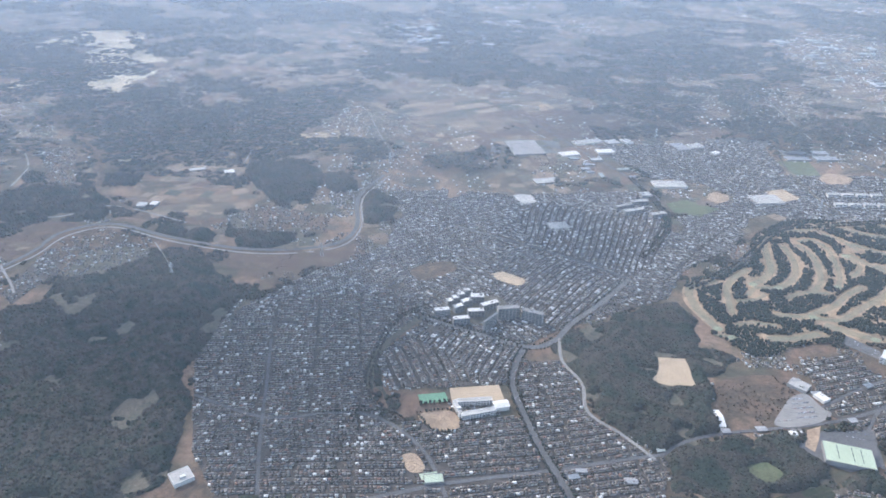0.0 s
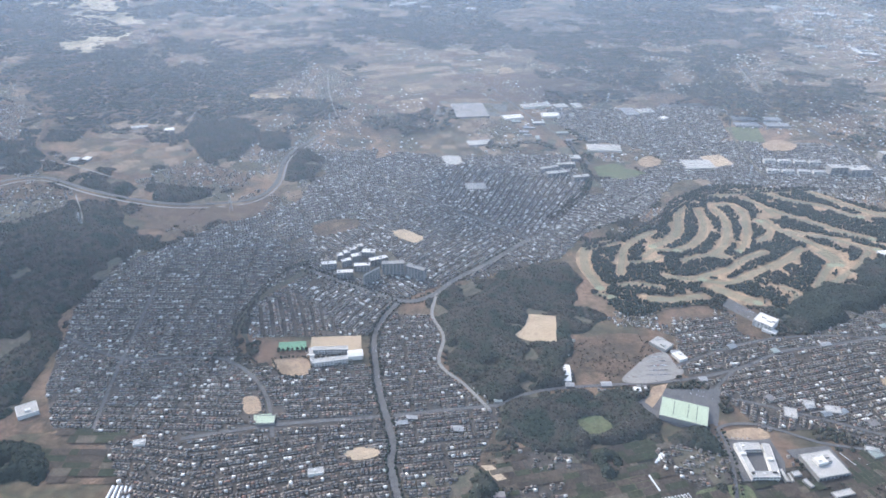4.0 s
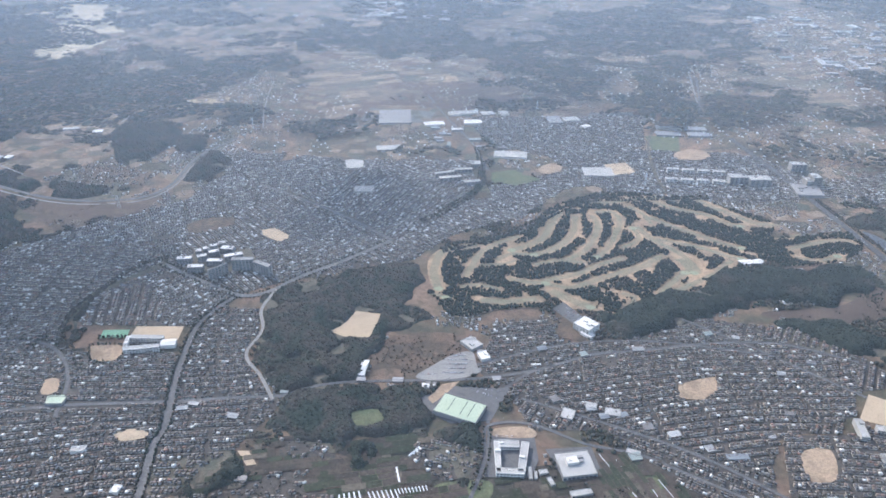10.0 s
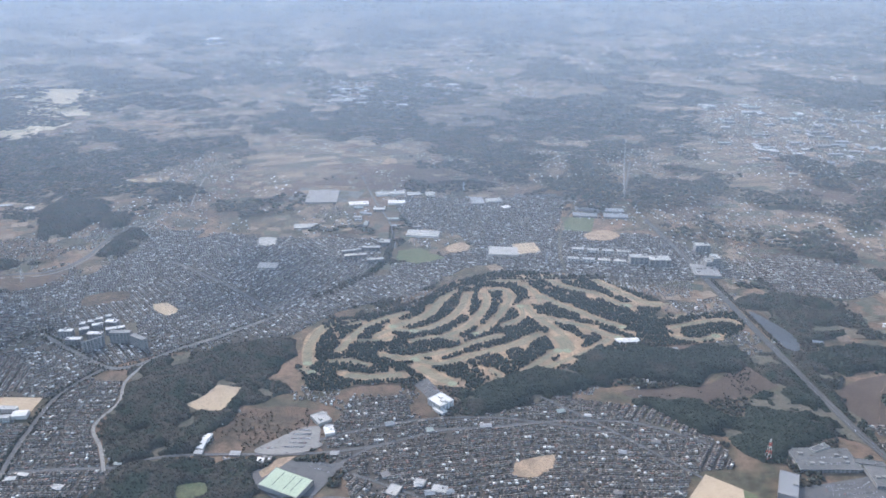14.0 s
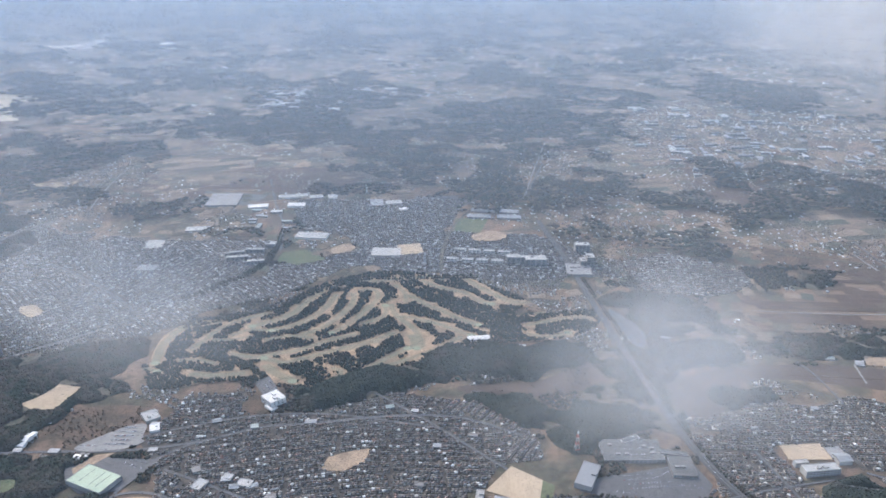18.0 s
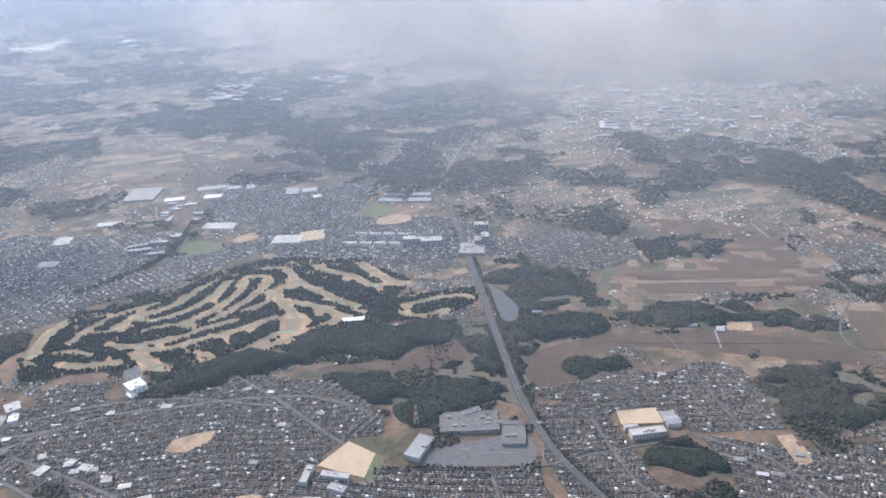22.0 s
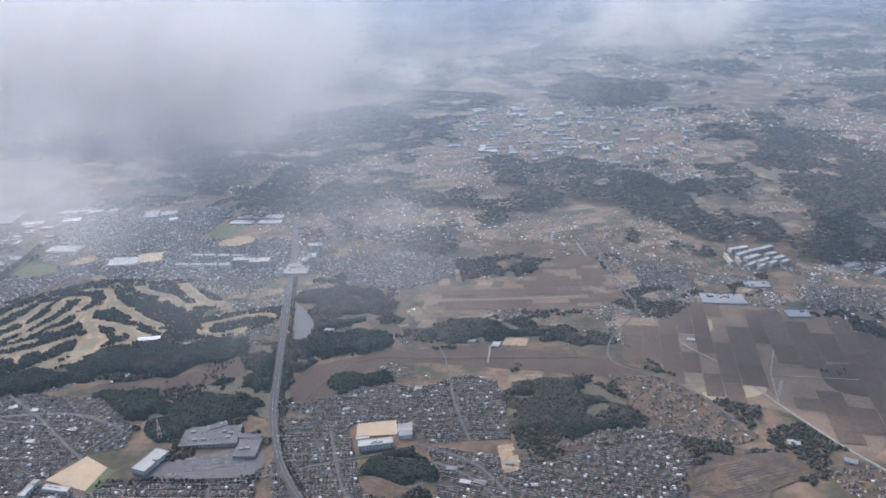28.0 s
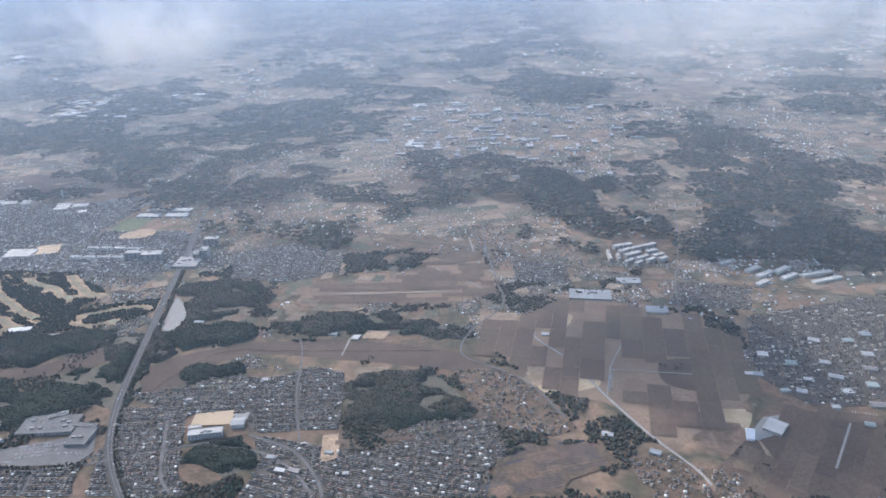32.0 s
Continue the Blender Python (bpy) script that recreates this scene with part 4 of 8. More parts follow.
# ---- woods ----
WOODS = [
    (MIXED, [(-280.1, 332.0), (-266.8, 345.6), (-265.0, 413.0), (-196.7, 417.1), (-152.2, 365.4), (-144.1, 314.7), (-155.0, 292.1), (-141.1, 237.2), (-140.6, 203.7), (-158.4, 192.4), (-205.5, 190.8)], 3.0),
    (PINE, [(-148.6, 178.9), (-137.7, 186.3), (-121.5, 184.0), (-105.2, 165.2), (-139.5, 163.0)], 2.6),
    (MIXED, [(45.3, 318.0), (69.3, 339.6), (122.6, 364.0), (132.7, 347.6), (131.9, 321.0), (145.1, 307.7), (125.2, 287.7), (121.6, 271.2), (121.6, 253.9), (106.7, 233.5), (96.7, 227.7), (85.9, 226.2), (59.8, 254.8), (54.0, 285.9)], 2.3),
    (MIXED, [(86.3, 225.4), (94.9, 235.3), (106.2, 236.0), (122.1, 242.8), (130.1, 232.4), (126.4, 218.5), (126.4, 203.7), (123.5, 191.7), (115.3, 194.1), (104.1, 197.7), (94.0, 206.1), (88.2, 203.0), (84.6, 215.6)], 2.3),
    (MIXED, [(88.2, 203.0), (79.3, 192.8), (75.2, 181.6), (68.9, 170.6), (62.1, 159.5), (67.4, 181.9), (76.6, 201.4)], 2.2),
    (MIXED, [(133.0, 237.1), (147.8, 242.8), (155.2, 231.6), (154.2, 210.6), (144.8, 202.6), (135.5, 211.9)], 2.3),
    (PINE, [(124.6, 199.1), (136.9, 203.3), (136.8, 190.7), (129.1, 189.0)], 2.2),
    (PINE, [(172.0, 217.7), (181.1, 219.8), (185.6, 204.5), (181.3, 186.6), (174.2, 184.0)], 2.1),
    (PINE, [(243.7, 322.0), (269.6, 323.9), (283.0, 348.2), (312.7, 363.7), (352.6, 387.1), (418.0, 407.9), (405.5, 374.0), (343.9, 355.1), (299.3, 330.0), (266.8, 304.2), (244.4, 312.2)], 2.4),
    (PINE, [(247.0, 311.9), (269.1, 346.6), (304.8, 361.4), (318.9, 348.1), (303.2, 328.1), (270.1, 304.8)], 2.3),
    (PINE, [(310.1, 362.1), (324.3, 389.9), (373.2, 392.2), (391.8, 372.4), (381.0, 355.9), (345.8, 355.5), (319.9, 344.2)], 2.4),
    (PINE, [(343.7, 330.6), (373.6, 336.8), (398.4, 322.9), (422.4, 356.1), (452.5, 371.7), (466.1, 315.5), (434.9, 307.9), (410.9, 286.1), (381.0, 301.1), (354.0, 307.2)], 2.3),
    (MIXED, [(432.0, 484.4), (487.8, 491.4), (496.3, 449.3), (466.9, 419.9), (453.8, 426.5), (442.4, 456.2)], 2.6),
    (MIXED, [(550.1, 431.6), (582.9, 444.4), (609.0, 439.4), (607.0, 425.9), (555.5, 418.7)], 2.6),
    (MIXED, [(594.2, 351.5), (614.2, 359.4), (642.5, 362.6), (669.0, 338.3), (667.2, 315.9), (609.6, 309.9), (591.2, 333.3)], 2.4),
    (PINE, [(521.4, 273.7), (548.2, 286.5), (564.2, 262.4), (550.0, 256.0), (530.7, 259.2)], 2.2),
    (PINE, [(493.7, 351.9), (518.0, 361.8), (529.4, 342.1), (503.5, 332.7)], 2.4),
    (MIXED, [(-377.0, 515.6), (-312.0, 522.8), (-274.9, 478.3), (-308.6, 465.7), (-345.2, 455.3)], 4.0),
    (MIXED, [(-192.5, 581.4), (-167, 605), (-133.3, 586.1), (-123.4, 522.4), (-145.8, 495.8), (-164.2, 519.4)], 3.0),
    (MIXED, [(-186.7, 486.5), (-168.7, 480.3), (-158.4, 457.8), (-123.0, 466.0), (-116.9, 449.0), (-145.0, 430.8), (-170.0, 434.6)], 2.8),
    (MIXED, [(-123.8, 573.0), (-101.8, 574.7), (-93.3, 542.8), (-111.3, 535.3)], 3.0),
    (MIXED, [(-87.4, 531.0), (-64.1, 532.7), (-59.8, 501.8), (-79.1, 493.9)], 2.8),
    (MIXED, [(-229.5, 456.1), (-214.1, 460.0), (-204.8, 443.4), (-220.7, 442.4)], 2.6),
    (MIXED, [(-204.2, 448.1), (-189.4, 453.9), (-183.8, 433.7), (-197.5, 432.9)], 2.6),
    (MIXED, [(-87.4, 531.0), (-64.1, 532.7), (-57.0, 493.3), (-77.0, 471.1)], 3.0),
    (MIXED, [(417.0, 393.9), (453.4, 404.3), (471.1, 373.6), (447.7, 357.5), (429.0, 363.6)], 2.6),
    (PINE, [(484.0, 359.6), (517.0, 361.5), (520.4, 345.5), (497.1, 339.8)], 2.6),
    (PINE, [(456.4, 402.0), (497.5, 420.3), (520.7, 405.2), (498.7, 388.8), (461.8, 386.8)], 2.8),
    (MIXED, [(536.1, 422.2), (582.8, 432.8), (631.1, 428.4), (662.1, 420.2), (655.3, 407.5), (609.4, 409.7), (554.2, 406.9)], 2.8),
    (MIXED, [(-60.8, 293.0), (-54.3, 293.9), (-43.7, 255.4), (-32.2, 251.9), (-25.3, 233.1), (-46.6, 255.0)], 2.2),
    (MIXED, [(124.4, 230.2), (157.0, 232.5), (157.6, 213.4), (133.5, 208.1), (121.3, 210.9)], 2.3),
    (MIXED, [(712, 835), (757, 812), (782, 727), (722, 725)], 5.0),
    (MIXED, [(621.0, 534.2), (600.0, 545.5), (583.9, 521.4)], 4.0),
    (MIXED, [(763, 781), (813, 808), (773, 707), (735, 702)], 5.0),
    (PINE, [(612.0, 321.0), (628.0, 330.0), (646.0, 318.0), (652.0, 304.0), (631.3, 300.3)], 2.3),
]
WOODS += [(PINE, [(57.8, 160.5), (57.8, 177.0), (66.4, 187.5), (76.6, 191.8), (81.5, 183.9), (79.0, 170.6), (76.3, 159.1)], 2.2), (MIXED, [(164.2, 214.1), (176.0, 213.7), (178.5, 195.9), (168.7, 191.1), (162.1, 200.8)], 2.0), (MIXED, [(42.5, 174.4), (58.3, 179.9), (65.7, 164.4), (53.3, 158.2)], 2.0)]
EDGES = [frayed(o, 4.0 if gap < 4 else 9.0, k) for k, (m, o, gap) in enumerate(WOODS)]
for edge in EDGES:
    sheet("forest_floor", edge, FLOOR, "dark leaf-strewn floor of a wood", "forest floor")

# golf course
GOLF = [(135.1, 373.4), (150.5, 402.0), (194.4, 423.2), (210.9, 463.0), (233.0, 486.8), (255.5, 501.1), (295.3, 507.3), (326.6, 501.4), (342.9, 488.3), (373.9, 465.9), (369.0, 440.9), (426.0, 458.3), (425.8, 436.7), (406.7, 413.8), (366.8, 400.3), (357.8, 406.5), (342.7, 389.3), (326.4, 379.6), (309.6, 365.3), (283.2, 349.5), (269.8, 325.8), (244.3, 328.1), (208.2, 327.1), (185.2, 321.3), (159.6, 309.8), (145.8, 332.7)]
sheet("golf_course", GOLF, ROUGH, "golf course of tawny winter rough", "golf course", soft=True)
FAIRWAYS = [
    (9, [(165.0, 398.8), (150.2, 393.3), (141.9, 384.0), (140.7, 361.0), (146.6, 339.4)]),
    (6.5, [(192.1, 416.5), (178.1, 404.1), (168.5, 389.6), (164.2, 371.9), (161.4, 356.9)]),
    (8, [(220.3, 461.4), (214.6, 441.4), (209.3, 419.0), (200.3, 405.8), (188.2, 395.8)]),
    (5.5, [(201.5, 391.4), (188.4, 391.0), (179.7, 380.3)]),
    (7, [(231.8, 455.3), (230.5, 432.8), (224.8, 414.5), (214.5, 399.7), (203.4, 391.7)]),
    (6.5, [(244.2, 459.2), (247.5, 442.7), (243.4, 419.9), (235.1, 399.6), (225.6, 388.7)]),
    (5.5, [(260.2, 440.9), (257.4, 422.0), (251.1, 405.2), (244.6, 394.7)]),
    (6, [(246.0, 464.3), (258.6, 467.2), (263.8, 452.6), (259.5, 431.0)]),
    (6.5, [(242.6, 484.1), (258.7, 483.5), (273.0, 491.9), (289.6, 496.6)]),
    (6, [(261.6, 395.7), (245.6, 384.1), (230.7, 369.3), (216.5, 361.5), (204.4, 355.5), (188.4, 358.0)]),
    (6.5, [(279.1, 389.1), (263.9, 379.4), (248.3, 368.4), (237.5, 359.7), (225.2, 352.4), (211.4, 355.2)]),
    (7.5, [(173.1, 330.2), (190.0, 330.8), (206.6, 336.4)]),
    (10, [(214.9, 347.5), (225.1, 339.2), (238.2, 331.6)]),
    (5, [(159.6, 344.1), (171.6, 347.2), (184.0, 343.6)]),
    (6.5, [(291.1, 490.5), (308.5, 478.8), (327.9, 471.9), (339.7, 459.4), (348.9, 456.2)]),
    (8, [(324.9, 499.9), (335.4, 487.0), (348.5, 474.1), (362.0, 462.8), (379.7, 462.7)]),
    (6.5, [(286.0, 461.7), (300.5, 448.9), (314.7, 439.3), (326.5, 429.9), (342.5, 421.4)]),
    (6, [(271.9, 479.3), (282.2, 464.9), (285.6, 450.3)]),
    (6.5, [(286.2, 427.2), (304.6, 422.3), (318.7, 417.0), (331.9, 408.6), (339.3, 405.8)]),
    (7, [(275.5, 445.1), (282.5, 428.4), (294.2, 415.0), (304.4, 400.5)]),
    (16, [(299.8, 401.4), (304.5, 391.4), (305.3, 382.6)]),
    (6, [(332.7, 403.2), (320.6, 386.4), (306.1, 372.0), (292.3, 359.7), (280.0, 353.2)]),
    (6, [(280.8, 354.0), (292.6, 372.1), (299.5, 381.8)]),
    (6.5, [(287.1, 401.8), (274.7, 388.4), (259.2, 372.9)]),
    (5.5, [(257.6, 350.5), (264.5, 345.0), (260.0, 330.5)]),
    (5.5, [(375.1, 425.5), (398.0, 438.9), (414.5, 444.0), (421.3, 439.9)]),
    (5, [(375.9, 414.4), (390.0, 411.0), (403.9, 419.4)]),
    (4.5, [(376.0, 443.3), (395.1, 452.3)]),
    (6, [(308.6, 495.3), (296.4, 499.8)]),
    (4.5, [(169.3, 372.7), (183.7, 376.3), (191.5, 382.1)]),
    (5, [(261.9, 410.1), (274.5, 424.6), (272.1, 441.8)]),
    (5, [(203.7, 377.8), (218.3, 386.1), (234.8, 386.3)]),
    (5, [(141.9, 333.4), (152.7, 329.8)]),
]
for wide, line in FAIRWAYS:
    ribbon("fairway", line, wide * 0.6, FAIRWAY, "pale dormant grass fairway", "fairway", keep=False)
for wide, line in FAIRWAYS[::2]:
    (x, y) = line[-1]
    sheet("putting_green", [(x + 3.0 * math.cos(a), y + 2.6 * math.sin(a)) for a in np.arange(0, 6.2, 0.8)], GREEN, "small greenish putting green", "golf green", soft=True)

# far golf course on its hill
FAR_GOLF = [[(-612, 1053), (-594, 1121), (-558, 1181), (-482, 1147), (-460, 1059), (-398, 961), (-459, 953), (-504, 954), (-522, 1013), (-507, 1052), (-587, 1026)], [(-446, 831), (-445, 900), (-393, 924), (-395, 850), (-395, 810), (-418, 817)], [(-530, 829), (-512, 855), (-501, 838), (-519, 815)]]
for o in FAR_GOLF:
    sheet("far_golf_course", frayed(o, 7.0, 5), PALE_TURF, "pale golf course on a far wooded hill", "golf course", soft=True)

# water
sheet("pond", [(433.5, 460.9), (444.8, 448.9), (455.4, 428.6), (454.7, 410.0), (447.2, 407.9), (440.2, 430.5)], WATER, "grey pond beside the railway", "pond", soft=True, keep=True)
sheet("lake", [(-946, 1840), (-870, 1808), (-853, 1917), (-907, 2083), (-905, 2116), (-766, 1833), (-780, 1734), (-851, 1740)], WATER, "far pale lake", "lake", soft=True, keep=True)

# main roads and the railway
ribbon("railway", [(379, 648), (404.6, 550.5), (415.8, 501.2), (429.1, 443.6), (441.1, 395.3), (452.8, 347.3), (462.3, 312.9), (474.9, 280.5), (488.2, 257.1), (504.4, 235.6)], 5.2, BALLAST, "railway and expressway corridor in a cutting", "railway")
for shift in (-1, 1):
    ribbon("track_bed", [(x + shift, y) for x, y in [(379, 648), (404.6, 550.5), (415.8, 501.2), (429.1, 443.6), (441.1, 395.3), (452.8, 347.3), (462.3, 312.9), (474.9, 280.5), (488.2, 257.1), (504.4, 235.6)]], 0.7, ROAD, "grey ballasted railway track", "railway track")
ribbon("main_road", [(37.6, 199.1), (28.5, 228.0), (21.7, 256.5), (18.4, 279.6), (22.5, 300.3), (28.4, 314.4)], 3.5, ROAD, "tree-lined dual carriageway through the estate", "road")
ribbon("main_road", [(37.6, 199.1), (38.2, 186.0), (43.5, 166.3), (47.9, 149.7), (50.3, 140.3)], 3.6, ROAD, "tree-lined dual carriageway", "road")
ribbon("main_road", [(-32.2, 343.4), (-3.5, 328.7), (28.4, 314.4), (45.4, 320.9), (58.0, 339.7), (79.3, 363.8), (106.4, 398.3)], 3.6, DECK, "main road past the flats", "road")
ribbon("main_road", [(106.4, 398.3), (66.9, 428.8), (20.6, 457.8), (-12.9, 475.3)], 2.7, ROAD, "main road through the old estate", "road")
ribbon("road", [(-56.9, 193.0), (-35.9, 200.0), (-13.9, 206.4), (32.8, 215.8), (61.4, 222.8), (85.4, 227.9)], 2.2, ROAD, "estate cross road", "road")
ribbon("road", [(-97.7, 194.5), (-104.5, 230.7), (-110.6, 274.0), (-117.0, 316.0)], 1.7, ROAD, "straight estate road", "road")
ribbon("road", [(-144.8, 263.1), (-105.4, 247.0), (-70.1, 252.7), (-47.2, 247.2), (-27.1, 225.9), (-16.5, 197.3)], 1.9, ROAD, "curving estate road", "road")
ribbon("road", [(-56.4, 271.5), (-57.8, 296.6), (-49.2, 316.4), (-32.2, 343.4)], 4.0, FLOOR, "tree-lined estate avenue", "road")
ribbon("road", [(49.1, 324.1), (47.7, 301.4), (55.5, 281.2), (54.7, 257.8), (68.5, 241.4), (80.8, 224.2)], 1.9, LANE, "pale lane along the edge of the wood", "road")
ribbon("road", [(85.4, 227.9), (100.0, 237.9), (121.7, 244.5), (172.6, 253.5), (207.0, 265.9), (237.3, 284.1), (262.0, 291.2), (300.1, 303.5), (331.5, 309.1), (351.7, 306.6), (377.0, 297.4)], 2, ROAD, "road between wood and estate", "road")
ribbon("road", [(186.3, 221.7), (188.6, 240.6), (195.4, 252.6), (207.0, 265.9)], 1.7, ROAD, "road beside the mint-roofed store", "road")
ribbon("road", [(182.0, 170.2), (187.0, 197.6), (186.4, 219.7), (206.2, 224.4), (231.5, 214.5), (256.1, 210.6), (278.4, 199.9), (305.3, 186.9)], 1.7, ROAD, "road past the nursing home", "road")
ribbon("road", [(201.0, 242.3), (238.1, 230.9), (281.4, 214.1), (312.1, 194.7), (321.7, 189.2)], 1.7, ROAD, "estate road", "road")
ribbon("road", [(175.6, 265.6), (213.2, 287.1), (242.7, 297.4), (273.5, 301.5), (304.2, 299.7), (334.0, 297.0)], 1.6, ROAD, "estate road", "road")
ribbon("road", [(289.9, 326.4), (323.0, 304.1), (360.4, 275.3), (401.5, 244.6)], 1.7, ROAD, "estate road", "road")
ribbon("road", [(391.2, 248.7), (419.1, 252.9), (447.8, 252.8), (472.2, 261.1)], 1.9, ROAD, "ring road below the shopping centre", "road")
ribbon("road", [(447.9, 252.4), (453.2, 234.1)], 1.4, ROAD, "estate road", "road")
ribbon("road", [(498.7, 301.3), (508.6, 272.6), (517.2, 251.6), (527.7, 239.7)], 1.6, ROAD, "estate road by the school", "road")
ribbon("road", [(534.4, 279.0), (559.7, 276.2), (580.1, 264.5), (597.5, 244.9)], 1.6, ROAD, "winding estate road", "road")
ribbon("road", [(549.9, 290.8), (579.3, 277.6), (597.2, 255.8), (603.4, 242.7)], 1.6, ROAD, "winding estate road", "road")
ribbon("road", [(547.9, 401.5), (555.2, 382.4), (565.6, 331.7), (579.6, 287.6)], 1.2, ROAD, "estate road", "road")
ribbon("lane", [(703.0, 435.7), (710.6, 411.0), (731.6, 382.0), (749.2, 343.5)], 1.6, LANE, "pale farm lane across the paddies", "lane")
ribbon("lane", [(749.2, 343.5), (769.5, 305.6), (787.8, 278.0), (793.2, 265.4)], 1.6, LANE, "pale farm lane across the paddies", "lane")
ribbon("lane", [(750.8, 343.6), (756.0, 376.4)], 1.0, LANE, "pale farm lane", "lane")
ribbon("lane", [(880.6, 323.5), (858.1, 282.9)], 1.2, LANE, "pale farm lane", "lane")
ribbon("lane", [(536.7, 474.4), (603.0, 477.9), (646.4, 485.3)], 1.0, LANE, "pale farm lane", "lane")
ribbon("lane", [(628.4, 529.3), (681.7, 479.9)], 1.2, LANE, "pale farm lane", "lane")
ribbon("road", [(585.1, 593.3), (668.9, 575.9), (736.5, 540.5), (780.3, 519.3), (865.2, 507.1), (968.7, 487.2)], 3.2, FLOOR, "tree-lined road beside a canal", "road")
ribbon("road", [(663, 642), (668.9, 575.9), (681.0, 503.2), (686.4, 462.4), (664.0, 416.5), (662.3, 385.1), (692.1, 365.6), (709.3, 347.1), (724.7, 318.6)], 1.4, ROAD, "country road", "road")
ribbon("lane", [(583.1, 403.6), (582.4, 380.3)], 1.2, LANE, "pale lane", "lane")
ribbon("river", [(-310.6, 389.9), (-300.7, 415.1), (-295.0, 445.1), (-264.9, 461.6), (-216.7, 442.6), (-164.2, 427.8), (-124.6, 428.5), (-94.4, 441.1), (-84.6, 470.6), (-89.1, 524.9), (-72.2, 577.1)], 3.4, ROAD, "embanked river with a levee road", "river")
ribbon("levee", [(-307.9, 384.6), (-296.0, 409.4), (-288.6, 439.9), (-262.6, 455.9), (-214.7, 436.3), (-162.7, 421.8), (-123.5, 422.4), (-91.7, 435.9), (-81.0, 468.8), (-85.1, 522.8), (-67.0, 574.7)], 1.6, LANE, "pale levee path beside the river", "lane")
ribbon("road", [(-354.4, 472.8), (-310.9, 470.7), (-277.8, 494.2), (-212.1, 467.1)], 1.4, LANE, "pale valley road", "road")
ribbon("road", [(-312.7, 393.7), (-294.7, 371.9), (-285.1, 358.1)], 1.7, LANE, "pale valley road", "road")
ribbon("road", [(-423, 701), (-364, 643), (-318.1, 571.3), (-299.9, 521.3), (-256.7, 484.9)], 3.0, SCRUB, "brown side valley", "road")
ribbon("road", [(69, 765), (109, 667), (142.2, 596.1), (160.5, 535.2)], 2, ROAD, "straight road past the warehouses", "road")
ribbon("road", [(38, 663), (28.7, 591.3), (13.8, 572.8)], 3, FLOOR, "tree-lined canal", "road")
ribbon("road", [(303.7, 511.9), (298.8, 559.9), (303, 633), (326, 707)], 2.2, FLOOR, "tree-lined road", "road")
ribbon("road", [(363, 709), (381, 860)], 2, ROAD, "straight road far off", "road")
ribbon("road", [(652, 601), (665.0, 540.8), (679.1, 520.8)], 1.7, LANE, "pale country road", "road")
ribbon("road", [(474.8, 331.6), (491.7, 371.1), (514.1, 384.2), (538.2, 383.8), (647.3, 390.6)], 0.55, SCRUB, "narrow valley lane", "lane")
ribbon("road", [(471.5, 258.2), (497.1, 269.8), (532.4, 282.9)], 1.2, ROAD, "estate road", "road")

ribbon("road", [(383, 969), (371, 823), (363, 710)], 1.9, LANE, "pale straight road far off", "road")
ribbon("road", [(-194, 685), (-200, 638), (-199.8, 595.0)], 1.4, LANE, "pale road through the woods", "road")
ribbon("road", [(-102, 763), (-89, 704), (-72, 644), (-59, 607)], 1.6, LANE, "pale country road far off", "road")
ribbon("road", [(-423, 622), (-399, 601), (-380.4, 566.3), (-374.3, 527.9)], 1.6, LANE, "pale valley road", "road")
ribbon("road", [(39, 900), (40, 799), (61, 737), (83, 692)], 2.3, LANE, "pale country road far off", "road")
ribbon("lane", [(-223.6, 433.0), (-202.8, 400.2), (-195.9, 384.9)], 1.0, LANE, "pale lane down the valley side", "lane")
ribbon("lane", [(772.4, 422.7), (756.0, 376.4)], 0.9, LANE, "pale farm lane", "lane")
ribbon("lane", [(755.6, 373.0), (786.6, 371.5), (817.0, 370.0)], 0.6, LANE, "thin farm track", "lane")
ribbon("road", [(855, 710), (839.2, 597.1), (820.7, 510.2), (813.7, 450.8)], 1.1, ROAD, "road past the blocks of flats", "road")

ribbon("row_cover", [(237.3, 208.7), (242.9, 199.0)], 0.3, PLASTIC, "strip of white film over a vegetable row", "row cover")
ribbon("row_cover", [(244.6, 206.2), (247.2, 201.4)], 0.3, PLASTIC, "strip of white film over a vegetable row", "row cover")
ribbon("row_cover", [(257.3, 193.8), (260.7, 186.3)], 0.3, PLASTIC, "strip of white film over a vegetable row", "row cover")
ribbon("row_cover", [(261.9, 196.7), (267.0, 187.2)], 0.3, PLASTIC, "strip of white film over a vegetable row", "row cover")
ribbon("row_cover", [(248.9, 189.7), (251.8, 185.0)], 0.3, PLASTIC, "strip of white film over a vegetable row", "row cover")

# ---- yards and plots ----
def yard(name, o, m, label, category="yard", soft=False):
    return sheet(name, o, m, label, category, soft=soft, keep=True)


yard("school_yard", [(-15.1, 274.2), (11.1, 278.0), (13.3, 264.6), (-13.6, 261.9)], SAND, "sandy school sports yard")
yard("green_court", [(-31.5, 268.0), (-17.4, 270.5), (-15.2, 263.2), (-29.7, 260.6)], TURF, "green artificial sports court")
yard("park_ground", [(-30.7, 252.1), (-14.3, 255.4), (-10.0, 243.9), (-21.7, 240.8)], EARTH, "bare round play field in a park", soft=True)
yard("ball_ground", [(102.6, 307.4), (118.2, 306.8), (116.4, 280.0), (103.8, 280.6), (93.0, 284.9), (98.9, 293.3)], SAND, "sandy baseball ground in the wood")
yard("tennis_court", [(-28.9, 211.0), (-21.0, 213.0), (-18.3, 206.6), (-26.8, 205.0)], MINT, "pale green court roof by the road")
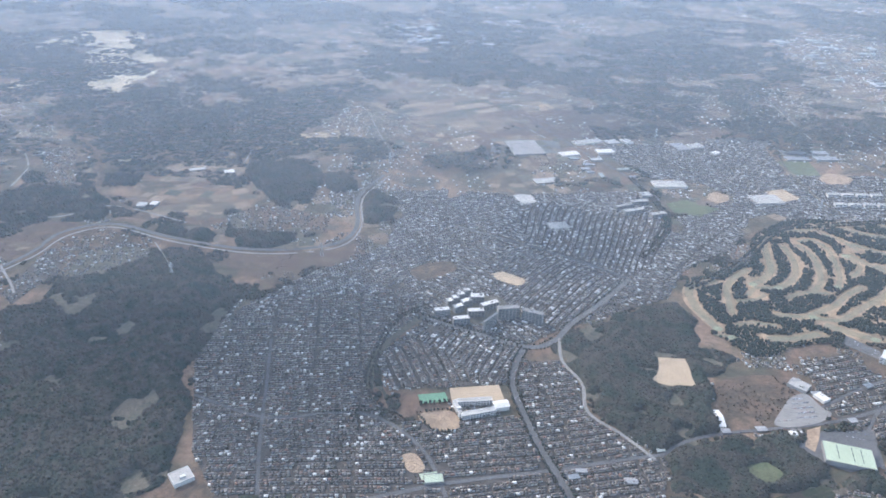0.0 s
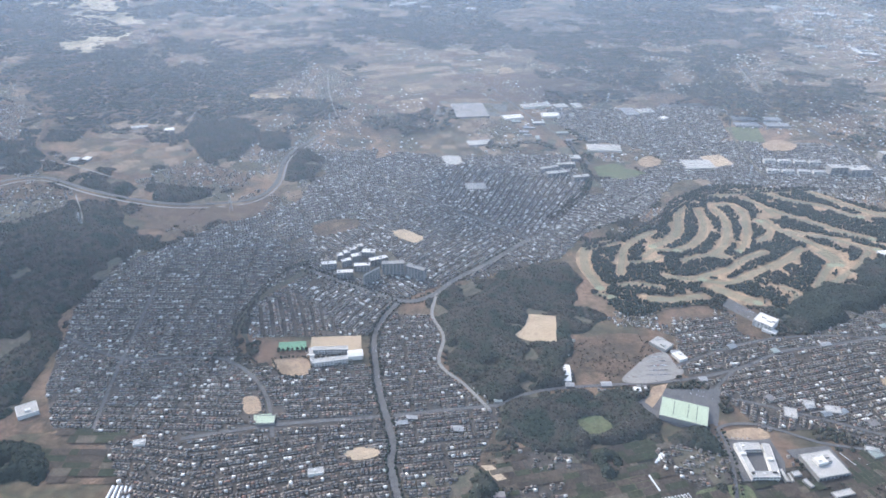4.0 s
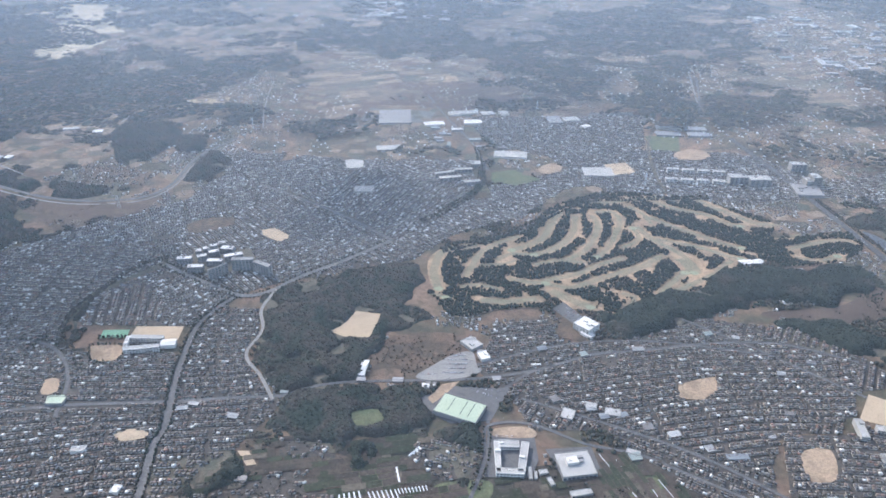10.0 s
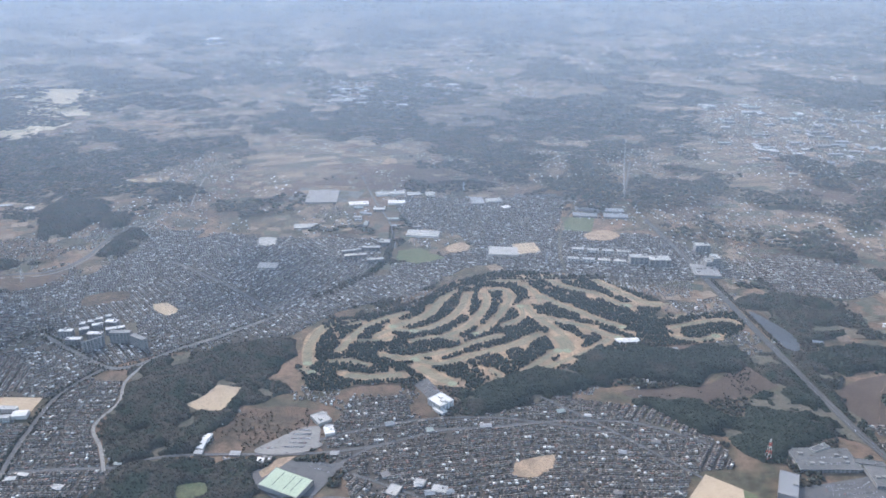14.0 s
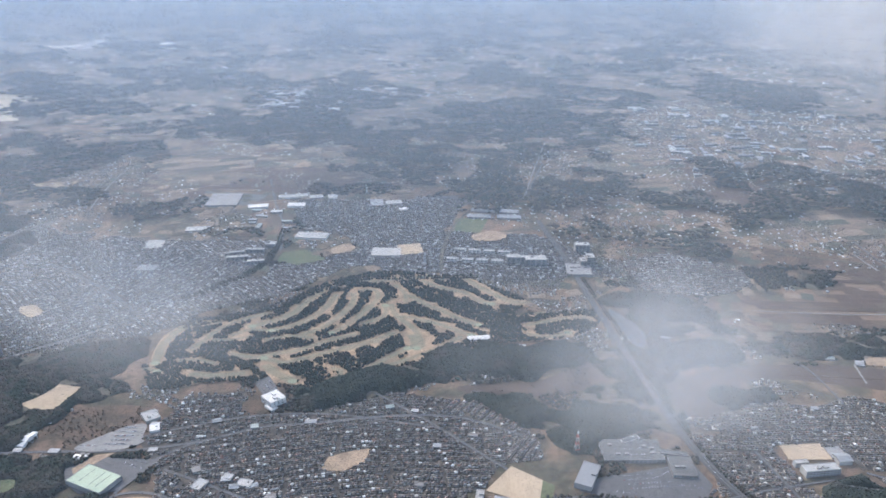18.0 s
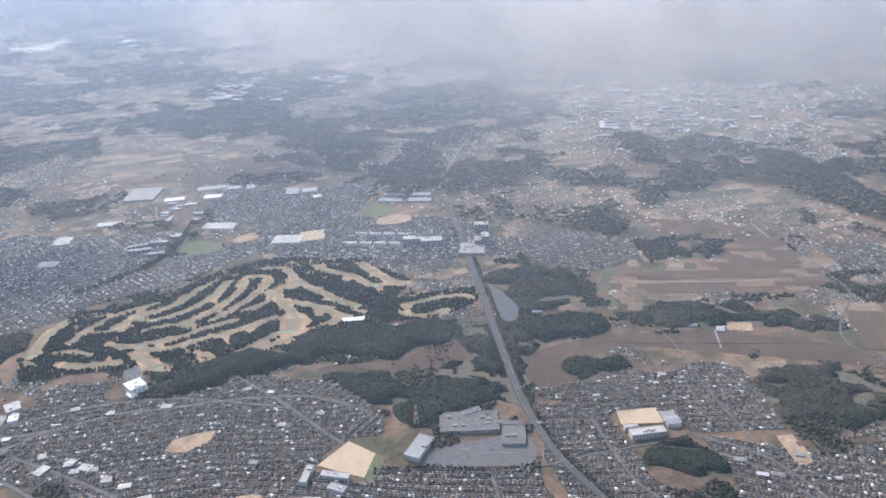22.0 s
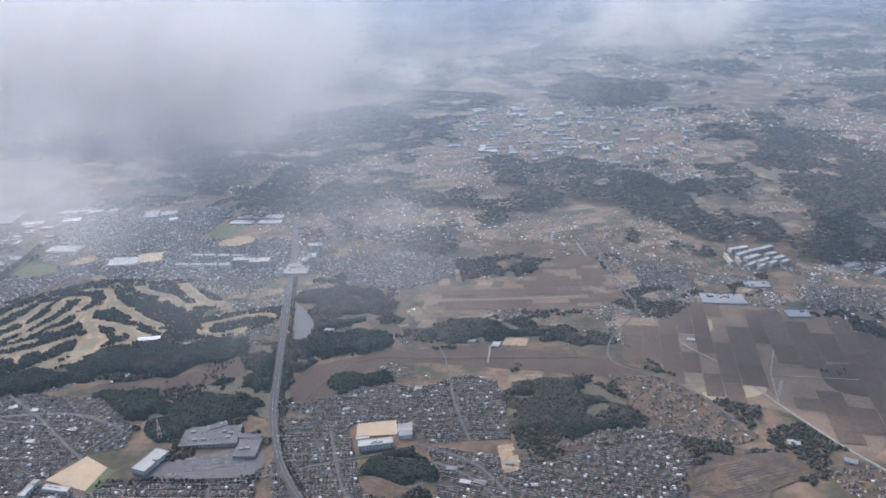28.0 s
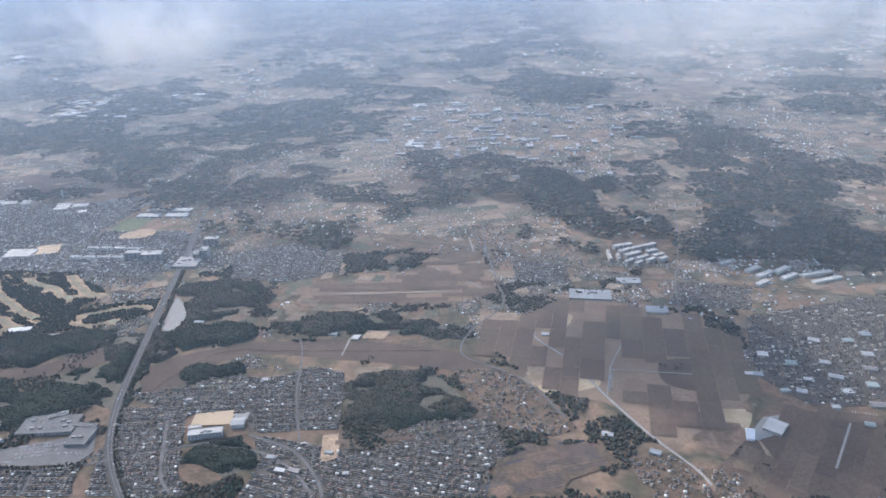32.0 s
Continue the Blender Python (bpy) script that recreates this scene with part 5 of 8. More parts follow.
yard("round_plot", [(-37.3, 222.1), (-30.9, 224.0), (-26.2, 214.0), (-33.0, 212.1)], EARTH, "bare brown play ground", soft=True)
yard("sand_lot", [(16.9, 190.5), (22.7, 194.3), (30.8, 194.3), (32.2, 190.0), (22.4, 186.4)], SAND, "small sandy play ground", soft=True)
yard("cut_slope", [(77.0, 187.8), (82.0, 188.5), (89.9, 179.1), (87.0, 176.4)], SAND, "bare sandy cutting")
yard("parking_lot", [(147.0, 252.0), (155.1, 263.4), (163.8, 273.6), (173.5, 277.2), (177.1, 265.9), (179.9, 261.5), (172.1, 254.7), (155.6, 250.0)], LANE, "pale gravel parking lot", soft=True)
yard("store_parking", [(151.4, 235.4), (164.4, 246.9), (195.4, 249.5), (187.6, 223.8), (169.2, 219.3), (157.9, 225.8)], ROAD, "asphalt parking round the store")
yard("bare_bank", [(155.6, 236.0), (161.5, 247.9), (169.8, 251.3), (164.8, 241.6), (158.7, 232.1)], EARTH, "bare sandy bank")
yard("home_yard", [(186.5, 217.8), (207.4, 221.8), (210.6, 200.8), (207.9, 190.2), (188.5, 187.6)], ROAD, "paved yard of the nursing home")
yard("home_bank", [(189.1, 218.1), (202.2, 221.9), (208.7, 219.7), (207.2, 214.9), (190.5, 213.4)], EARTH, "bare earth bank", soft=True)
yard("factory_yard", [(213.4, 208.4), (233.9, 213.0), (238.4, 196.1), (222.2, 188.9)], ROAD, "paved yard of the low factory")
yard("tan_block", [(279.4, 264.4), (290.4, 270.6), (299.6, 274.3), (298.4, 262.6), (289.7, 253.9), (278.2, 253.1)], EARTH, "bare tan building plot")
yard("pond_lot", [(12.3, 399.9), (21.2, 403.9), (36.4, 393.2), (31.1, 384.0), (16.8, 391.9)], SAND, "sandy school yard among the houses")
yard("dark_park", [(-41.3, 400.7), (-30.9, 411.4), (-15.7, 415.6), (-10.0, 405.4), (-23.8, 392.7), (-35.0, 388.4)], SCRUB, "brown park basin among the houses", soft=True)
yard("green_park", [(164.2, 529.4), (181.9, 539.1), (206.5, 520.7), (185.7, 504.9), (166.2, 508.6)], LAWN, "green sports park")
yard("tan_yard", [(202.9, 545.4), (213.5, 558.0), (222.6, 551.6), (218.5, 537.8), (206.9, 534.5)], EARTH, "bare tan sports ground", soft=True)
yard("school_yard", [(257.5, 561.9), (276.7, 569.4), (283.7, 548.2), (263.8, 538.3)], SAND, "pale school yard beyond the golf course")
yard("tan_lot", [(321.2, 598.4), (339, 612), (352.7, 599.8), (340.5, 584.9), (323.3, 584.6)], EARTH, "bare tan lot", soft=True)
yard("school_yard", [(37.8, 538.5), (53.0, 543.6), (57.7, 525.0), (43.9, 517.8)], PALE, "pale school yard far in the estate")
yard("school_yard", [(361.4, 249.6), (372.6, 270.2), (393.3, 259.0), (391.3, 241.5)], SAND, "large sandy school yard with a green edge")
yard("green_verge", [(388.7, 261.4), (394.7, 258.2), (392.3, 240.0), (387.1, 242.1)], LAWN, "grass strip along the school yard")
yard("mall_parking", [(411.4, 265.8), (426.6, 271.5), (449.0, 280.3), (463.0, 288.6), (471.2, 270.0), (466.8, 258.5), (419.1, 252.9), (406.5, 256.4)], ROAD, "busy asphalt parking lot of the shopping centre")
yard("school_yard", [(512.4, 308.5), (534.2, 313.2), (536.7, 299.6), (514.1, 296.1)], SAND, "sandy school yard on the hill")
yard("court", [(535.0, 310.0), (543.4, 312.1), (544.8, 299.1), (537.6, 298.7)], GREY, "grey court beside the school")
yard("tan_slope", [(522.8, 261.8), (530.3, 263.7), (545.3, 256.6), (549.3, 251.5), (543.2, 246.8), (533.9, 247.8), (526.6, 253.0)], SCRUB, "bare earth slope by the copse", soft=True)
yard("tan_plot", [(591.5, 292.4), (602.1, 295.5), (603.6, 272.6), (595.7, 269.0)], EARTH, "bare building site")
yard("solar_field", [(687.6, 277.9), (705.3, 291.2), (741.4, 296.1), (751.4, 280.0), (724.6, 264.8), (718.4, 251.0), (683.0, 248.4)], SCRUB, "dry brown ground of a solar farm")
yard("tan_lot", [(592.5, 416.5), (608.8, 415.0), (606.8, 403.4), (590.9, 404.0)], EARTH, "bare tan yard")
yard("flats_ground", [(783, 609), (835, 604), (825.9, 550.8), (772.5, 552.0)], SCRUB, "brown ground round blocks of flats")
yard("clinic_yard", [(221.0, 318.7), (235.8, 323.8), (242.4, 307.3), (232.1, 294.9), (218.5, 298.3)], SCRUB, "brown ground beside a white hall")
yard("tan_yard", [(327.7, 222.3), (341.2, 226.0), (338.5, 208.1), (326.9, 204.8)], EARTH, "bare tan ground", soft=True)
yard("car_park", [(215.6, 326.6), (222.2, 335.3), (234.6, 318.9), (230.7, 309.0)], DECK, "paved car park beside a white hall")
yard("lawn", [(121.2, 220.0), (133.0, 224.2), (137.5, 215.9), (126.8, 210.4)], LAWN, "green lawn in the wood", soft=True)
yard("barn_yard", [(822.5, 309.2), (834.6, 325.9), (846.4, 329.4), (842.8, 313.1), (825.3, 303.3)], LANE, "paved yard by a barn")
yard("white_flats_ground", [(-26.0, 349.4), (-13.8, 366.7), (15.6, 371.1), (31.0, 346.7), (-1.5, 334.7)], FLOOR, "wooded ground round white flats")

# ---- houses of the districts ----
NEAR = []
for k, (o, way, how) in enumerate(DISTRICTS):
    places = lots(o, way, **how)
    near = [p for p in places if p[1] < 193 + max(0, p[0] - 200) * 0.055 and -70 < p[0] < 760]
    NEAR += near
    places = [p for p in places if p not in near]
    if places:
        far_off = np.mean([y for _, y in o]) > 300 and np.mean([x for x, _ in o]) < 460
        joined_houses("houses", places, "rows of small tiled-roof houses", roof=BRIGHT_ROOF if far_off else None)
    green = scatter(o, 2.9, 0.5)
    crowns("garden_shrubs", green, 0.28, 0.6, MIXED, "garden shrubs and small trees among houses", "shrubs")
    RESERVED.append(o)


def house(long, deep, high, ridge, hip, label):
    """A detached house: its walls and its roof are parts."""
    v, f = house_shape(long, deep, high, ridge, hip)
    ob = tagged(new("house"), label, "house", "detached houses of the estate")
    roof = new("roof", mesh_from("roof", v[:6], f[:5], [ROOF_ONE]))
    walls = new("wall", mesh_from("wall", v[6:], f[5:] - 6, [WALL_ONE]))
    roof.parent = walls.parent = ob
    porch = new("porch", mesh_from("porch", *box_arrays(-long * 0.1, long * 0.25, -deep / 2 - 0.35, -deep / 2, 0, high * 0.5), [ROOF_ONE]))
    porch.parent = ob
    return ob


def box_arrays(x0, x1, y0, y1, z0, z1):
    v = [(x, y, z) for z in (z0, z1) for x, y in ((x0, y0), (x1, y0), (x1, y1), (x0, y1))]
    return v, [(0, 3, 2, 1), (4, 5, 6, 7), (0, 1, 5, 4), (1, 2, 6, 5), (2, 3, 7, 6), (3, 0, 4, 7)]


kinds = [
    house(1.75, 1.5, 1.0, 0.42, 0.68, "two-storey house with a hipped tiled roof"),
    house(1.6, 1.45, 1.1, 0.45, 0.0, "two-storey house with a gabled roof"),
    house(1.85, 1.45, 0.9, 0.35, 0.65, "wide low house with a hipped roof"),
    house(1.45, 1.35, 1.1, 0.28, 0.0, "narrow house with a shallow gabled roof"),
    house(1.8, 1.65, 1.0, 0.5, 0.7, "large house with a steep hipped roof"),
]
NEAR.sort(key=lambda p: p[1] - max(0, p[0] - 200) * 0.055)
singles, rest = NEAR[:300], NEAR[300:]
for k, (x, y, a) in enumerate(singles):
    m = pose(x, y, 0.0, 0, 0, math.degrees(a))
    if k < len(kinds):
        kinds[k].matrix_basis = m
    else:
        copy_thing(kinds[int(rng.integers(len(kinds)))], m)
if rest:
    joined_houses("houses", rest, "rows of small tiled-roof houses")

# ---- crowns of the woods ----
for (m, o, gap), edge in zip(WOODS, EDGES):
    wood(edge, m, max(1.25, gap * 0.55), gap * 0.16, gap * 0.36)

# trees between the fairways
pts = scatter([tuple(p) for p in curve(GOLF, True, 4)], 1.3, 0.92)
away = np.full(len(pts), 1e9)
for wide, line in FAIRWAYS:
    away = np.minimum(away, off_line([tuple(p) for p in curve(line, False, 5)], pts) - wide / 2)
n = rough_noise(pts, 9, 71)
west = np.clip((270 - pts[:, 0]) / 100, 0, 1)
pts = pts[(away > 0.8 - 0.6 * west) & (n + np.clip(away - 0.7, 0, 3) * 0.06 + 0.05 * west > 0.475)]
crowns("golf_trees", pts, 0.55, 1.05, PINE, "dark pines in belts between the fairways", "trees", stretch=(0.9, 1.6))



# ---- open country ----
FAR_WOODS = [
    [(-335, 660), (-307, 690), (-231, 687), (-187, 630), (-184, 544), (-217, 541), (-260, 551), (-300, 590)],
    [(-214, 688), (-176, 673), (-97, 680), (-122, 627), (-146, 587), (-167, 572), (-204, 613)],
    [(398, 1447), (557, 1300), (471, 1042), (400, 970), (312, 1009), (345, 1182)],
    [(136, 836), (194, 950), (215, 868), (258, 847), (247, 746), (154, 728)],
    [(-6, 1283), (173, 1163), (152, 977), (76, 985), (14, 1104)],
    [(281, 759), (416, 760), (389, 683), (327, 714)],
    [(103, 882), (259, 898), (265, 712), (144, 689)],
    [(359, 1235), (522, 1246), (484, 1037), (407, 973), (342, 992)],
    [(-15, 1257), (62, 1274), (156, 1005), (140, 935), (83, 1009), (17, 1094)],
    [(435, 919), (467, 912), (468, 848), (453, 805), (444, 855)],
    [(818, 928), (856, 876), (870, 825), (844, 769), (802, 802)],
    [(723, 769), (782, 759), (778, 704), (723, 714)],
    [(570, 828), (603, 828), (611, 776), (572, 781)],
    [(916, 1011), (970, 992), (932, 825), (886, 862)],
    [(-850, 1411), (-429, 1492), (-305, 1174), (-197, 993), (-154, 905), (-188, 847), (-222, 819), (-157, 736), (-198, 703), (-208, 625), (-252.6, 598.0), (-285, 650), (-275.3, 535.4), (-298.0, 533.7), (-347, 628), (-419, 691), (-433, 621)],
    [(-178, 1087), (-139, 1036), (-92, 1060), (10, 1260), (94, 1234), (94, 1124), (-10, 1053), (-90, 913), (-158, 934)],
    [(222, 1163), (378, 1277), (396, 1069), (321, 932), (202, 891)],
    [(-127, 983), (-16, 1110), (-4, 1264), (64, 1279), (151, 1144), (159, 889), (88, 875), (-34, 930), (-120, 903)],
    [(268, 1124), (374, 1190), (483, 1212), (501, 1053), (413, 953), (303, 947)],
    [(415, 843), (466, 878), (471, 829), (423, 804)],
    [(-397, 781), (-385, 878), (-326, 1142), (-190, 1031), (-122, 834), (-142, 725), (-181, 652), (-259.1, 599.0)],
    [(126, 699), (244, 721), (303, 712), (358, 668), (303, 703), (233, 705), (151, 694)],
    [(-197, 1173), (-45, 1274), (192, 1272), (439, 1170), (478, 975), (423, 935), (317, 880), (173, 938), (26, 846)],
    [(849, 1085), (924, 1048), (891, 839), (848, 904)],
    [(895, 827), (1085, 863), (1120, 844), (1067, 717), (908, 677), (874, 749)],
    [(369, 778), (417, 775), (423, 736), (383, 739)],
    [(-239.8, 572.8), (-247, 660), (-182, 652), (-170, 601), (-209.0, 547.3)],
    [(968, 733), (1110, 821), (991.6, 541.0), (957.2, 528.1), (938.3, 574.8)],
    [(-343.1, 530.3), (-302.5, 533.3), (-275.7, 478.2), (-343.7, 468.4), (-363.9, 516.6)],
    [(-203, 625), (-167, 661), (-138, 615), (-177.8, 582.5), (-199.1, 587.9)],
    [(-112, 666), (-75, 687), (-70, 613), (-105, 603)],
    [(28, 687), (104, 694), (98, 651), (31, 637)],
    [(549.3, 543.9), (578.1, 557.2), (585.1, 533.0), (556.5, 509.3)],
    [(564.2, 564.4), (613.6, 573.4), (612.7, 540.8), (572.6, 520.6)],
]
FAR_TOWNS = [
    [(-152, 775), (-102, 814), (-60, 783), (-61, 720), (-114, 716)],
    [(-139, 634), (-82, 651), (-71, 604), (-113, 576), (-137, 547)],
    [(-70, 552), (-12, 556), (-5, 502), (-54, 493)],
    [(0, 946), (104, 941), (136, 836), (91, 857), (44, 892)],
    [(353, 965), (411, 860), (446, 816), (407, 769), (313, 782), (280, 824)],
    [(171, 1142), (308, 1136), (304, 1042), (176, 1046)],
    [(558, 1252), (678, 1177), (542, 898), (517, 981), (479, 1043)],
    [(266, 914), (385, 968), (385, 797), (326, 753), (285, 824)],
    [(392, 911), (455, 882), (443, 786), (388, 776)],
    [(541, 1250), (630, 1223), (624, 1032), (538, 925), (508, 1009)],
    [(542, 940), (692, 1046), (628, 866), (531, 848)],
    [(-127, 1260), (-40, 1280), (-14, 1155), (-87, 1116)],
    [(0, 1090), (91, 1068), (94, 993), (28, 997)],
    [(499, 1115), (845, 1128), (798, 780), (734, 759), (674, 770), (547, 777)],
    [(865, 1193), (1220, 1267), (1090, 956), (956, 902), (920, 1028)],
    [(-148, 1292), (-57, 1312), (95, 1344), (136, 1266), (80, 1130), (-93, 1117)],
    [(527, 1269), (632, 1291), (806, 1233), (709, 966), (580, 913), (521, 959), (486, 1106)],
    [(547, 1222), (844, 1261), (875, 1097), (864, 936), (755, 845), (546, 868), (505, 979)],
    [(159, 1094), (335, 1118), (308, 991), (152, 988)],
    [(512, 1297), (766, 1336), (666, 1142), (499, 1140)],
    [(205, 869), (303, 902), (371, 860), (360, 797), (277, 805)],
    [(-170, 802), (-73, 815), (-54, 741), (-105, 712)],
    [(-155, 726), (-62, 767), (-52, 689), (-121, 648)],
    [(229, 950), (463, 1010), (461, 867), (288, 825)],
    [(478, 975), (588, 1169), (770, 1169), (851, 979), (839, 838), (686, 787), (545, 806)],
    [(963, 1048), (1156, 1050), (1087, 868), (929, 891)],
    [(469, 844), (550, 843), (676, 817), (728, 772), (547, 751)],
    [(381, 675), (484, 698), (574, 664), (688, 652), (678, 604), (552.2, 599.2), (418, 609)],
]
FAR_FIELDS = [
    (SCRUB, [(-80, 923), (1, 931), (69, 830), (58, 730), (-7, 715), (-61, 794)]),
    (PADDY, [(469, 1015), (503, 950), (511, 833), (468, 744), (442, 793), (450, 890)]),
    (PADDY, [(438, 988), (512, 1026), (544, 874), (536, 763), (488, 731), (441, 745), (480, 862)]),
    (SCRUB, [(-93, 843), (-17, 888), (54, 804), (70, 726), (19, 705), (13, 646), (-10, 641), (-54, 735)]),
    (PADDY, [(454, 949), (507, 967), (542, 759), (648, 746), (706, 718), (699, 639), (560, 630), (466, 662), (442, 718)]),
    (DRY, [(866, 1106), (882, 1030), (875, 932), (889, 850), (896, 806), (912, 779), (871, 758), (852, 802), (849, 876), (846, 964)]),
    (DRY, [(-268, 581), (-249, 591), (-207, 605), (-190, 573), (-221, 554), (-253, 554)]),
    (SCRUB, [(-268, 1073), (-206, 1100), (-156, 946), (-126, 890), (-187, 913)]),
]
for m, o in FAR_FIELDS:
    sheet("far_field", frayed(o, 14.0, 3), m, "brown winter fields in the far country", "field")
CLEAR = [FIELDS[k][2] for k in (0, 1, 3, 4, 6, 9, 10, 11)] + [[tuple(p) for p in curve(GOLF, True, 3)]] + [o for _, o, _ in WOODS]


def country(y0, y1, gap):
    """Jittered places over the land in sight between two distances."""
    x0, x1 = -150 - 0.78 * y1, 850 + 0.52 * y1
    gx, gy = np.meshgrid(np.arange(x0, x1, gap), np.arange(y0, y1, gap))
    p = np.c_[gx.ravel(), gy.ravel()]
    p = p + rng.uniform(-0.5, 0.5, p.shape) * gap
    return p[(p[:, 0] > -130 - 0.78 * p[:, 1]) & (p[:, 0] < 830 + 0.52 * p[:, 1])]


def in_any(outlines, p):
    hit = np.zeros(len(p), bool)
    for o in outlines:
        hit |= inside(o, p)
    return hit


for y0, y1, gap in ((200, 560, 2.15), (560, 1000, 4.2), (1000, 1600, 8), (1600, 2600, 14), (2600, 4900, 26)):
    p = country(y0, y1, gap)
    p = p[free(p, 1.0) & ~in_any(CLEAR, p)]
    wooded, open_land = in_any(FAR_WOODS, p), in_any([o for _, o in FAR_FIELDS], p)
    town = in_any(FAR_TOWNS, p)
    p_golf = in_any(FAR_GOLF, p)
    n = 0.5 * rough_noise(p, 60 if y0 < 500 else 120, 3) + 0.5 * rough_noise(p, 22 if y0 < 500 else 36 if y0 < 1000 else 60, 13)
    thick = np.where(p_golf, rough_noise(p, 30, 21) > 0.6, np.where(wooded, n > 0.43, np.where(town | open_land, n > 0.6, n > (0.58 if y0 < 500 else 0.53 if y0 < 1000 else 0.52))))
    woods = p[thick]
    swell = 14.0 * rough_noise(woods, 130, 81) * np.clip((n[thick] - 0.5) / 0.12, 0, 1) if y0 >= 560 else None
    crowns("far_woodland", woods, gap * 0.45, gap * 0.75, MIXED, "patchy winter woods over the open country", stretch=(0.2, 0.45) if y0 >= 500 else (0.5, 0.9), ground=swell)
    rest = p[~thick]
    m = 0.5 * rough_noise(rest, 70, 9) + 0.5 * rough_noise(rest, 26, 19)
    built = ~in_any(FAR_GOLF, rest) & np.where(in_any(FAR_TOWNS, rest), m > 0.47, m > 0.58) & (rng.random(len(rest)) < (0.7 if y0 < 1000 else 0.85))
    spots = [(x, y, rng.choice([0.15, 1.72]) + rng.normal(0, 0.2)) for x, y in rest[built]]
    k = 1.0 if y0 < 1000 else gap / 8
    joined_houses("far_houses", spots, "scattered houses and sheds of villages", roof=BRIGHT_ROOF, size=(min(k * 0.85, 2.6), min(k * 0.85, 1.5)))


# patchwork of plots over the far land, and the larger pale roofs of its towns
for y0, y1, gap, low, high in ((430, 800, 15, 7, 15), (800, 1400, 26, 12, 28), (1400, 2400, 50, 22, 60)):
    p = country(y0, y1, gap)
    p = p[free(p, 5.0) & ~in_any(CLEAR + FAR_GOLF, p) & (rough_noise(p, 90, 31) > 0.40)]
    LEVEL[0] += 0.01
    quads = []
    for x, y in p:
        a, u, w = rng.choice([0.15, 0.5, -0.2]), rng.uniform(low, high) / 2, rng.uniform(low, high) / 2
        c, s = math.cos(a), math.sin(a)
        quads += [(x + i * u * c - j * w * s, y + i * u * s + j * w * c, LEVEL[0] + rng.uniform(0, 0.01)) for i, j in ((-1, -1), (1, -1), (1, 1), (-1, 1))]
    tagged(new("field_plots", mesh_from("field_plots", np.array(quads), np.arange(len(quads)).reshape(-1, 4), [PATCHES])), "patchwork of far winter fields", "fields", kind="stuff")
for y0, y1, gap, size in ((450, 900, 10, 1.25), (900, 1500, 16, 1.9), (1500, 2600, 30, 3.2)):
    p = country(y0, y1, gap)
    n = 0.5 * rough_noise(p, 110, 41) + 0.5 * rough_noise(p, 40, 43)
    p = p[free(p, 2.0) & ~in_any(CLEAR + FAR_GOLF + FAR_WOODS, p) & (n > np.where(in_any(FAR_TOWNS, p), 0.42, 0.58))]
    joined_houses("works_sheds", [(x, y, rng.choice([0.1, 1.67]) + rng.normal(0, 0.15)) for x, y in p], "pale-roofed works and shops of far towns", size=(size, 0.7 * size), roof=PALE_ROOFS)


def parcels(outline, way, long, deep, colours, label):
    """Small fields with low banks between them, each its own patch of colour."""
    o = np.asarray([tuple(p) for p in curve(outline, True, 4)], float)
    (ax, ay), (bx, by) = way
    ang = math.atan2(by - ay, bx - ax)
    c, s = math.cos(ang), math.sin(ang)
    q = o @ np.array([[c, -s], [s, c]])
    (x0, y0), (x1, y1) = q.min(0), q.max(0)
    LEVEL[0] += 0.005
    quads, y, e = [], y0, 0.12
    while y < y1:
        d = deep * rng.uniform(0.8, 1.2)
        x = x0 + rng.uniform(0, long)
        while x < x1:
            w = long * rng.choice([0.5, 1, 1, 1.5])
            quads.append([(x + e, y + e), (x + w - e, y + e), (x + w - e, y + d - e), (x + e, y + d - e)])
            x += w
        y += d
    quads = (np.array(quads).reshape(-1, 2) @ np.array([[c, s], [-s, c]])).reshape(-1, 4, 2)
    mid = quads.mean(1)
    quads = quads[(rng.random(len(mid)) < 0.85) & inside(o, mid) & free(mid, deep * 0.45)]
    if len(quads):
        v = np.c_[quads.reshape(-1, 2), np.full(len(quads) * 4, LEVEL[0])]
        me = mesh_from("field_plots", v, np.arange(len(v)).reshape(-1, 4), [colours])
        tagged(new("field_plots", me), label, "fields", kind="stuff")


PLOTS = mat("plots", [(0.100, 0.070, 0.051), (0.094, 0.066, 0.049), (0.108, 0.077, 0.055), (0.092, 0.069, 0.048), (0.120, 0.088, 0.062), (0.088, 0.063, 0.047)], 0.1, 0.7, 0.95, by="island", wear=0.2)
for o, way, long, deep in (
    (FIELDS[0][2], [(752.5, 343.7), (756.8, 383.5)], 26, 13), (FIELDS[1][2], [(541.2, 474.6), (646.4, 485.3)], 18, 7), 
    (FIELDS[6][2], [(858.1, 282.9), (880.6, 323.5)], 22, 9), 
    
    (FIELDS[15][2], [(455, 771), (531, 726)], 34, 14), (FIELDS[25][2], [(629.4, 281.1), (672.2, 288.6)], 9, 5),
    (FIELDS[5][2], [(-213.8, 433.6), (-132.8, 429.7)], 14, 6), (FIELDS[27][2], [(53, 739), (179, 752)], 24, 10),
):
    parcels(o, way, long, deep, PLOTS, "patchwork of small bare winter fields")

for m, o in FAR_FIELDS:
    parcels(o, [o[0], o[1]], 30, 13, PATCHES, "patchwork of brown and straw-coloured far fields")

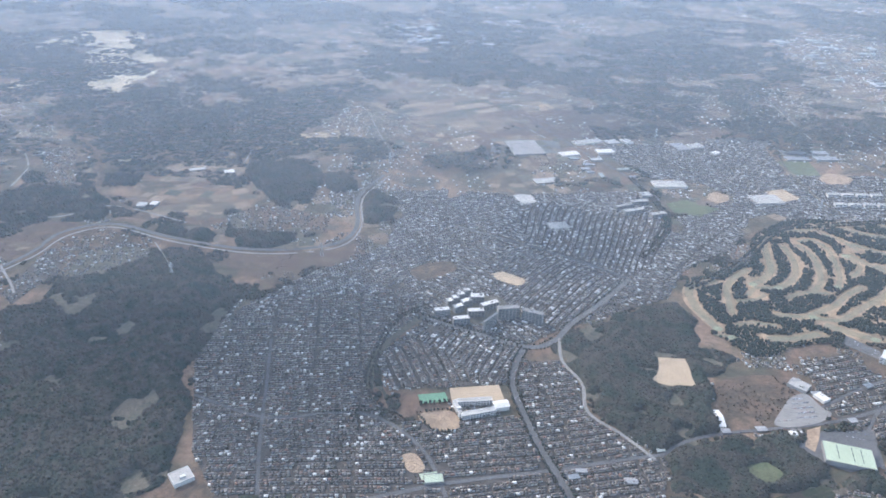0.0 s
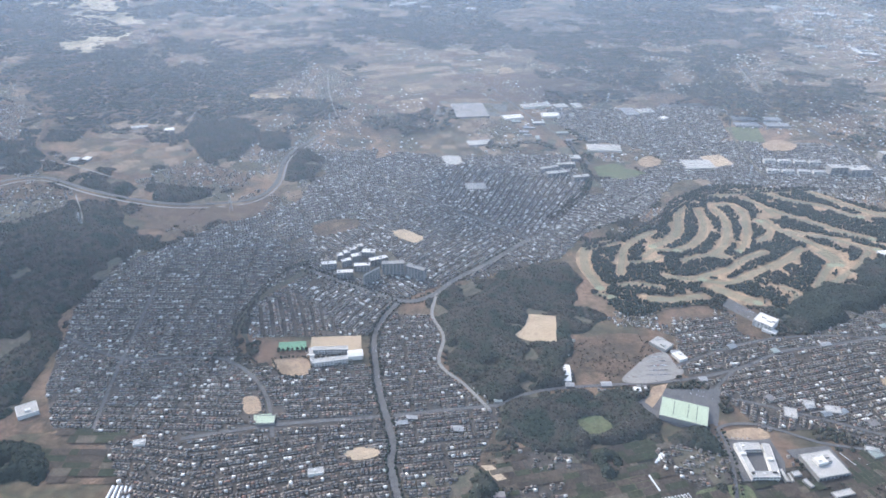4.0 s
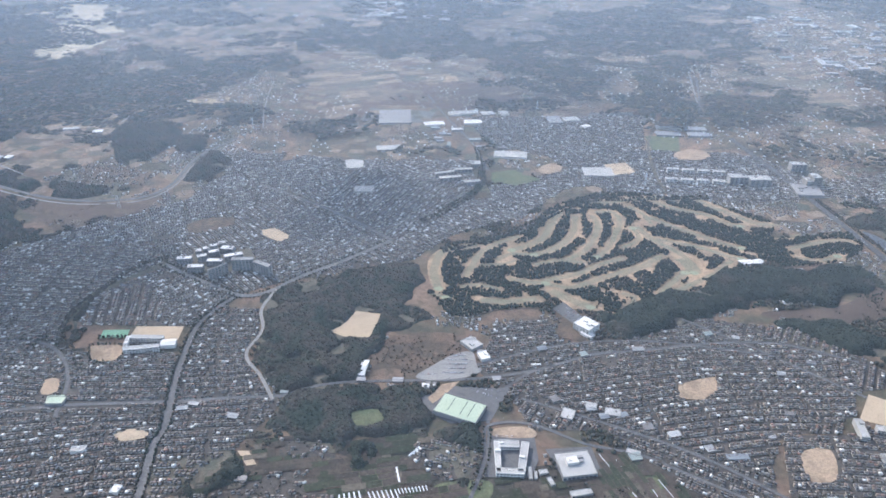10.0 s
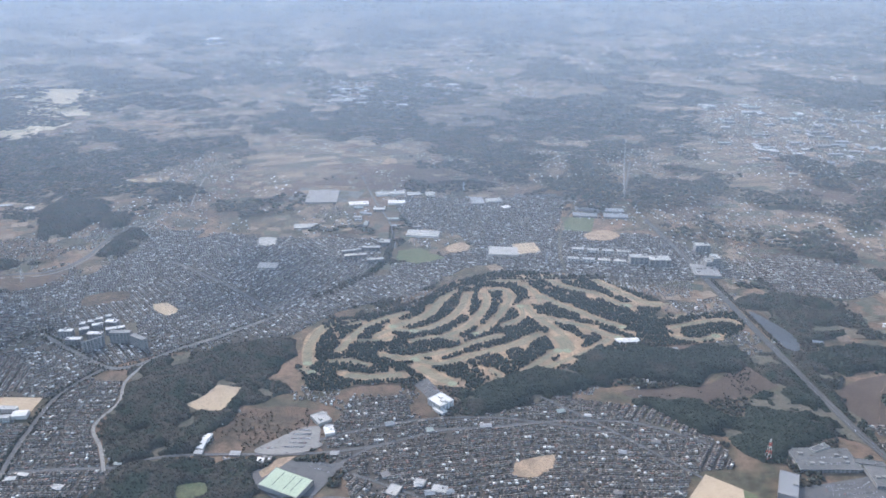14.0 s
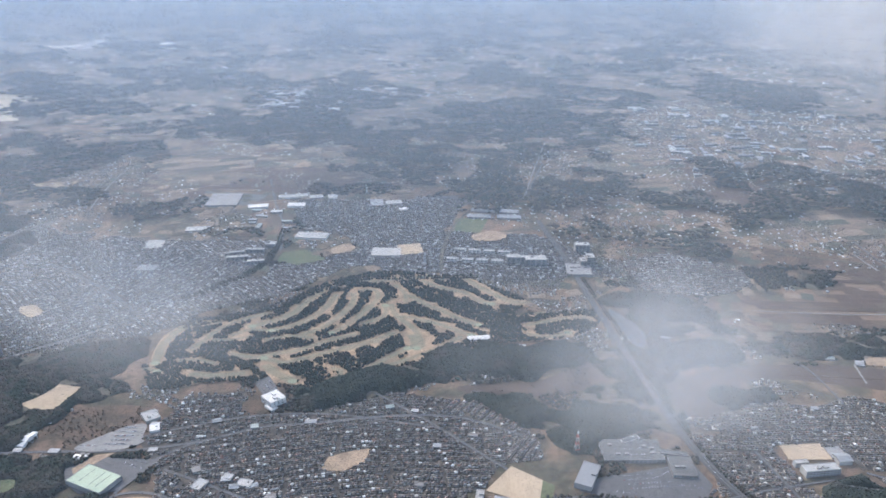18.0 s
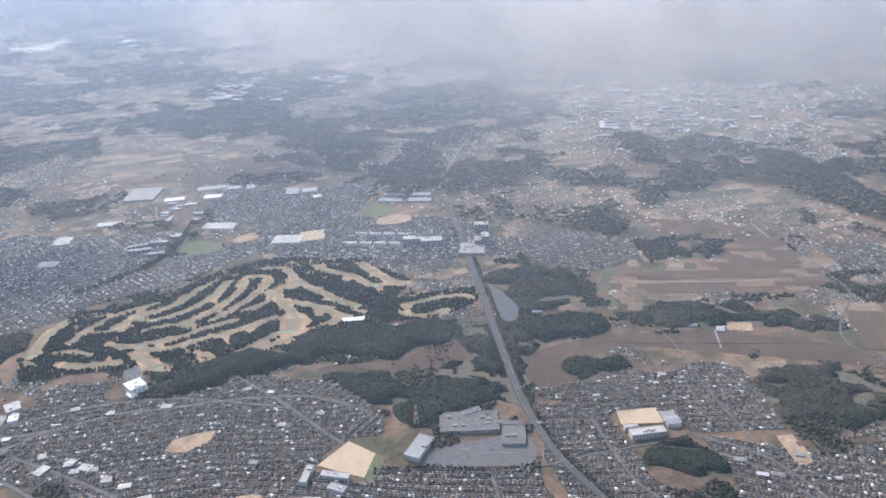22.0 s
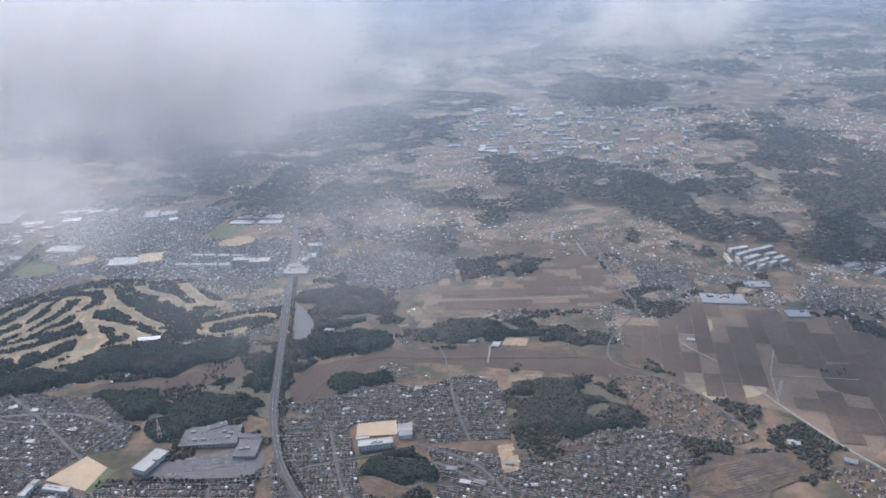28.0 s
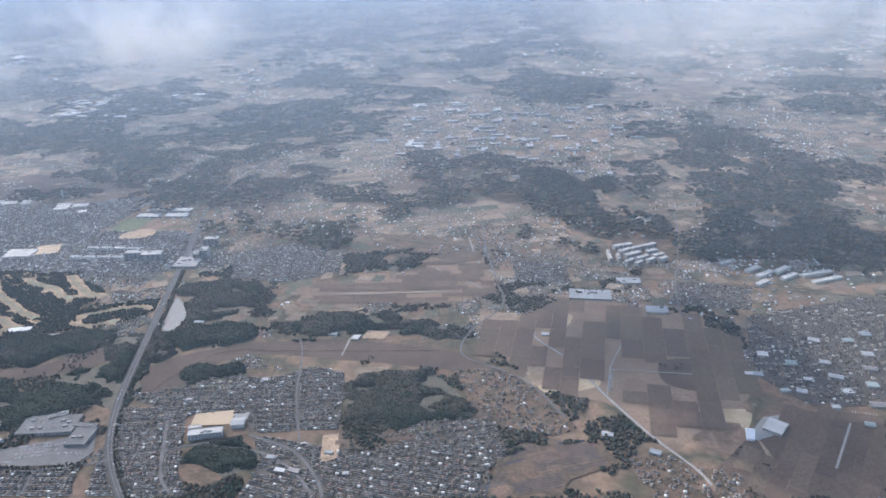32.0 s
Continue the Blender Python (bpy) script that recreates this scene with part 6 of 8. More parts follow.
GARDENS = mat("garden_plots", [(0.056, 0.045, 0.034), (0.038, 0.041, 0.026), (0.072, 0.056, 0.042), (0.044, 0.048, 0.029), (0.064, 0.050, 0.038), (0.048, 0.040, 0.032), (0.105, 0.085, 0.063), (0.036, 0.042, 0.026)], 0.1, 0.9, 0.95, by="island", hard=True, wear=0.3)
for o, way, long, deep in ((MARKET_GARDENS, [(116.2, 168.1), (162.0, 184.0)], 8, 3.6), (FIELDS[10][2], [(116.2, 168.1), (162.0, 184.0)], 7, 3.2), (FIELDS[11][2], [(243.1, 205.3), (252.6, 186.6)], 8, 2.6), (FIELDS[12][2], [(-102.9, 165.4), (-59.2, 168.2)], 8, 4)):
    parcels(o, way, long, deep, GARDENS, "small dark market-garden plots")
for name, m, o, label in [("", TILLED, MARKET_GARDENS, "")] + FIELDS:
    if m in (SCRUB, TILLED) and min(y for _, y in o) < 420:
        p = scatter([tuple(q) for q in curve(o, True, 4)], 2.2, 0.8)
        if len(p):
            p = p + rng.uniform(-1.6, 1.6, p.shape)
            n = 0.5 * rough_noise(p, 14, 91) + 0.5 * rough_noise(p, 45, 93)
            crowns("field_bushes", p[(n > 0.63) & free(p, 1.0)], 0.3, 0.75, BARE if m is SCRUB else MIXED, "bushes and bare trees on rough ground", "bushes")

# ---- large buildings ----
def on_plan(abc):
    """Middle, turn, length and depth of a block whose near edge runs from a to b and whose side runs from b to c."""
    a, b, c = (Vector(p) for p in abc)
    d = (b - a).normalized()
    n = Vector((-d.y, d.x))
    deep = (c - b).dot(n)
    mid = (a + b) / 2 + n * deep / 2
    return mid.x, mid.y, math.degrees(math.atan2(d.y, d.x)), (b - a).length, abs(deep)


PANES = {}


def window(parent, x, y, z, wide, high, side):
    key = (round(wide, 2), round(high, 2), side)
    if key not in PANES:
        w, t = wide / 2, 0.05
        PANES[key] = mesh_from("window", *box_arrays(*((-w, w, -t, t) if side in "fb" else (-t, t, -w, w)), 0, high), [DARK])
    ob = new("window", PANES[key])
    ob.parent, ob.location = parent, (x, y, z)


def building(abc, high, label, category="building", name="building", wall=WHITE, roof=PALE, floors=0, bays=6, group="", kind="flat", plant=1, base=0.0):
    """A block with walls, a roof with a parapet or a ridge, rows of windows and roof plant."""
    x, y, turn, long, deep = on_plan(abc)
    ob = thing(name, x, y, turn, label, category, group)
    a, b = long / 2, deep / 2
    block("wall", (-a, a, -b, b, 0, high), wall, ob)
    if kind == "flat":
        top = block("roof", (-a - 0.06, a + 0.06, -b - 0.06, b + 0.06, high, high + 0.12), roof, ob)
        for x0, x1, y0, y1 in () if group in ("far works", "pale-roofed sheds", "far warehouses") else ((-a, a, -b, -b + 0.18), (-a, a, b - 0.18, b), (-a, -a + 0.18, -b + 0.18, b - 0.18), (a - 0.18, a, -b + 0.18, b - 0.18)):
            block("parapet", (x0, x1, y0, y1, high + 0.12, high + 0.32), wall, top)
        for k in range(plant):
            u, v = rng.uniform(-0.7, 0.7) * a, rng.uniform(-0.5, 0.5) * b
            s = min(1.2, b * 0.35)
            block("roof_plant", (u - s, u + s, v - s * 0.6, v + s * 0.6, high + 0.12, high + 0.12 + s * 0.7), wall, top)
    else:
        rise = deep * (0.12 if kind == "low" else 0.3)
        bm = bmesh.new()
        e = 0.25
        v = [bm.verts.new(p) for p in ((-a - e, -b - e, high), (a + e, -b - e, high), (a + e, b + e, high), (-a - e, b + e, high), (-a - e, 0, high + rise), (a + e, 0, high + rise))]
        for f in ((0, 1, 5, 4), (2, 3, 4, 5), (3, 0, 4), (1, 2, 5), (3, 2, 1, 0)):
            bm.faces.new([v[k] for k in f])
        part("roof", bm, roof, ob)
    if floors:
        step = high / floors
        pitch = long / bays
        for f in range(floors):
            for k in range(bays):
                window(ob, -a + pitch * (k + 0.5), -b, step * (f + 0.28), pitch * 0.72, step * 0.45, "f")
            if deep > 3:
                for v in np.linspace(-b, b, max(2, int(deep / 2.2)) + 1)[1:-1]:
                    window(ob, a, v, step * (f + 0.28), 1.0, step * 0.45, "r")
    return ob


# school among the houses, with its hall
building([(-11.1, 259.0), (6.7, 261.3), (6.4, 264.2)], 3.2, "long white school wing beside a sandy yard", "school", "school_building", floors=3, bays=12)
building([(-9.1, 248.3), (8.2, 253.6), (7.8, 256.9)], 3.0, "white school wing facing the yard", "school", "school_building", floors=3, bays=12)
building([(-10.2, 249.6), (-8.3, 250.2), (-10.1, 261.8)], 3.0, "short white link wing of a school", "school", "school_building", floors=3, bays=2)
building([(7.9, 256.0), (15.2, 257.9), (14.4, 263.1)], 2.6, "white school sports hall with a low roof", "school hall", "sports_hall", roof=WHITE, kind="low")
# store with a mint roof
store = building([(159.9, 224.4), (180.8, 218.1), (186.2, 231.4)], 2.8, "large store with a mint green metal roof", "store", "store", wall=GREY, roof=MINT, plant=0)
_, _, _, long, deep = on_plan([(159.9, 224.4), (180.8, 218.1), (186.2, 231.4)])
for u in (-0.22, 0.08, 0.26):
    for v in (-0.3, -0.05, 0.2):
        block("skylight", (u * long - 0.18, u * long + 0.18, v * deep, v * deep + deep * 0.18, 2.92, 3.0), DARK, store.children[1])
# nursing home round a court
for abc in ([(192.4, 189.4), (194.9, 189.7), (192.7, 208.8)], [(201.6, 191.0), (205.0, 190.8), (201.6, 209.6)], [(192.5, 204.7), (201.8, 205.6), (201.1, 209.9)], [(192.7, 188.4), (204.7, 189.4), (204.6, 192.7)]):
    building(abc, 2.4, "pale nursing home wing round a court", "nursing home", "nursing_home", wall=WHITE, roof=PALE, floors=2, bays=8)
# low factory
building([(221.3, 190.2), (236.0, 194.5), (230.7, 208.0)], 2.2, "low pale-roofed factory beside fields", "factory", "factory", wall=GREY, roof=PALE, floors=1, bays=8, plant=3)
building([(223.3, 197.3), (228.1, 199.0), (226.7, 203.0)], 3.4, "white upper storey of a factory", "factory", "factory_loft", roof=WHITE)
# hall beside the golf course
building([(227.5, 307.5), (235.7, 300.8), (241.1, 309.4)], 4.2, "tall white hall beside the golf course", "hall", "hall", roof=WHITE, floors=4, bays=5, plant=3)
building([(231.2, 302.3), (237.0, 297.6), (238.3, 302.2)], 1.6, "low white annexe of a hall", "annexe", "annexe", roof=WHITE)
for abc in ([(206.8, 188.2), (208.4, 188.4), (207.5, 195.7)], [(209.2, 188.6), (210.4, 188.7), (209.8, 193.3)], [(211.3, 191.5), (215.1, 192.7), (214.9, 195.4)], [(216.2, 185.6), (218.1, 186.6), (216.4, 190.9)], [(224.8, 180.6), (233.8, 183.7), (232.8, 186.7)], [(259.1, 234.6), (262.5, 236.3), (262.3, 235.1)], [(249.1, 210.4), (255.2, 208.8), (255.0, 212.3)], [(219.8, 230.2), (225.6, 228.6), (227.4, 236.2)], [(232.0, 239.3), (237.4, 238.4), (237.8, 242.7)], [(241.2, 234.9), (248.6, 234.3), (247.4, 239.9)]):
    building(abc, 1.3, "pale-roofed workshop beside a road", "workshop", "workshop", wall=GREY, roof=PALE, plant=0)
# in and by the wood
building([(115.2, 247.5), (121.1, 247.5), (120.6, 260.0)], 1.8, "white shed at the edge of the wood", "shed", "shed", roof=WHITE, kind="low")
building([(166.1, 284.5), (173.3, 277.5), (179.2, 282.9)], 1.6, "pale low hall by a gravel parking lot", "hall", "park_hall", wall=PALE, roof=PALE)
building([(176.3, 275.4), (179.4, 269.4), (183.3, 273.0)], 1.5, "white-roofed shed by a parking lot", "shed", "shed", roof=WHITE)
building([(151.9, 243.1), (157.8, 243.9), (157.4, 246.9)], 1.2, "white shed beside the road", "shed", "shed", roof=WHITE, kind="low")
building([(-134.2, 198.6), (-127.0, 204.0), (-131.7, 210.9)], 2.0, "pale long shed by the wood", "shed", "shed", roof=PALE)
building([(-75.4, 186.1), (-70.4, 187.5), (-71.5, 190.5)], 1.6, "pale hall roof among the houses", "hall", "hall", roof=PALE)
building([(4.6, 175.2), (10.9, 176.8), (8.6, 179.7)], 1.8, "pale-roofed shop among the houses", "shop", "shop", roof=PALE)
building([(34.0, 155.8), (37.5, 155.7), (36.9, 160.0)], 1.8, "white-roofed hall among the houses", "hall", "hall", roof=WHITE)
building([(-26.1, 204.2), (-17.6, 205.4), (-19.6, 210.6)], 1.4, "pale green roof beside a play ground", "hall", "hall", wall=GREY, roof=MINT, plant=0)
# white flats
# Grey walls put the shade on the sides of these white blocks into colour.
for abc in ([(-12.5, 334.7), (-2.8, 336.7), (-3.3, 340.7)], [(-3.7, 344.0), (6.2, 345.5), (5.8, 349.6)], [(5.7, 351.0), (16.1, 356.7), (15.4, 361.0)], [(-11.5, 348.2), (-6.0, 351.4), (-6.1, 355.7)], [(-6.4, 354.9), (-0.7, 358.2), (-1.2, 362.5)], [(-1.8, 361.7), (6.8, 361.7), (6.3, 366.8)], [(-23.8, 343.8), (-14.7, 345.9), (-15.3, 350.0)], [(-16.0, 355.2), (-12.3, 356.9), (-12.9, 361.2)], [(-12.3, 359.1), (-8.5, 360.8), (-9.1, 365.1)], [(-9.3, 363.7), (-5.1, 365.5), (-5.6, 369.1)], [(-5.1, 368.4), (-1.3, 370.2), (-1.7, 374.0)]):
    building(abc, 4.4, "white-roofed block of flats, wall shade painted grey", "flats", "block_of_flats", wall=GREY, roof=WHITE, floors=4, bays=5, group="white flats")
for abc in ([(5.4, 327.2), (13.5, 337.7), (14.0, 340.4)], [(14.2, 341.7), (27.4, 344.2), (27.2, 348.2)], [(28.3, 341.5), (40.1, 336.5), (40.6, 340.5)]):
    building(abc, 8.0, "tall grey slab of flats", "flats", "block_of_flats", wall=GREY, roof=GREY, floors=7, bays=6, group="tall flats")
# shopping centre
building([(419.6, 279.7), (450.6, 284.5), (445.7, 301.2)], 1.9, "large grey shopping centre with rooftop parking", "shopping centre", "shopping_centre", wall=GREY, roof=DECK, floors=2, bays=14, plant=6)
building([(452.7, 272.6), (464.6, 273.5), (462.8, 288.9)], 2.0, "end wing of a grey shopping centre", "shopping centre", "shopping_wing", wall=GREY, roof=DECK, floors=2, bays=6, plant=2)
building([(430.6, 295.0), (439.5, 300.9), (437.8, 304.1)], 2.4, "upper deck of a shopping centre", "shopping centre", "upper_deck", wall=PALE, roof=DECK)
building([(448.2, 289.5), (462.3, 288.6), (461.0, 292.5)], 2.2, "link roof of a shopping centre", "shopping centre", "link_roof", wall=GREY, roof=DECK)
building([(403.6, 258.6), (412.0, 256.1), (418.6, 273.7)], 2.8, "flat grey-roofed box store", "store", "box_store", wall=GREY, roof=BLUEROOF, plant=1)
# school with the large yard
building([(356.9, 234.3), (360.6, 234.2), (362.8, 247.0)], 2.8, "pale school wing beside a large sandy yard", "school", "school_building", wall=PALE, roof=PALE, floors=3, bays=4)
building([(365.8, 239.9), (380.1, 238.6), (378.9, 242.7)], 2.8, "pale school block with dark windows", "school", "school_building", wall=PALE, roof=PALE, floors=3, bays=9, plant=3)
building([(371.0, 232.3), (379.7, 229.8), (379.3, 234.6)], 2.0, "school pool hall with a pale rim", "school hall", "pool_hall", wall=PALE, roof=BLUEROOF)
building([(362.1, 219.8), (371.1, 220.6), (372.0, 226.0)], 2.0, "brown-roofed hall near a school", "hall", "hall", wall=PALE, roof=GREY, kind="low")
# school on the hill
building([(518.4, 282.9), (536.3, 287.7), (534.4, 292.9)], 3.4, "pale school with stepped dark windows", "school", "school_building", wall=PALE, roof=PALE, floors=3, bays=10, plant=4)
building([(515.5, 290.1), (522.5, 292.2), (521.4, 294.8)], 2.6, "low pale school wing", "school", "school_building", wall=PALE, roof=PALE)
building([(538.2, 295.4), (545.2, 296.9), (543.9, 303.4)], 2.6, "school hall with a pale metal roof", "school hall", "sports_hall", wall=PALE, roof=BLUEROOF, kind="low")
# barn by the paddies
building([(830.9, 313.6), (838.9, 308.0), (843.9, 319.3)], 2.0, "grey-roofed barn by the paddies", "barn", "barn", wall=GREY, roof=PALE, kind="low")
building([(820.0, 304.0), (823.9, 303.3), (830.4, 311.9)], 1.4, "white film tunnel beside a barn", "greenhouse", "tunnel", roof=PLASTIC, kind="ridge")
# blocks of flats by the trees
for abc in ([(781.1, 575.8), (797.5, 583.3), (798.3, 588.8)], [(784.5, 564.1), (795.1, 572.4), (795.8, 577.8)], [(796.1, 572.5), (806.5, 578.3), (807.3, 583.7)], [(807.0, 578.3), (818.3, 585.6), (819.2, 591.1)], [(789.1, 555.3), (802.6, 564.9), (803.6, 571.5)], [(797.6, 549.5), (808.1, 557.5), (808.9, 562.6)], [(807.9, 565.1), (817.3, 570.8), (818.2, 576.1)], [(811.7, 556.4), (821.5, 561.9), (822.4, 567.1)], [(786.9, 541.6), (794.8, 549.3), (795.5, 554.4)], [(794.7, 538.3), (801.1, 544.7), (801.8, 549.7)], [(805.4, 546.1), (812.7, 551.4), (813.5, 556.4)], [(815.6, 549.1), (823.0, 554.4), (823.8, 559.5)], [(773.8, 548.4), (776.1, 548.5), (780.3, 569.1)], [(780.8, 548.7), (783.1, 548.8), (786.6, 561.6)], [(806, 648), (816, 651), (817, 658)], [(818, 642), (830, 645), (831, 652)], [(818, 655), (830, 658), (831, 665)]):
    building(abc, 3.6, "long white block of flats among bare ground", "flats", "block_of_flats", wall=PALE, roof=PALE, floors=4, bays=4, group="rows of flats")
for abc in ([(736.2, 474.1), (767.5, 472.8), (771.9, 490.2)], [(774.8, 504.1), (793.5, 504.0), (795.1, 515.0)], [(790.1, 453.2), (806.0, 453.2), (808.9, 464.4)]):
    building(abc, 1.3, "wide grey-roofed warehouse by the paddies", "warehouse", "warehouse", wall=GREY, roof=BLUEROOF, plant=2)
for abc in ([(882.3, 530.3), (894.1, 540.0), (891.2, 543.5)], [(887.5, 519.3), (901.7, 531.1), (898.8, 534.6)], [(904.4, 529.0), (917.2, 541.0), (914.1, 544.3)], [(905.5, 515.8), (919.3, 527.4), (916.4, 530.8)], [(922.9, 523.1), (948.1, 533.1), (946.4, 537.3)], [(926.5, 510.3), (951.3, 522.2), (949.4, 526.3)], [(864.0, 543.4), (875.1, 551.1), (872.5, 554.8)], [(882.4, 503.0), (894.0, 513.1), (891.0, 516.5)]):
    building(abc, 2.2, "long grey block of flats among trees", "flats", "block_of_flats", wall=PALE, roof=PALE, group="eastern flats")
# station and its towers
building([(404.6, 517.3), (425.1, 518.3), (417.9, 540.7)], 1.9, "grey station deck across the railway", "station", "station", wall=GREY, roof=GREY, plant=5)
for abc, h in (([(355.9, 532.5), (370.5, 534.8), (373.5, 543.4)], 9.5), ([(371.2, 530.3), (388.5, 533.0), (392.3, 544.0)], 9.0), ([(412.7, 569.0), (425.1, 570.9), (428.5, 579.0)], 9.5), ([(416.0, 536.2), (421.0, 537.0), (424.9, 546.8)], 8.0), ([(421.4, 538.2), (427.8, 539.2), (432.2, 550.3)], 11.5)):
    building(abc, h * 0.72, "grey tower block near the station", "tower block", "tower_block", wall=GREY, roof=PALE, floors=6, bays=4, group="station towers")
# warehouses and schools far off
for abc, w, r in (([(47, 635), (78, 641), (65, 680)], GREY, GREY), ([(93, 635), (111, 642), (109, 652)], WHITE, WHITE), ([(112, 671), (140, 682), (138, 692)], WHITE, PALE), ([(129, 647), (146, 650), (143, 660)], WHITE, WHITE), ([(144, 675), (157, 680), (155, 691)], GREY, PALE), ([(163, 679), (171, 682), (168, 694)], WHITE, PALE), ([(211, 661), (224, 664), (221, 685)], GREY, BLUEROOF), ([(226, 670), (241, 675), (240, 686)], WHITE, PALE), ([(244, 653), (251, 658), (250, 665)], WHITE, WHITE), ([(163.7, 563.6), (192.5, 564.6), (190.7, 578.7)], WHITE, PALE), ([(241.0, 531.9), (265.3, 535.0), (262.3, 552.5)], WHITE, PALE), ([(61.1, 562.5), (81.2, 569.1), (77.0, 579.0)], GREY, PALE), ([(311, 643), (334, 644), (334, 654)], GREY, BLUEROOF), ([(313, 660), (337, 661), (336, 672)], GREY, BLUEROOF), ([(340, 645), (363, 646), (363, 656)], GREY, BLUEROOF), ([(339, 662), (360, 662), (359, 672)], GREY, BLUEROOF), ([(-259.0, 492.1), (-251.4, 492.6), (-253.6, 500.2)], GREY, PALE), ([(-249.9, 496.0), (-244.4, 495.3), (-246.2, 501.9)], GREY, WHITE), ([(-240.6, 569.5), (-227.8, 574.7), (-229.4, 580.1)], GREY, PALE), ([(-209.4, 566.5), (-201.4, 569.9), (-203.1, 576.6)], GREY, WHITE), ([(-388.3, 597.5), (-381.2, 599.6), (-385, 607)], GREY, WHITE), ([(61.7, 471.6), (76.7, 473.9), (74.7, 484.7)], PALE, PALE)):
    building(abc, 1.7, "long warehouse with a pale metal roof", "warehouse", "warehouse", wall=w, roof=r, group="far warehouses", plant=0)
# blocks in the old estate
for abc in ([(120.1, 511.6), (135.0, 519.3), (134.0, 523.0)], [(125.0, 502.6), (142.3, 509.3), (141.1, 514.1)], [(134.0, 523.0), (149.0, 525.7), (147.8, 530.6)], [(145.2, 497.7), (158.2, 502.4), (157.1, 507.1)], [(146.4, 537.3), (154.9, 538.8), (153.2, 546.7)]):
    building(abc, 3.5, "grey block of flats in the old estate", "flats", "block_of_flats", wall=GREY, roof=PALE, floors=3, bays=5, group="estate flats")
# terraces beyond the golf course
for k in range(4):
    x, y = [(305.5, 531.5), (350.4, 544.5), (396.4, 517.6)][0]
    building([(x + k * 12.5, y + k * 0.3), (x + k * 12.5 + 9.5, y + k * 0.3), (x + k * 12.5 + 9.5, y + k * 0.3 + 4)], 3.0, "white terrace of flats beyond the golf course", "flats", "terrace", roof=PALE, floors=2, bays=3, group="white terraces")
    building([(x + k * 12.5 + 4, y + 22), (x + k * 12.5 + 13.5, y + 22), (x + k * 12.5 + 13.5, y + 26)], 3.0, "white terrace of flats beyond the golf course", "flats", "terrace", roof=PALE, floors=2, bays=3, group="white terraces")
# golf clubhouse
building([(337.7, 396.5), (352.1, 400.2), (352.1, 405.5)], 1.8, "long white golf clubhouse", "clubhouse", "clubhouse", roof=WHITE, kind="low", floors=1, bays=8)
building([(358.2, 385.5), (377.5, 389.7), (378.9, 398.7)], 0.6, "pale paved clubhouse terrace", "terrace", "terrace", wall=PALE, roof=PALE, plant=0)


# shops, halls and sheds with pale roofs
def shed(x, y, turn, long, deep, high, label, kind="low", group="pale-roofed sheds"):
    c, s = math.cos(radians(turn)), math.sin(radians(turn))
    at = lambda u, v: (x + u * c - v * s, y + u * s + v * c)
    return building([at(-long / 2, -deep / 2), at(long / 2, -deep / 2), at(long / 2, deep / 2)], high, label, "shed", "shed", wall=GREY, roof=SHED_ROOFS, kind=kind, group=group, plant=0)


for x, y, turn, long, deep in (
    *[(x, y, 20, 6.5, 4.5) for x, y in [(223.8, 232.0), (234.8, 239.7), (240.9, 234.3), (249.1, 236.3), (260.7, 229.5), (272.2, 226.0), (253.1, 208.6), (217.4, 243.6), (232.6, 283.4), (210.3, 285.4), (261.8, 291.7), (301.7, 312.5), (287.0, 218.7)]],
    *[(x, y, 15, 14, 4.5) for x, y in [(298.4, 214.9), (312.6, 190.2), (329.4, 193.1)]],
    *[(x, y, 8, 6, 3.5) for x, y in [(84.9, 171.3), (44.6, 214.8), (40.6, 210.9), (84.7, 230.6), (66.0, 209.5), (120.2, 245.1), (138.6, 247.7), (155.9, 246.5), (188.2, 256.0), (172.1, 287.3), (178.7, 277.7)]],
    *[(x, y, 0, 5, 3) for x, y in [(483.6, 393.4), (470.1, 420.9), (587.1, 406.4), (568.7, 270.8), (538.2, 301.1), (471.7, 293.6), (502.7, 321.6), (598.5, 277.3), (611.1, 261.1), (316.5, 311.2), (333.2, 280.8), (351.2, 292.5), (329.1, 248.5), (316.9, 231.3)]],
    *[(x, y, -8, 10, 6) for x, y in [(890.7, 372.0), (890.2, 388.9), (865.1, 354.5), (891.3, 356.2), (915.1, 383.5), (908.5, 363.5), (902.8, 342.0), (869.3, 387.6), (893.6, 418.8), (844.4, 372.4), (854.9, 397.5), (915.7, 420.0), (929.9, 428.8), (920.7, 401.5)]],
    *[(x, y, -8, 7, 4) for x, y in [(569.0, 271.5), (576.8, 260.8), (584.0, 261.4), (570.1, 408.8), (586.5, 403.2), (716.4, 417.2), (746.6, 303.4), (769.8, 289.1), (839.5, 372.8), (873.1, 368.3), (855.6, 354.5), (878.3, 338.2), (890.3, 322.4), (486.8, 393.3), (468.5, 420.2), (570.3, 434.9), (541.8, 346.2)]],
):
    shed(x, y, turn + rng.normal(0, 6), long * rng.uniform(0.6, 0.95), deep * rng.uniform(0.65, 1.0), rng.uniform(0.9, 1.5), "shop or workshop with a pale metal roof", rng.choice(["low", "flat"]))
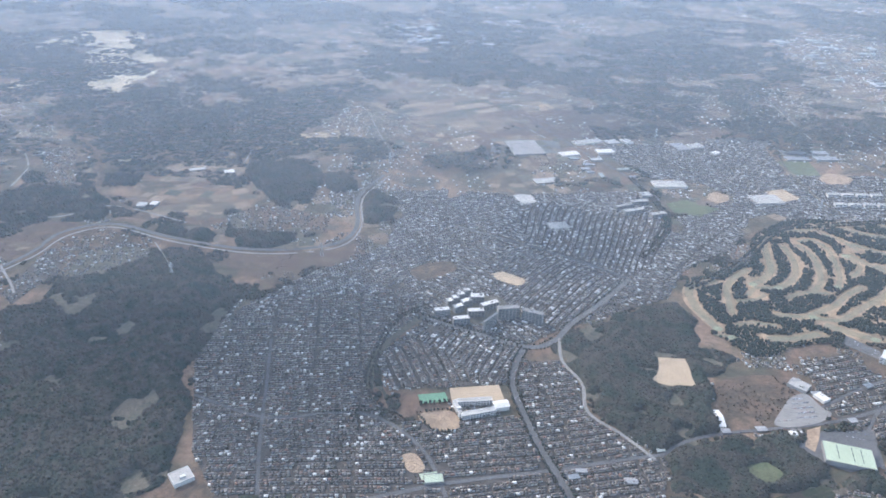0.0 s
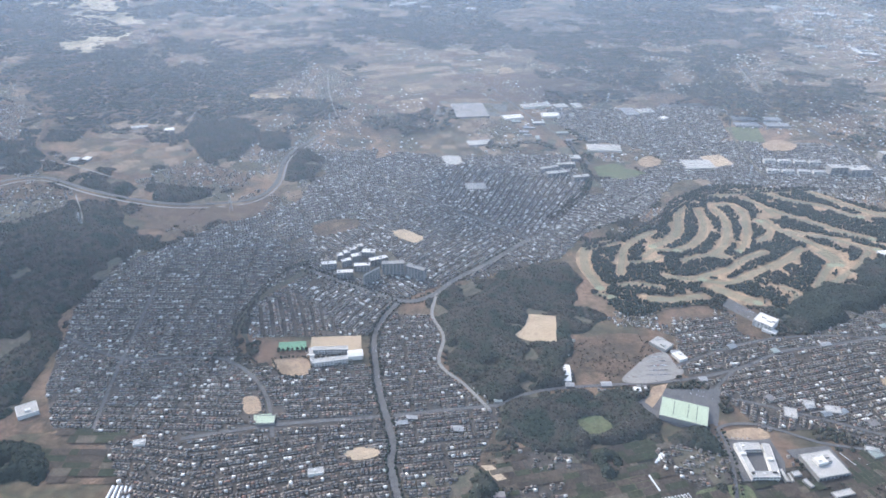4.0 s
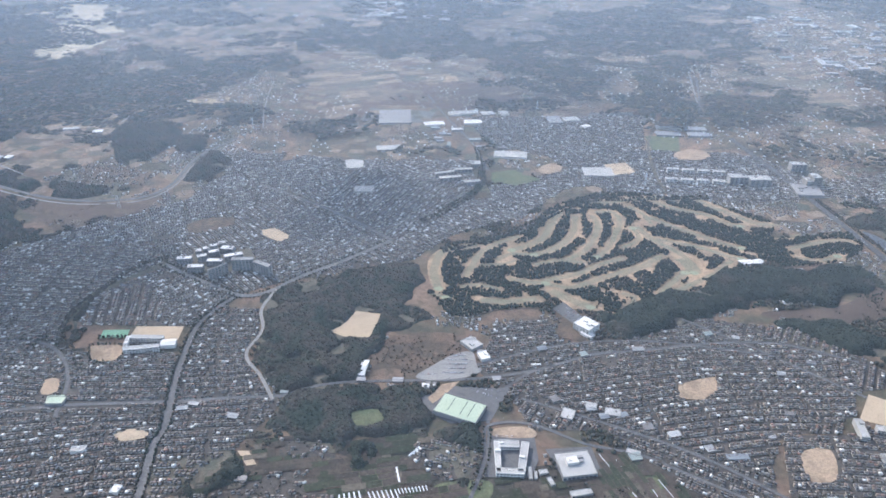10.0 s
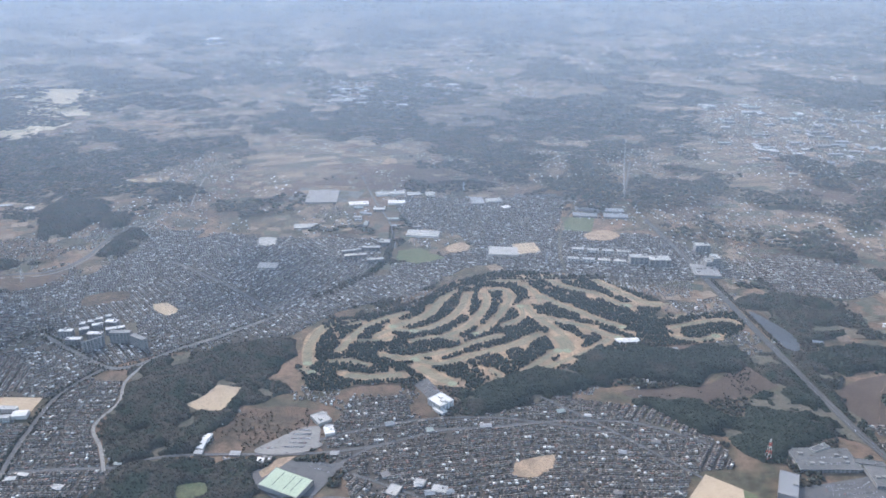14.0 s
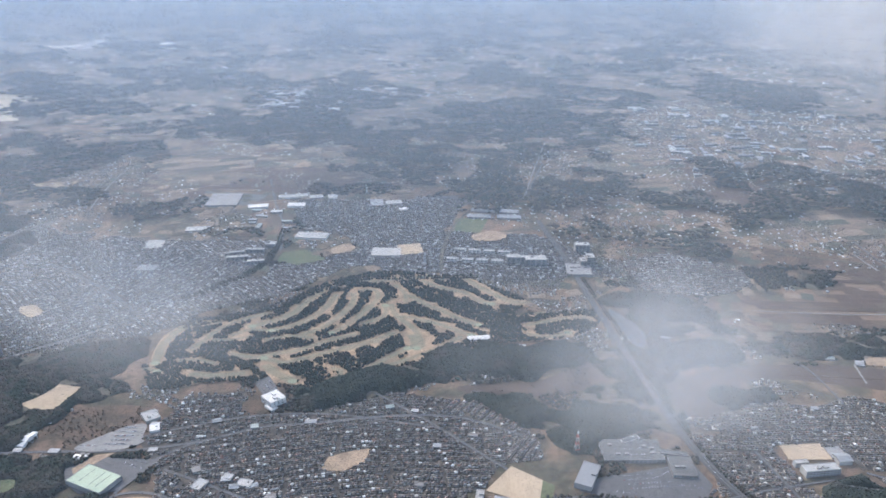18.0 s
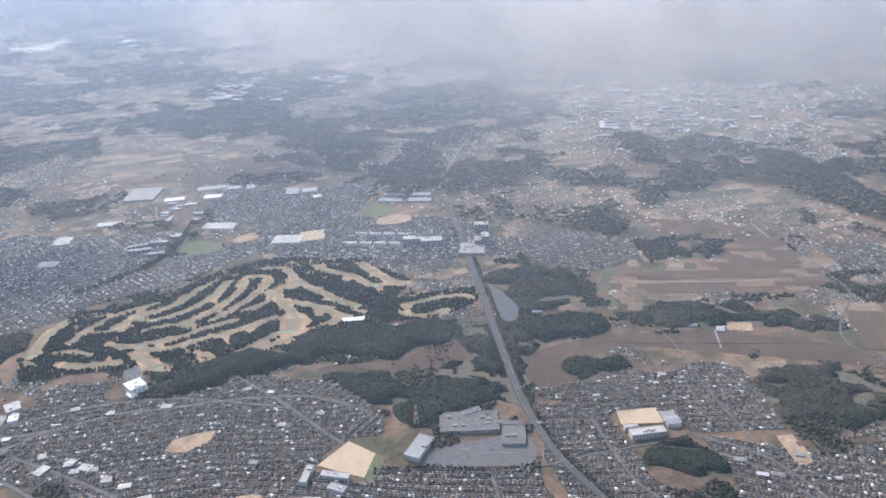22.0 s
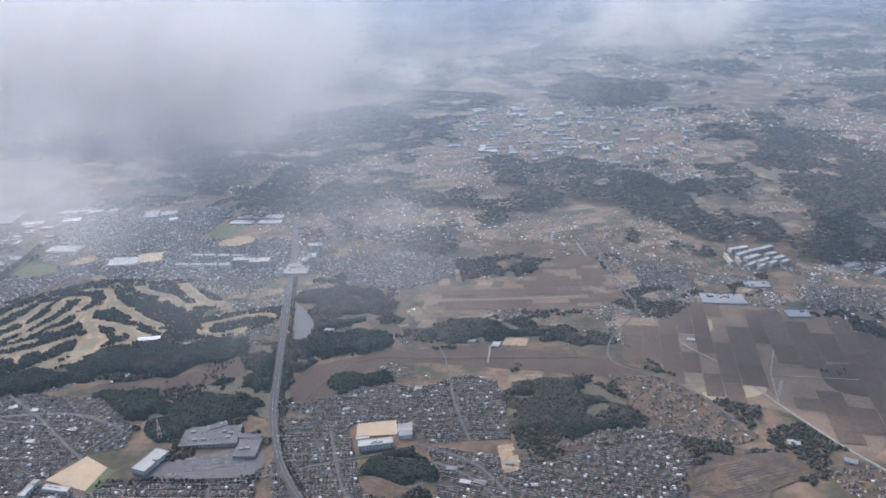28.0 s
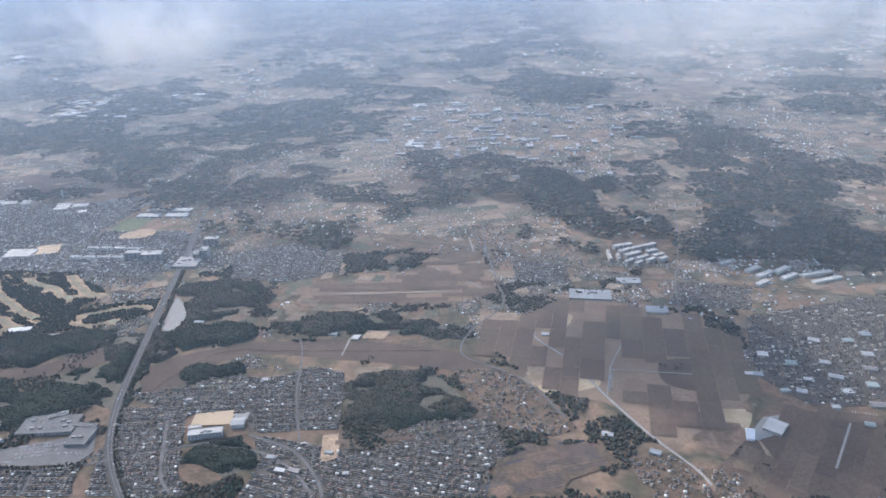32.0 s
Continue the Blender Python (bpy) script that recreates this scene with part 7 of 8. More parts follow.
for o, n in ((FAR_TOWNS[15], 26), (FAR_TOWNS[16], 24), (FAR_TOWNS[17], 26), (FAR_TOWNS[11], 16), (FAR_TOWNS[13], 20), ([(478, 975), (590, 1147), (769, 1147), (843, 979), (685, 834)], 26), ([(72.9, 591.4), (126, 670), (246, 692), (243.9, 577.4)], 10)):
    p = scatter(o, 12 if o[0][1] > 700 else 9, 1.0)
    for x, y in p[rng.permutation(len(p))[:n]]:
        k = max(1.0, y / 520)
        shed(x, y, rng.choice([5, 12, 95]), rng.uniform(5, 11) * k, rng.uniform(2.5, 4.5) * k, 1.5 * k, "white works shed in a far industrial town", "flat", "far works")

# film greenhouses
def tunnel(a, b, wide):
    a, b = Vector(a), Vector(b)
    d = b - a
    ob = thing("greenhouse", a.x, a.y, math.degrees(math.atan2(d.y, d.x)), "arched plastic film greenhouse", "greenhouse", "rows of greenhouses")
    bm, rows = bmesh.new(), []
    for x in (0, d.length):
        rows.append([bm.verts.new((x, wide / 2 * math.cos(t), 0.75 * math.sin(t))) for t in np.linspace(0, math.pi, 8)])
    for k in range(7):
        bm.faces.new((rows[0][k], rows[1][k], rows[1][k + 1], rows[0][k + 1]))
    part("film", bm, PLASTIC, ob)
    for x in (0.02, d.length - 0.02):
        bm = bmesh.new()
        bm.faces.new([bm.verts.new((x, wide / 2 * math.cos(t) * 0.98, 0.73 * math.sin(t))) for t in np.linspace(0, math.pi, 8)])
        part("end_wall", bm, PALE, ob)


for row, n in (([(129.9, 163.8), (139.0, 165.6), (128.5, 168.8), (136.0, 172.0)], 5), ([(143.4, 166.2), (153.5, 170.0), (140.1, 172.0), (150.9, 175.0)], 7), ([(153.6, 172.8), (164.7, 176.2), (152.3, 175.5), (163.5, 179.0)], 9), ([(153.3, 195.4), (158.5, 199.4), (154.8, 198.1), (156.7, 202.0)], 4), ([(-73.9, 152.9), (-64.6, 153.4), (-74.3, 164.1), (-67.1, 164.6)], 5)):
    p = [Vector(q) for q in row]
    for k in range(n):
        s = k / (n - 1)
        a, b = p[0].lerp(p[1], s), p[2].lerp(p[3], s)
        tunnel(a, b, min(1.5, (p[1] - p[0]).length / n * 0.72))
p = [(152.1, 179.3), (149.2, 187.9)]
tunnel(p[0], p[1], 1.6)

# solar farm
def solar_row(a, b):
    a, b = Vector(a), Vector(b)
    d = b - a
    ob = thing("solar_row", a.x, a.y, math.degrees(math.atan2(d.y, d.x)), "long tilted row of dark solar panels", "solar panels", "solar farm")
    bm = bmesh.new()
    v = [bm.verts.new(p) for p in ((0, 0, 0.25), (d.length, 0, 0.25), (d.length, 1.1, 0.6), (0, 1.1, 0.6), (0, 0, 0.2), (d.length, 0, 0.2), (d.length, 1.1, 0.55), (0, 1.1, 0.55))]
    for f in ((0, 1, 2, 3), (7, 6, 5, 4), (0, 4, 5, 1), (1, 5, 6, 2), (2, 6, 7, 3), (3, 7, 4, 0)):
        bm.faces.new([v[k] for k in f])
    part("panel", bm, PANEL, ob)
    for x in np.linspace(0.4, d.length - 0.4, max(2, int(d.length / 6))):
        block("post", (x - 0.05, x + 0.05, 0.5, 0.6, 0, 0.42), STEEL, ob)


for near, far, n in (
    ([(721.4, 274.3), (741.6, 282.6)], [(718.1, 289.1), (738.2, 293.4)], 9), ([(707.0, 268.8), (720.3, 274.2)], [(705.2, 280.6), (717.0, 285.2)], 7), ([(694.3, 280.3), (708.8, 285.1)], [(696.3, 284.2), (707.4, 290.3)], 4),
    ([(690.7, 272.2), (700.8, 277.4)], [(692.1, 275.0), (703.7, 280.0)], 3), ([(686.9, 262.1), (694.2, 266.1)], [(688.0, 264.4), (695.0, 268.9)], 2), ([(698.0, 252.3), (721.4, 258.2)], [(696.0, 257.6), (720.6, 268.9)], 6),
    ([(681.7, 253.3), (694.3, 258.4)], [(683.2, 256.7), (693.7, 261.3)], 3), ([(723.5, 270.0), (744.9, 278.2)], [(723.9, 272.7), (744.3, 280.5)], 2), ([(718.7, 291.1), (735.3, 294.2)], [(719.8, 294.1), (734.3, 297.1)], 2),
):
    for k in range(n):
        s = k / max(1, n - 1)
        solar_row(Vector(near[0]).lerp(Vector(far[0]), s), Vector(near[1]).lerp(Vector(far[1]), s))

# masts
def mast(x, y, high, red=False):
    ob = thing("radio_mast" if red else "pylon", x, y, 20, "red and white lattice radio mast" if red else "grey steel lattice pylon", "mast")
    n, w = 6, high * 0.09
    for k in range(n):
        bm = bmesh.new()
        z0, z1 = high * k / n, high * (k + 1) / n
        w0, w1 = w * (1 - 0.85 * k / n), w * (1 - 0.85 * (k + 1) / n)
        for sx, sy in ((-1, -1), (1, -1), (1, 1), (-1, 1)):
            q = [bm.verts.new((sx * ww + dx, sy * ww + dy, z)) for ww, z in ((w0, z0), (w1, z1)) for dx, dy in ((-0.08, -0.08), (0.08, -0.08), (0.08, 0.08), (-0.08, 0.08))]
            for j in range(4):
                bm.faces.new((q[j], q[(j + 1) % 4], q[4 + (j + 1) % 4], q[4 + j]))
        box(bm, -w1, w1, -w1 - 0.05, -w1 + 0.05, z1 - 0.1, z1)
        box(bm, -w1, w1, w1 - 0.05, w1 + 0.05, z1 - 0.1, z1)
        part("lattice", bm, (RED if k % 2 == 0 else WHITE) if red else STEEL, ob)
    if not red:
        for z, l in ((0.7, 0.16), (0.82, 0.13), (0.94, 0.1)):
            block("cross_arm", (-high * l, high * l, -0.08, 0.08, high * z, high * z + 0.15), STEEL, ob)


mast(*[(405.8, 287.3)][0], 13, True)
for x, y in [(-195.9, 384.9), (-103.3, 418.5), (198, 702), (-69, 606), (288.7, 522.6)] + [(668.8, 556.0), (753.2, 349.9)]:
    mast(x, y, 11)

# ---- cars ----
def car():
    ob = tagged(new("car"), "small parked car with a dark glasshouse", "car", "parked cars")
    block("body", (-0.53, 0.53, -0.21, 0.21, 0.05, 0.24), CAR, ob, bevel=0.04)
    bm = bmesh.new()
    v = [bm.verts.new(p) for p in ((-0.36, -0.2, 0.24), (0.3, -0.2, 0.24), (0.3, 0.2, 0.24), (-0.36, 0.2, 0.24), (-0.26, -0.16, 0.38), (0.16, -0.16, 0.38), (0.16, 0.16, 0.38), (-0.26, 0.16, 0.38))]
    for f in ((4, 5, 6, 7), (0, 1, 5, 4), (1, 2, 6, 5), (2, 3, 7, 6), (3, 0, 4, 7)):
        bm.faces.new([v[k] for k in f])
    part("cabin", bm, DARK, ob)
    for x in (-0.32, 0.32):
        block("axle_wheels", (x - 0.08, x + 0.08, -0.215, 0.215, 0, 0.14), DARK, ob)
    return ob


first = car()
first.scale = (0.8, 0.8, 0.8)
first.matrix_basis = pose(*[(167.6, 274.8)][0], LEVEL[0], 0, 0, 80) @ Matrix.Diagonal((0.8, 0.8, 0.8, 1))
for row, n, turn in (
    ([(164.1, 272.1), (170.1, 273.1)], 11, 80), ([(162.0, 268.2), (171.7, 269.8)], 18, 80), ([(161.7, 264.4), (172.2, 266.1)], 20, 80), ([(161.7, 260.7), (171.8, 262.3)], 20, 80), ([(160.0, 256.9), (171.4, 258.6)], 20, 80), ([(149.4, 253.9), (156.8, 255.3)], 7, 80),
    ([(218.9, 325.9), (230.9, 311.3)], 9, 40), ([(220.7, 328.7), (232.5, 315.1)], 9, 40), ([(222.5, 330.9), (234.0, 318.2)], 9, 40), ([(180.0, 247.3), (191.3, 245.3)], 8, 70), ([(178.7, 244.4), (190.0, 240.8)], 8, 70), ([(190.5, 213.7), (199.5, 214.2)], 9, 90),
    ([(428.3, 270.2), (443.9, 275.1)], 12, 85), ([(427.6, 266.9), (450.2, 273.2)], 16, 85), ([(428.3, 263.8), (453.6, 270.1)], 18, 85), ([(428.9, 260.7), (455.5, 267.1)], 18, 85), ([(444.4, 271.8), (452.4, 278.1)], 7, 85), ([(456.1, 263.5), (465.8, 266.9)], 8, 85), ([(420.7, 258.3), (435.4, 257.6)], 10, 85),
    ([(422.9, 284.8), (445.3, 288.5)], 16, 85), ([(423.7, 289.4), (443.2, 293.5)], 14, 85), ([(455.4, 267.4), (463.0, 268.0)], 6, 85),
    ([(886.7, 343.4), (904.5, 341.7)], 9, 80), ([(884.9, 334.7), (900.1, 331.3)], 9, 80), ([(888.5, 352.4), (901.8, 350.3)], 7, 80), ([(381.5, 244.6), (386.6, 241.7)], 4, 70),
):
    a, b = Vector(row[0]), Vector(row[1])
    on_roof = 2.04 if row[0][1] > 280 and 400 < row[0][0] < 520 else LEVEL[0]
    for k in range(n):
        if rng.random() < 0.85:
            q = a.lerp(b, (k + 0.5) / n)
            copy_thing(first, pose(q.x, q.y, on_roof, 0, 0, turn + rng.normal(0, 3)))

for line, n in (([(415.8, 501.2), (429.1, 443.6), (441.1, 395.3), (452.8, 347.3), (462.3, 312.9), (474.9, 280.5), (488.2, 257.1)], 34), ([(28.5, 228.0), (21.7, 256.5), (18.4, 279.6), (22.5, 300.3)], 12), ([(-27.1, 341.1), (-3.5, 328.7), (28.4, 314.4)], 8), ([(121.7, 244.5), (172.6, 253.5), (207.0, 265.9), (237.3, 284.1)], 8)):
    pts = curve(line, False, 12)
    for k in sorted(rng.choice(len(pts) - 1, min(n, len(pts) - 1), replace=False)):
        p, d = pts[k], pts[k + 1] - pts[k]
        side = Vector((-d.y, d.x)).normalized() * rng.choice([-0.9, 0.9])
        copy_thing(first, pose(p.x + side.x, p.y + side.y, LEVEL[0], 0, 0, math.degrees(math.atan2(d.y, d.x))))

# ---- avenue trees ----
for line, gap, off, low, high in (
    ([*[(50.3, 140.3), (47.9, 149.7), (43.5, 166.3), (38.2, 186.0)], (37.6, 199.1), (28.5, 228.0), (21.7, 256.5), (18.4, 279.6), (22.5, 300.3), (28.4, 314.4)], 1.5, 2.1, 0.45, 0.85), ([(-47.1, 251.2), (-56.6, 270.6), (-57.6, 292.9), (-47.2, 339.3), (-27.1, 356.4)], 1.4, 1.2, 0.5, 1.0), ([(-32.2, 343.4), (-3.5, 328.7), (28.4, 314.4), (45.4, 320.9), (58.0, 339.7), (79.3, 363.8), (106.4, 398.3)], 2.6, 2.5, 0.4, 0.75),
    ([(155.2, 551.2), (155.4, 490.6), (141.0, 455.9), (120.9, 430.3)], 2.0, 1.5, 0.8, 1.5), ([(333.7, 503.6), (275.4, 492.3), (238.3, 481.7), (198.6, 435.0), (173.0, 410.0), (141.5, 388.0)], 2.0, 2.0, 0.8, 1.6), ([(146.8, 584.7), (158.9, 513.4), (150.8, 480.4), (129.6, 447.9)], 2.0, 1.5, 0.7, 1.4),
    ([(-18.7, 223.2), (-33.9, 243.7), (-50.6, 255.3), (-80.3, 253.6)], 1.6, 1.3, 0.4, 0.8), ([(-68.4, 201.0), (-67.7, 221.6), (-64.1, 244.8), (-60.9, 252.5)], 1.6, 1.2, 0.4, 0.8), ([(391.6, 247.5), (419.4, 251.6), (448.0, 251.6), (472.4, 259.8)], 1.6, 1.7, 0.4, 0.8), ([(417.0, 513.0), (434.3, 443.9), (445.8, 395.6), (457.1, 347.6), (466.4, 313.1), (478.3, 280.8), (491.7, 257.4), (507.5, 235.8)], 1.6, 0.9, 0.5, 1.0),
):
    pts, row = curve(line, False, 8), []
    for a, b in zip(pts[:-1], pts[1:]):
        d = b - a
        n = Vector((-d.y, d.x)).normalized()
        for s in np.arange(0, d.length, gap):
            for way in (-1, 1):
                if rng.random() < 0.85:
                    q = a + d.normalized() * (s + rng.uniform(-0.4, 0.4)) + n * way * (off + rng.uniform(-0.3, 0.3))
                    row.append((q.x, q.y))
    crowns("avenue_trees", row, low, high, MIXED, "dark winter trees lining an avenue", "trees")

# ---- single trees ----
def tree(seed, material, label):
    ob = tagged(new("tree"), label, "tree", "street and park trees")
    bm = bmesh.new()
    bmesh.ops.create_cone(bm, segments=6, radius1=0.14, radius2=0.06, depth=1.2, cap_ends=False, matrix=Matrix.Translation((0, 0, 0.6)))
    part("trunk", bm, BARK, ob)
    r, vs, fs, n = random.Random(seed), [], [], 0
    for k in range(7):
        v, f = BLOBS[r.randrange(12)]
        s = r.uniform(0.35, 0.6)
        vs.append(v * s + (r.uniform(-0.55, 0.55), r.uniform(-0.55, 0.55), r.uniform(0.9, 2.0)))
        fs.append(f + n)
        n += len(v)
    crown = new("crown", mesh_from("crown", np.concatenate(vs), np.concatenate(fs), [material], smooth=True))
    crown.parent = ob
    return ob


sorts = [tree(1, PINE, "dark evergreen tree with an uneven crown"), tree(2, MIXED, "half-bare winter tree in a row"), tree(3, PINE, "dark pine with a clumped crown"), tree(4, BARE, "leafless brown tree beside a road")]
spots = []
for line, gap, off in (([(37.6, 199.1), (28.5, 228.0), (21.7, 256.5), (18.4, 279.6), (22.5, 300.3)], 3.2, 2.6), ([(-32.2, 343.4), (-3.5, 328.7), (28.4, 314.4)], 3.6, 2.2), ([(-31.2, 253.0), (-14.6, 255.9), (-9.0, 243.1), (-22.1, 239.8), (-31.2, 253.0)], 2.0, 0.0), ([(-29.4, 260.1), (-14.7, 262.8)], 2.2, 0.4), ([(391.6, 247.5), (419.3, 252.1), (448.0, 251.6), (472.4, 259.3)], 3.0, 1.9), ([(186.4, 218.9), (187.0, 197.6), (184.1, 177.3)], 2.4, 1.6), ([(410.6, 252.3), (444.7, 253.9)], 2.2, 0.0)):
    pts = curve(line, False, 8)
    left = 0.0
    for a, b in zip(pts[:-1], pts[1:]):
        d = b - a
        n = Vector((-d.y, d.x)).normalized()
        while left < d.length:
            q = a + d.normalized() * left
            spots += [q + n * off] if off == 0 else [q + n * off, q - n * off]
            left += gap * rng.uniform(0.8, 1.3)
        left -= d.length
spots += [Vector(p) for p in scatter([(246.3, 350.7), (272.0, 341.4), (267.0, 328.3), (241.2, 330.7)], 3.0, 0.6)]
for k, q in enumerate(spots[:290]):
    s = rng.uniform(0.6, 1.1)
    m = pose(q.x, q.y, 0, 0, 0, rng.uniform(0, 360))
    if k < 4:
        sorts[k].matrix_basis = m
    else:
        copy_thing(sorts[int(rng.integers(4))], m).scale = (s, s, s)

# far dome by the lake
x, y = [(-586, 1828)][0]
ob = thing("dome", x, y, 0, "far white stadium dome beside a lake", "stadium")
bm = bmesh.new()
bmesh.ops.create_uvsphere(bm, u_segments=24, v_segments=10, radius=1)
bmesh.ops.delete(bm, geom=[v for v in bm.verts if v.co.z < -0.01], context="VERTS")
bmesh.ops.scale(bm, vec=(26, 40, 14), verts=bm.verts)
part("roof", bm, WHITE, ob)

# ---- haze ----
# Upright see-through sheets that imitate the veil of lit air over the land.
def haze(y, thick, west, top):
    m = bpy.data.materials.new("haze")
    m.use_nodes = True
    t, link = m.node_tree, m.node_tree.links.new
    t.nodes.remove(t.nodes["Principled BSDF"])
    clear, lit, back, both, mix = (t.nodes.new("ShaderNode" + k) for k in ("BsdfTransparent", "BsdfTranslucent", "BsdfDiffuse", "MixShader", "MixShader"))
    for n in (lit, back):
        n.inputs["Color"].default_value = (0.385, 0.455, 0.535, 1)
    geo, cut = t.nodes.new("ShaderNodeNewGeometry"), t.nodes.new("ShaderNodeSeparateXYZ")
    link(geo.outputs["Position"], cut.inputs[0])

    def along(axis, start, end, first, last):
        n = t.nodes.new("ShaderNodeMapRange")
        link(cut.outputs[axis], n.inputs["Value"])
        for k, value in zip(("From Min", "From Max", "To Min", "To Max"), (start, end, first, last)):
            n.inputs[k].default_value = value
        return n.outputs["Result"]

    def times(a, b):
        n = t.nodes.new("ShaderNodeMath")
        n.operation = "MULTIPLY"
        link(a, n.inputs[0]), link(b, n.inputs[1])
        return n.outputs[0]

    # More opaque westward: the glow on the sun's side is put into the sheet.
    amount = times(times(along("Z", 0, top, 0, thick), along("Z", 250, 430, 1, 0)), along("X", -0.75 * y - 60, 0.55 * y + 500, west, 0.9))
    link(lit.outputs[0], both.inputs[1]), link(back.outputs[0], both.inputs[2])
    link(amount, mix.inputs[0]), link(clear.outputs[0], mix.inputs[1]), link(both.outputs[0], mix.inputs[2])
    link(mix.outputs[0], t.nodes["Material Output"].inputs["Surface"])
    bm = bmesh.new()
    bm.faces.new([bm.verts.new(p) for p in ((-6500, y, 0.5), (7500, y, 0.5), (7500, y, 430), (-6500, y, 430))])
    tagged(part("haze", bm, m), "upright blue sheet painted as winter haze", "haze", kind="stuff")


# y and opacity of each painted haze sheet, set fainter close by
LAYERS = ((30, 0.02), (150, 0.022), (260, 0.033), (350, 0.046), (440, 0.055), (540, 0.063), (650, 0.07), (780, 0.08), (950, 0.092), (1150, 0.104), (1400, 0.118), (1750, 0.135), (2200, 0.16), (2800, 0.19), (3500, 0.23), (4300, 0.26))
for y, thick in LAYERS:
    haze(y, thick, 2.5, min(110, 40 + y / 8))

# ---- clouds ----
def cloud_stuff(name, dense, ragged):
    """Soft vapour: thins out from the middle of each puff to nothing at its rim, broken up by noise."""
    m = bpy.data.materials.new(name)
    m.use_nodes = True
    t, link = m.node_tree, m.node_tree.links.new
    t.nodes.remove(t.nodes["Principled BSDF"])
    add = lambda kind: t.nodes.new("ShaderNode" + kind)
    where, info, far, soft, shift, noise_node, tear, amount, clear, lit, back, both, mix = (add(k) for k in ("TexCoord", "ObjectInfo", "VectorMath", "MapRange", "VectorMath", "TexNoise", "MapRange", "Math", "BsdfTransparent", "BsdfTranslucent", "BsdfDiffuse", "MixShader", "MixShader"))
    far.operation, shift.operation, amount.operation = "LENGTH", "ADD", "MULTIPLY"
    link(where.outputs["Object"], far.inputs[0])
    link(far.outputs["Value"], soft.inputs["Value"])
    soft.interpolation_type = "SMOOTHERSTEP"
    soft.inputs["From Min"].default_value, soft.inputs["From Max"].default_value = 1.0, 0.0
    soft.inputs["To Max"].default_value = dense
    link(where.outputs["Object"], shift.inputs[0]), link(info.outputs["Location"], shift.inputs[1])
    link(shift.outputs["Vector"], noise_node.inputs["Vector"])
    noise_node.inputs["Scale"].default_value, noise_node.inputs["Detail"].default_value = 1.5, 5
    link(noise_node.outputs["Fac"], tear.inputs["Value"])
    tear.interpolation_type = "SMOOTHERSTEP"
    tear.inputs["From Min"].default_value, tear.inputs["From Max"].default_value = ragged, 0.62
    link(soft.outputs["Result"], amount.inputs[0]), link(tear.outputs["Result"], amount.inputs[1])
    for n in (lit, back):
        n.inputs["Color"].default_value = (0.62, 0.62, 0.615, 1)
    link(lit.outputs[0], both.inputs[1]), link(back.outputs[0], both.inputs[2])
    link(amount.outputs[0], mix.inputs[0]), link(clear.outputs[0], mix.inputs[1]), link(both.outputs[0], mix.inputs[2])
    link(mix.outputs[0], t.nodes["Material Output"].inputs["Surface"])
    return m


VAPOUR, WISP, VEIL = cloud_stuff("cloud", 0.3, 0.28), cloud_stuff("wisp", 0.26, 0.26), cloud_stuff("veil", 0.13, 0.2)


def puff_mesh(material):
    """A shallow bowl of vapour, one metre in radius."""
    bm = bmesh.new()
    rings = [[bm.verts.new((r * math.cos(a), 0.02 * r * r, r * math.sin(a))) for a in np.linspace(0, 2 * math.pi, 20, endpoint=False)] for r in (0.35, 0.7, 1.0)]
    mid = bm.verts.new((0, 0, 0))
    for k in range(20):
        j = (k + 1) % 20
        bm.faces.new((mid, rings[0][k], rings[0][j]))
        for a, b in zip(rings[:-1], rings[1:]):
            bm.faces.new((a[k], b[k], b[j], a[j]))
    me = bpy.data.meshes.new("puff")
    bm.to_mesh(me)
    bm.free()
    me.materials.append(material)
    return me


PUFFS = {m.name: puff_mesh(m) for m in (VAPOUR, WISP, VEIL)}


def cloud(x0, x1, y, z, size, count, material, label, deep=18, seed=1):
    r = random.Random(seed)
    ob = thing("cloud", (x0 + x1) / 2, y, 0, label, "cloud", "low clouds", z)
    for k in range(count):
        p = new("puff", PUFFS[material.name])
        p.parent = ob
        s = size * r.uniform(0.7, 1.25)
        p.matrix_basis = pose((k + 0.5) / count * (x1 - x0) - (x1 - x0) / 2 + r.uniform(-4, 4), ((k * 7) % count / count - 0.5) * 2 * deep, r.uniform(-0.35, 0.35) * size, 0, r.uniform(0, 360), 0) @ Matrix.Diagonal((s * r.uniform(0.95, 1.25), s, s * r.uniform(0.85, 1), 1))


cloud(105, 140, -17, 232, 5.5, 16, WISP, "thin grey cloud drifting beside the flight", seed=3, deep=3)
cloud(418, 520, 92, 244, 26, 42, VAPOUR, "grey-white cloud with a ragged base", seed=4)
cloud(464, 571, 70, 231, 17.0, 40, VAPOUR, "grey-white cloud with a ragged base", seed=5, deep=14)
cloud(527, 580, 44, 235, 15.0, 34, VAPOUR, "thick grey-white cloud with a ragged base", seed=15, deep=10)
cloud(545, 562, 1, 226, 9.0, 4, VEIL, "grey veil trailing from a cloud", seed=16, deep=4)
cloud(537, 558, -3, 219, 9.5, 4, VEIL, "thin veil hanging below a cloud", seed=6, deep=4)
cloud(528, 577, 44, 230, 15.0, 12, VAPOUR, "thick bright cloud bank", seed=17, deep=9)
cloud(555, 572, 5, 229, 8.0, 13, WISP, "ragged skirt of a bright cloud bank", seed=18, deep=4)
cloud(575, 598, 9, 224, 10.0, 4, VEIL, "thin veil below a cloud bank", seed=24, deep=4)
cloud(616, 639, 90, 234, 9.0, 16, VAPOUR, "small pale cloud with soft edges", seed=7, deep=6)
